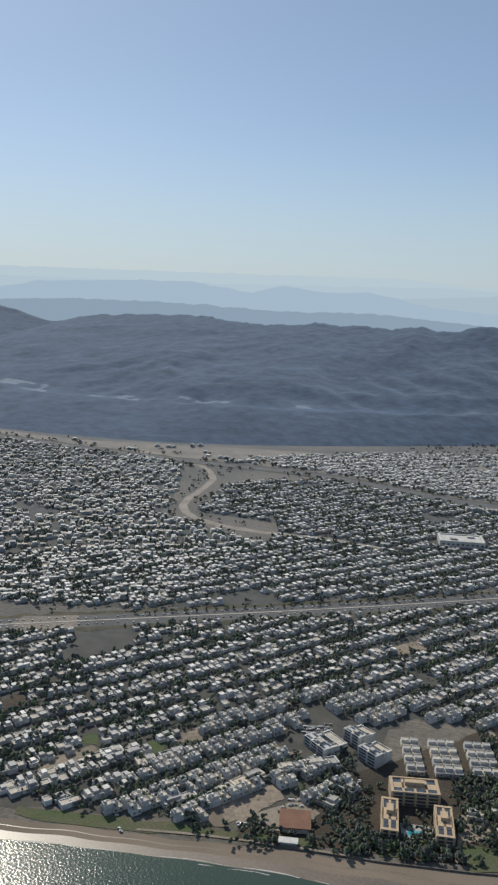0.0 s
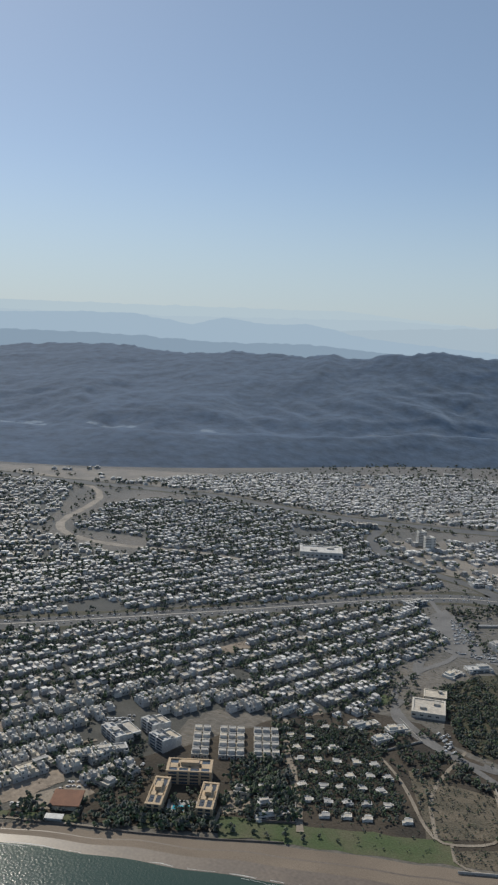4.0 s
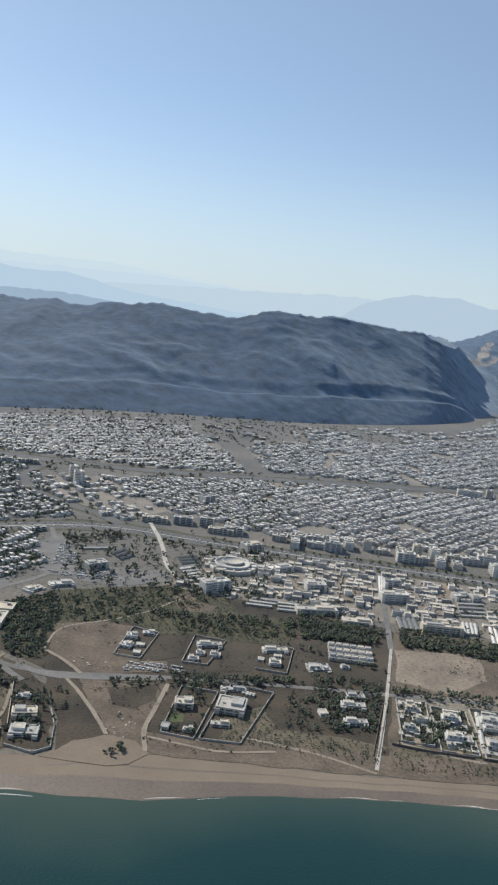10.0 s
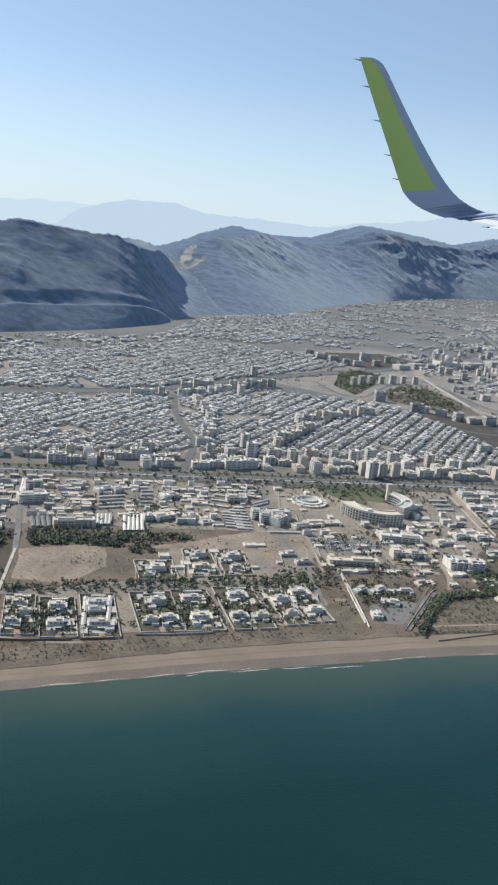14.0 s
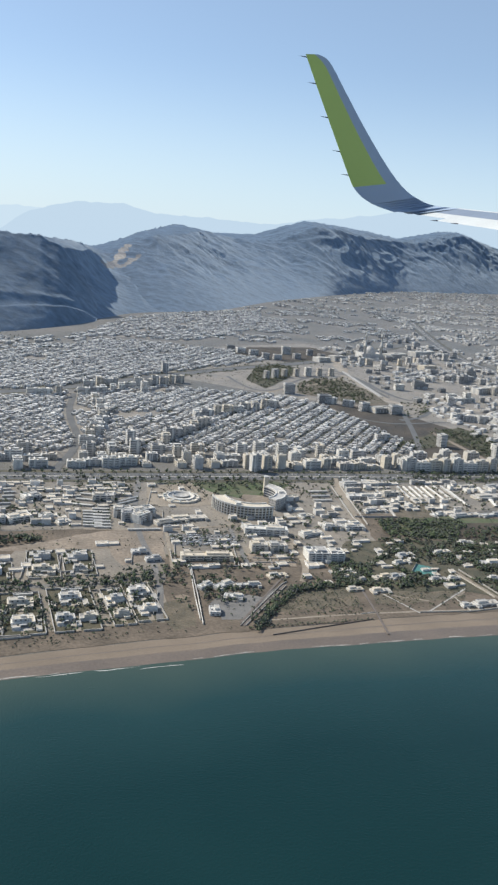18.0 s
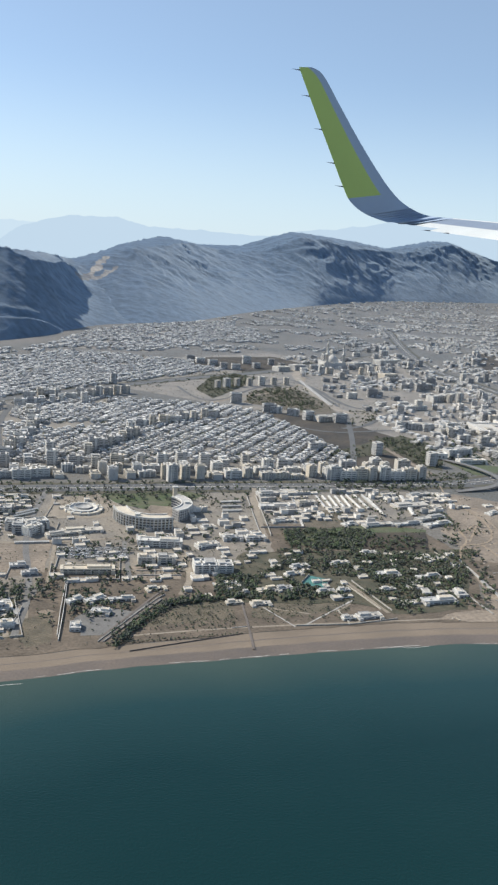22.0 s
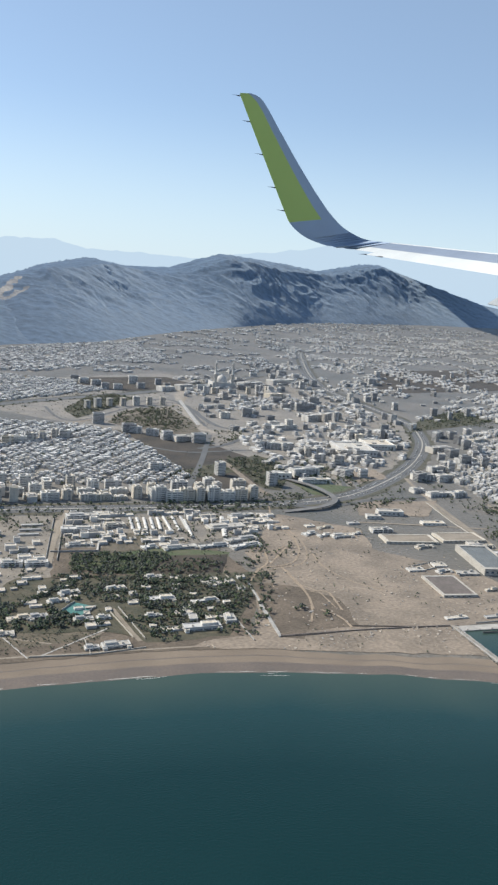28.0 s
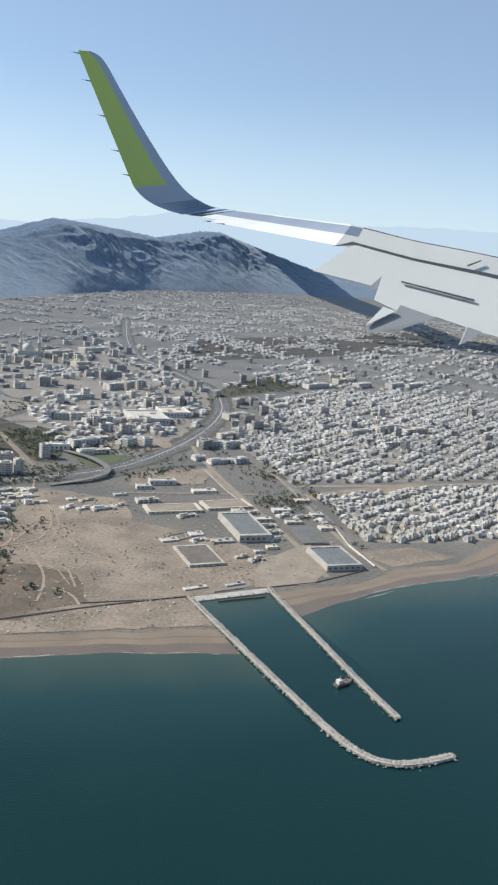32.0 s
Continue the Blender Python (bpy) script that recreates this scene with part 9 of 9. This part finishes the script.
# Belts of trees along the expressways and the wadi.
for line, wide in ((HW2, 9), (WADI, 8), (CONNECT, 6), (HW1, 8), (HW2, 16)):
    belt = np.repeat(smoothed(line, 1.6), 2, 0)
    belt = belt[(belt[:, 0] < 330) & (belt[:, 1] > 60)]
    belt = belt + np.random.randn(len(belt), 2) * wide * 0.5
    tree_places.append(belt[np.array([noise.noise((x * 0.07, y * 0.07, 11.0)) for x, y in belt]) > -0.15])
tree_places.append(np.c_[np.random.uniform(-120, 130, 1500), np.random.uniform(430, 600, 1500)])
tp = np.vstack(tree_places)
tp = tp[free(tp)]
trees("street_trees", tp, np.where(inside(tp, BUNGALOWS), np.random.uniform(0.5, 0.85, len(tp)), np.where(tp[:, 0] < 60, np.random.uniform(0.7, 1.6, len(tp)), np.random.uniform(0.4, 1.0, len(tp)))), "dark dusty green trees between the houses", 5)


def scatter(poly, count, lots=False):
    a = np.array(poly, float)
    p = np.random.rand(count * 4, 2) * (a.max(0) - a.min(0)) + a.min(0)
    p = p[inside(p, poly)][:count]
    return p


bush = np.vstack([scatter(poly, k) for poly, k in (
    (LOT["thicket"], 1500), (POLY["scrub_field"], 260), (POLY["scrub_plot"], 90), (POLY["shore_scrub"], 420), (POLY["shore_scrub_east"], 300), (POLY["east_scrub"], 330), (POLY["east_scrub_plot"], 200), (POLY["hill_field"], 700), (POLY["hill_far"], 400),
    (POLY["valley_ground"], 2200))])
trees("scrub_bushes", bush, np.random.uniform(0.18, 0.5, len(bush)), "low dark desert scrub bushes", 3)
grove = np.vstack([scatter(POLY["park_lawn"], 80), scatter([(276, 176), (286, 168), (290, 176)], 6), scatter(POLY["hill_field"], 300), scatter([(96, 198), (108, 198), (134, 199), (134, 205), (96, 207)], 190), scatter([(340, 330), (318, 300), (345, 285), (352, 312)], 160)])
trees("grove_trees", grove, np.random.uniform(0.7, 1.3, len(grove)), "close dark green grove of trees", 6)
built = np.array(BUILT)
planted = np.vstack([scatter(poly, k) for poly, k in PLANTED])
gap = np.hypot(planted[:, None, 0] - built[None, :, 0], planted[:, None, 1] - built[None, :, 1]).min(1)
planted = planted[(gap > 1.15) & (np.min([off_line(planted, l) for l in tracks], 0) > 0.5)]
trees("garden_trees", planted, np.random.uniform(0.5, 1.15, len(planted)), "dark dusty green garden trees and thickets", 6)
row_trees = np.vstack([smoothed(l, 2.6) + np.random.randn(len(smoothed(l, 2.6)), 2) * 0.4 for l in
                       ([(70, 166), (94, 171), (118, 175), (153, 179)], [(178, 153), (185, 165), (192, 173), (208, 176)], [(40, 257.5), (116, 260.5), (222, 263.5), (298, 266)], [(40, 250.5), (116, 253.5), (222, 256.5), (298, 259)],
                        [(-113, 167), (-55, 215), (-20, 247)], [(-110, 159), (-52, 207), (-18, 239)], [(70, 186), (92, 180)], [(-60, 101), (-24, 112), (0, 119)])])
# A thick hedge lines the drain and the field behind the beach.
hedge = np.vstack([np.repeat(smoothed(l, 0.5), 2, 0) for l in ([(178.7, 152), (183.2, 158.6), (187.9, 165.4), (192.4, 169.7), (200.2, 171.7), (207, 172.3)], [(207, 172.3), (213.8, 181.9), (221.4, 189.2), (228, 195.7)])])
hedge = hedge + np.random.randn(len(hedge), 2) * 0.55
trees("drain_hedge", hedge, np.random.uniform(0.45, 0.95, len(hedge)), "thick dark green hedge beside a drain", 5)
low_hedge = smoothed([(180.6, 153), (188.9, 153.7), (197.3, 154.2), (204.8, 154.8)], 0.5)
trees("field_hedge", low_hedge + np.random.randn(len(low_hedge), 2) * 0.15, np.random.uniform(0.3, 0.55, len(low_hedge)), "low dark hedge along a field edge", 4)
dots = np.vstack([np.c_[np.random.uniform(-60, 300, 11000), np.random.uniform(110, 250, 11000)], np.c_[np.random.uniform(-30, 420, 5000), np.random.uniform(250, 620, 5000)], np.c_[np.random.uniform(200, 900, 5000), np.random.uniform(420, 1100, 5000)]])
dots = dots[free(dots, False) & (dots[:, 1] > lerp(dots[:, 0], INNER) + 1.5)]
dots = dots[~inside(dots, POLY["sand_flat"])]
dots = dots[np.array([noise.noise((x * 0.06, y * 0.06, 3.0)) + 0.6 * noise.noise((x * 0.25, y * 0.25, 1.0)) for x, y in dots]) > 0.0]
trees("dry_shrubs", dots, np.random.uniform(0.2, 0.55, len(dots)), "scattered dusty shrubs on dry ground", 3)
trees("roadside_trees", row_trees, np.random.uniform(0.65, 1.25, len(row_trees)), "rows of dark roadside trees", 7)
# Stones, spoil and small scrub strewn over the open sand.
strewn = np.vstack([scatter(POLY["sand_flat"], 900), scatter([(316, 164), (372, 168), (366, 232), (330, 245), (312, 222)], 420), scatter(LOT["beach_flat"], 160), scatter(LOT["dusty_yard"], 40), scatter(LOT["dusty_triangle"], 30)])
strewn = strewn[np.array([noise.noise((x * 0.09, y * 0.09, 6.0)) for x, y in strewn]) > -0.08]
kq = len(strewn)
sz = np.random.uniform(0.12, 0.5, kq) * np.random.uniform(0.5, 1.0, kq)
rows = np.c_[strewn, np.full(kq, 0.02), sz * 1.6, sz, sz * 0.5, np.random.rand(kq) * 3]
v, f = blocks(rows)
v = v + (np.random.rand(*v.shape) - .5) * np.repeat(sz, 8)[:, None] * 0.5
tagged(new("rubble", mesh_of("rubble", v, f, BOULDER)), "stones and small spoil heaps on bare sand", "rubble", kind="stuff")
low = np.vstack([scatter(POLY["sand_flat"], 260), scatter([(276, 196), (300, 205), (312, 240), (290, 246)], 160), scatter([(316, 225), (345, 240), (372, 250), (340, 262), (320, 256)], 160)])
low = low[np.array([noise.noise((x * 0.12, y * 0.12, 9.0)) for x, y in low]) > 0.05]
trees("sand_shrubs", low, np.random.uniform(0.2, 0.6, len(low)), "sparse dark shrubs on bare sand", 3)
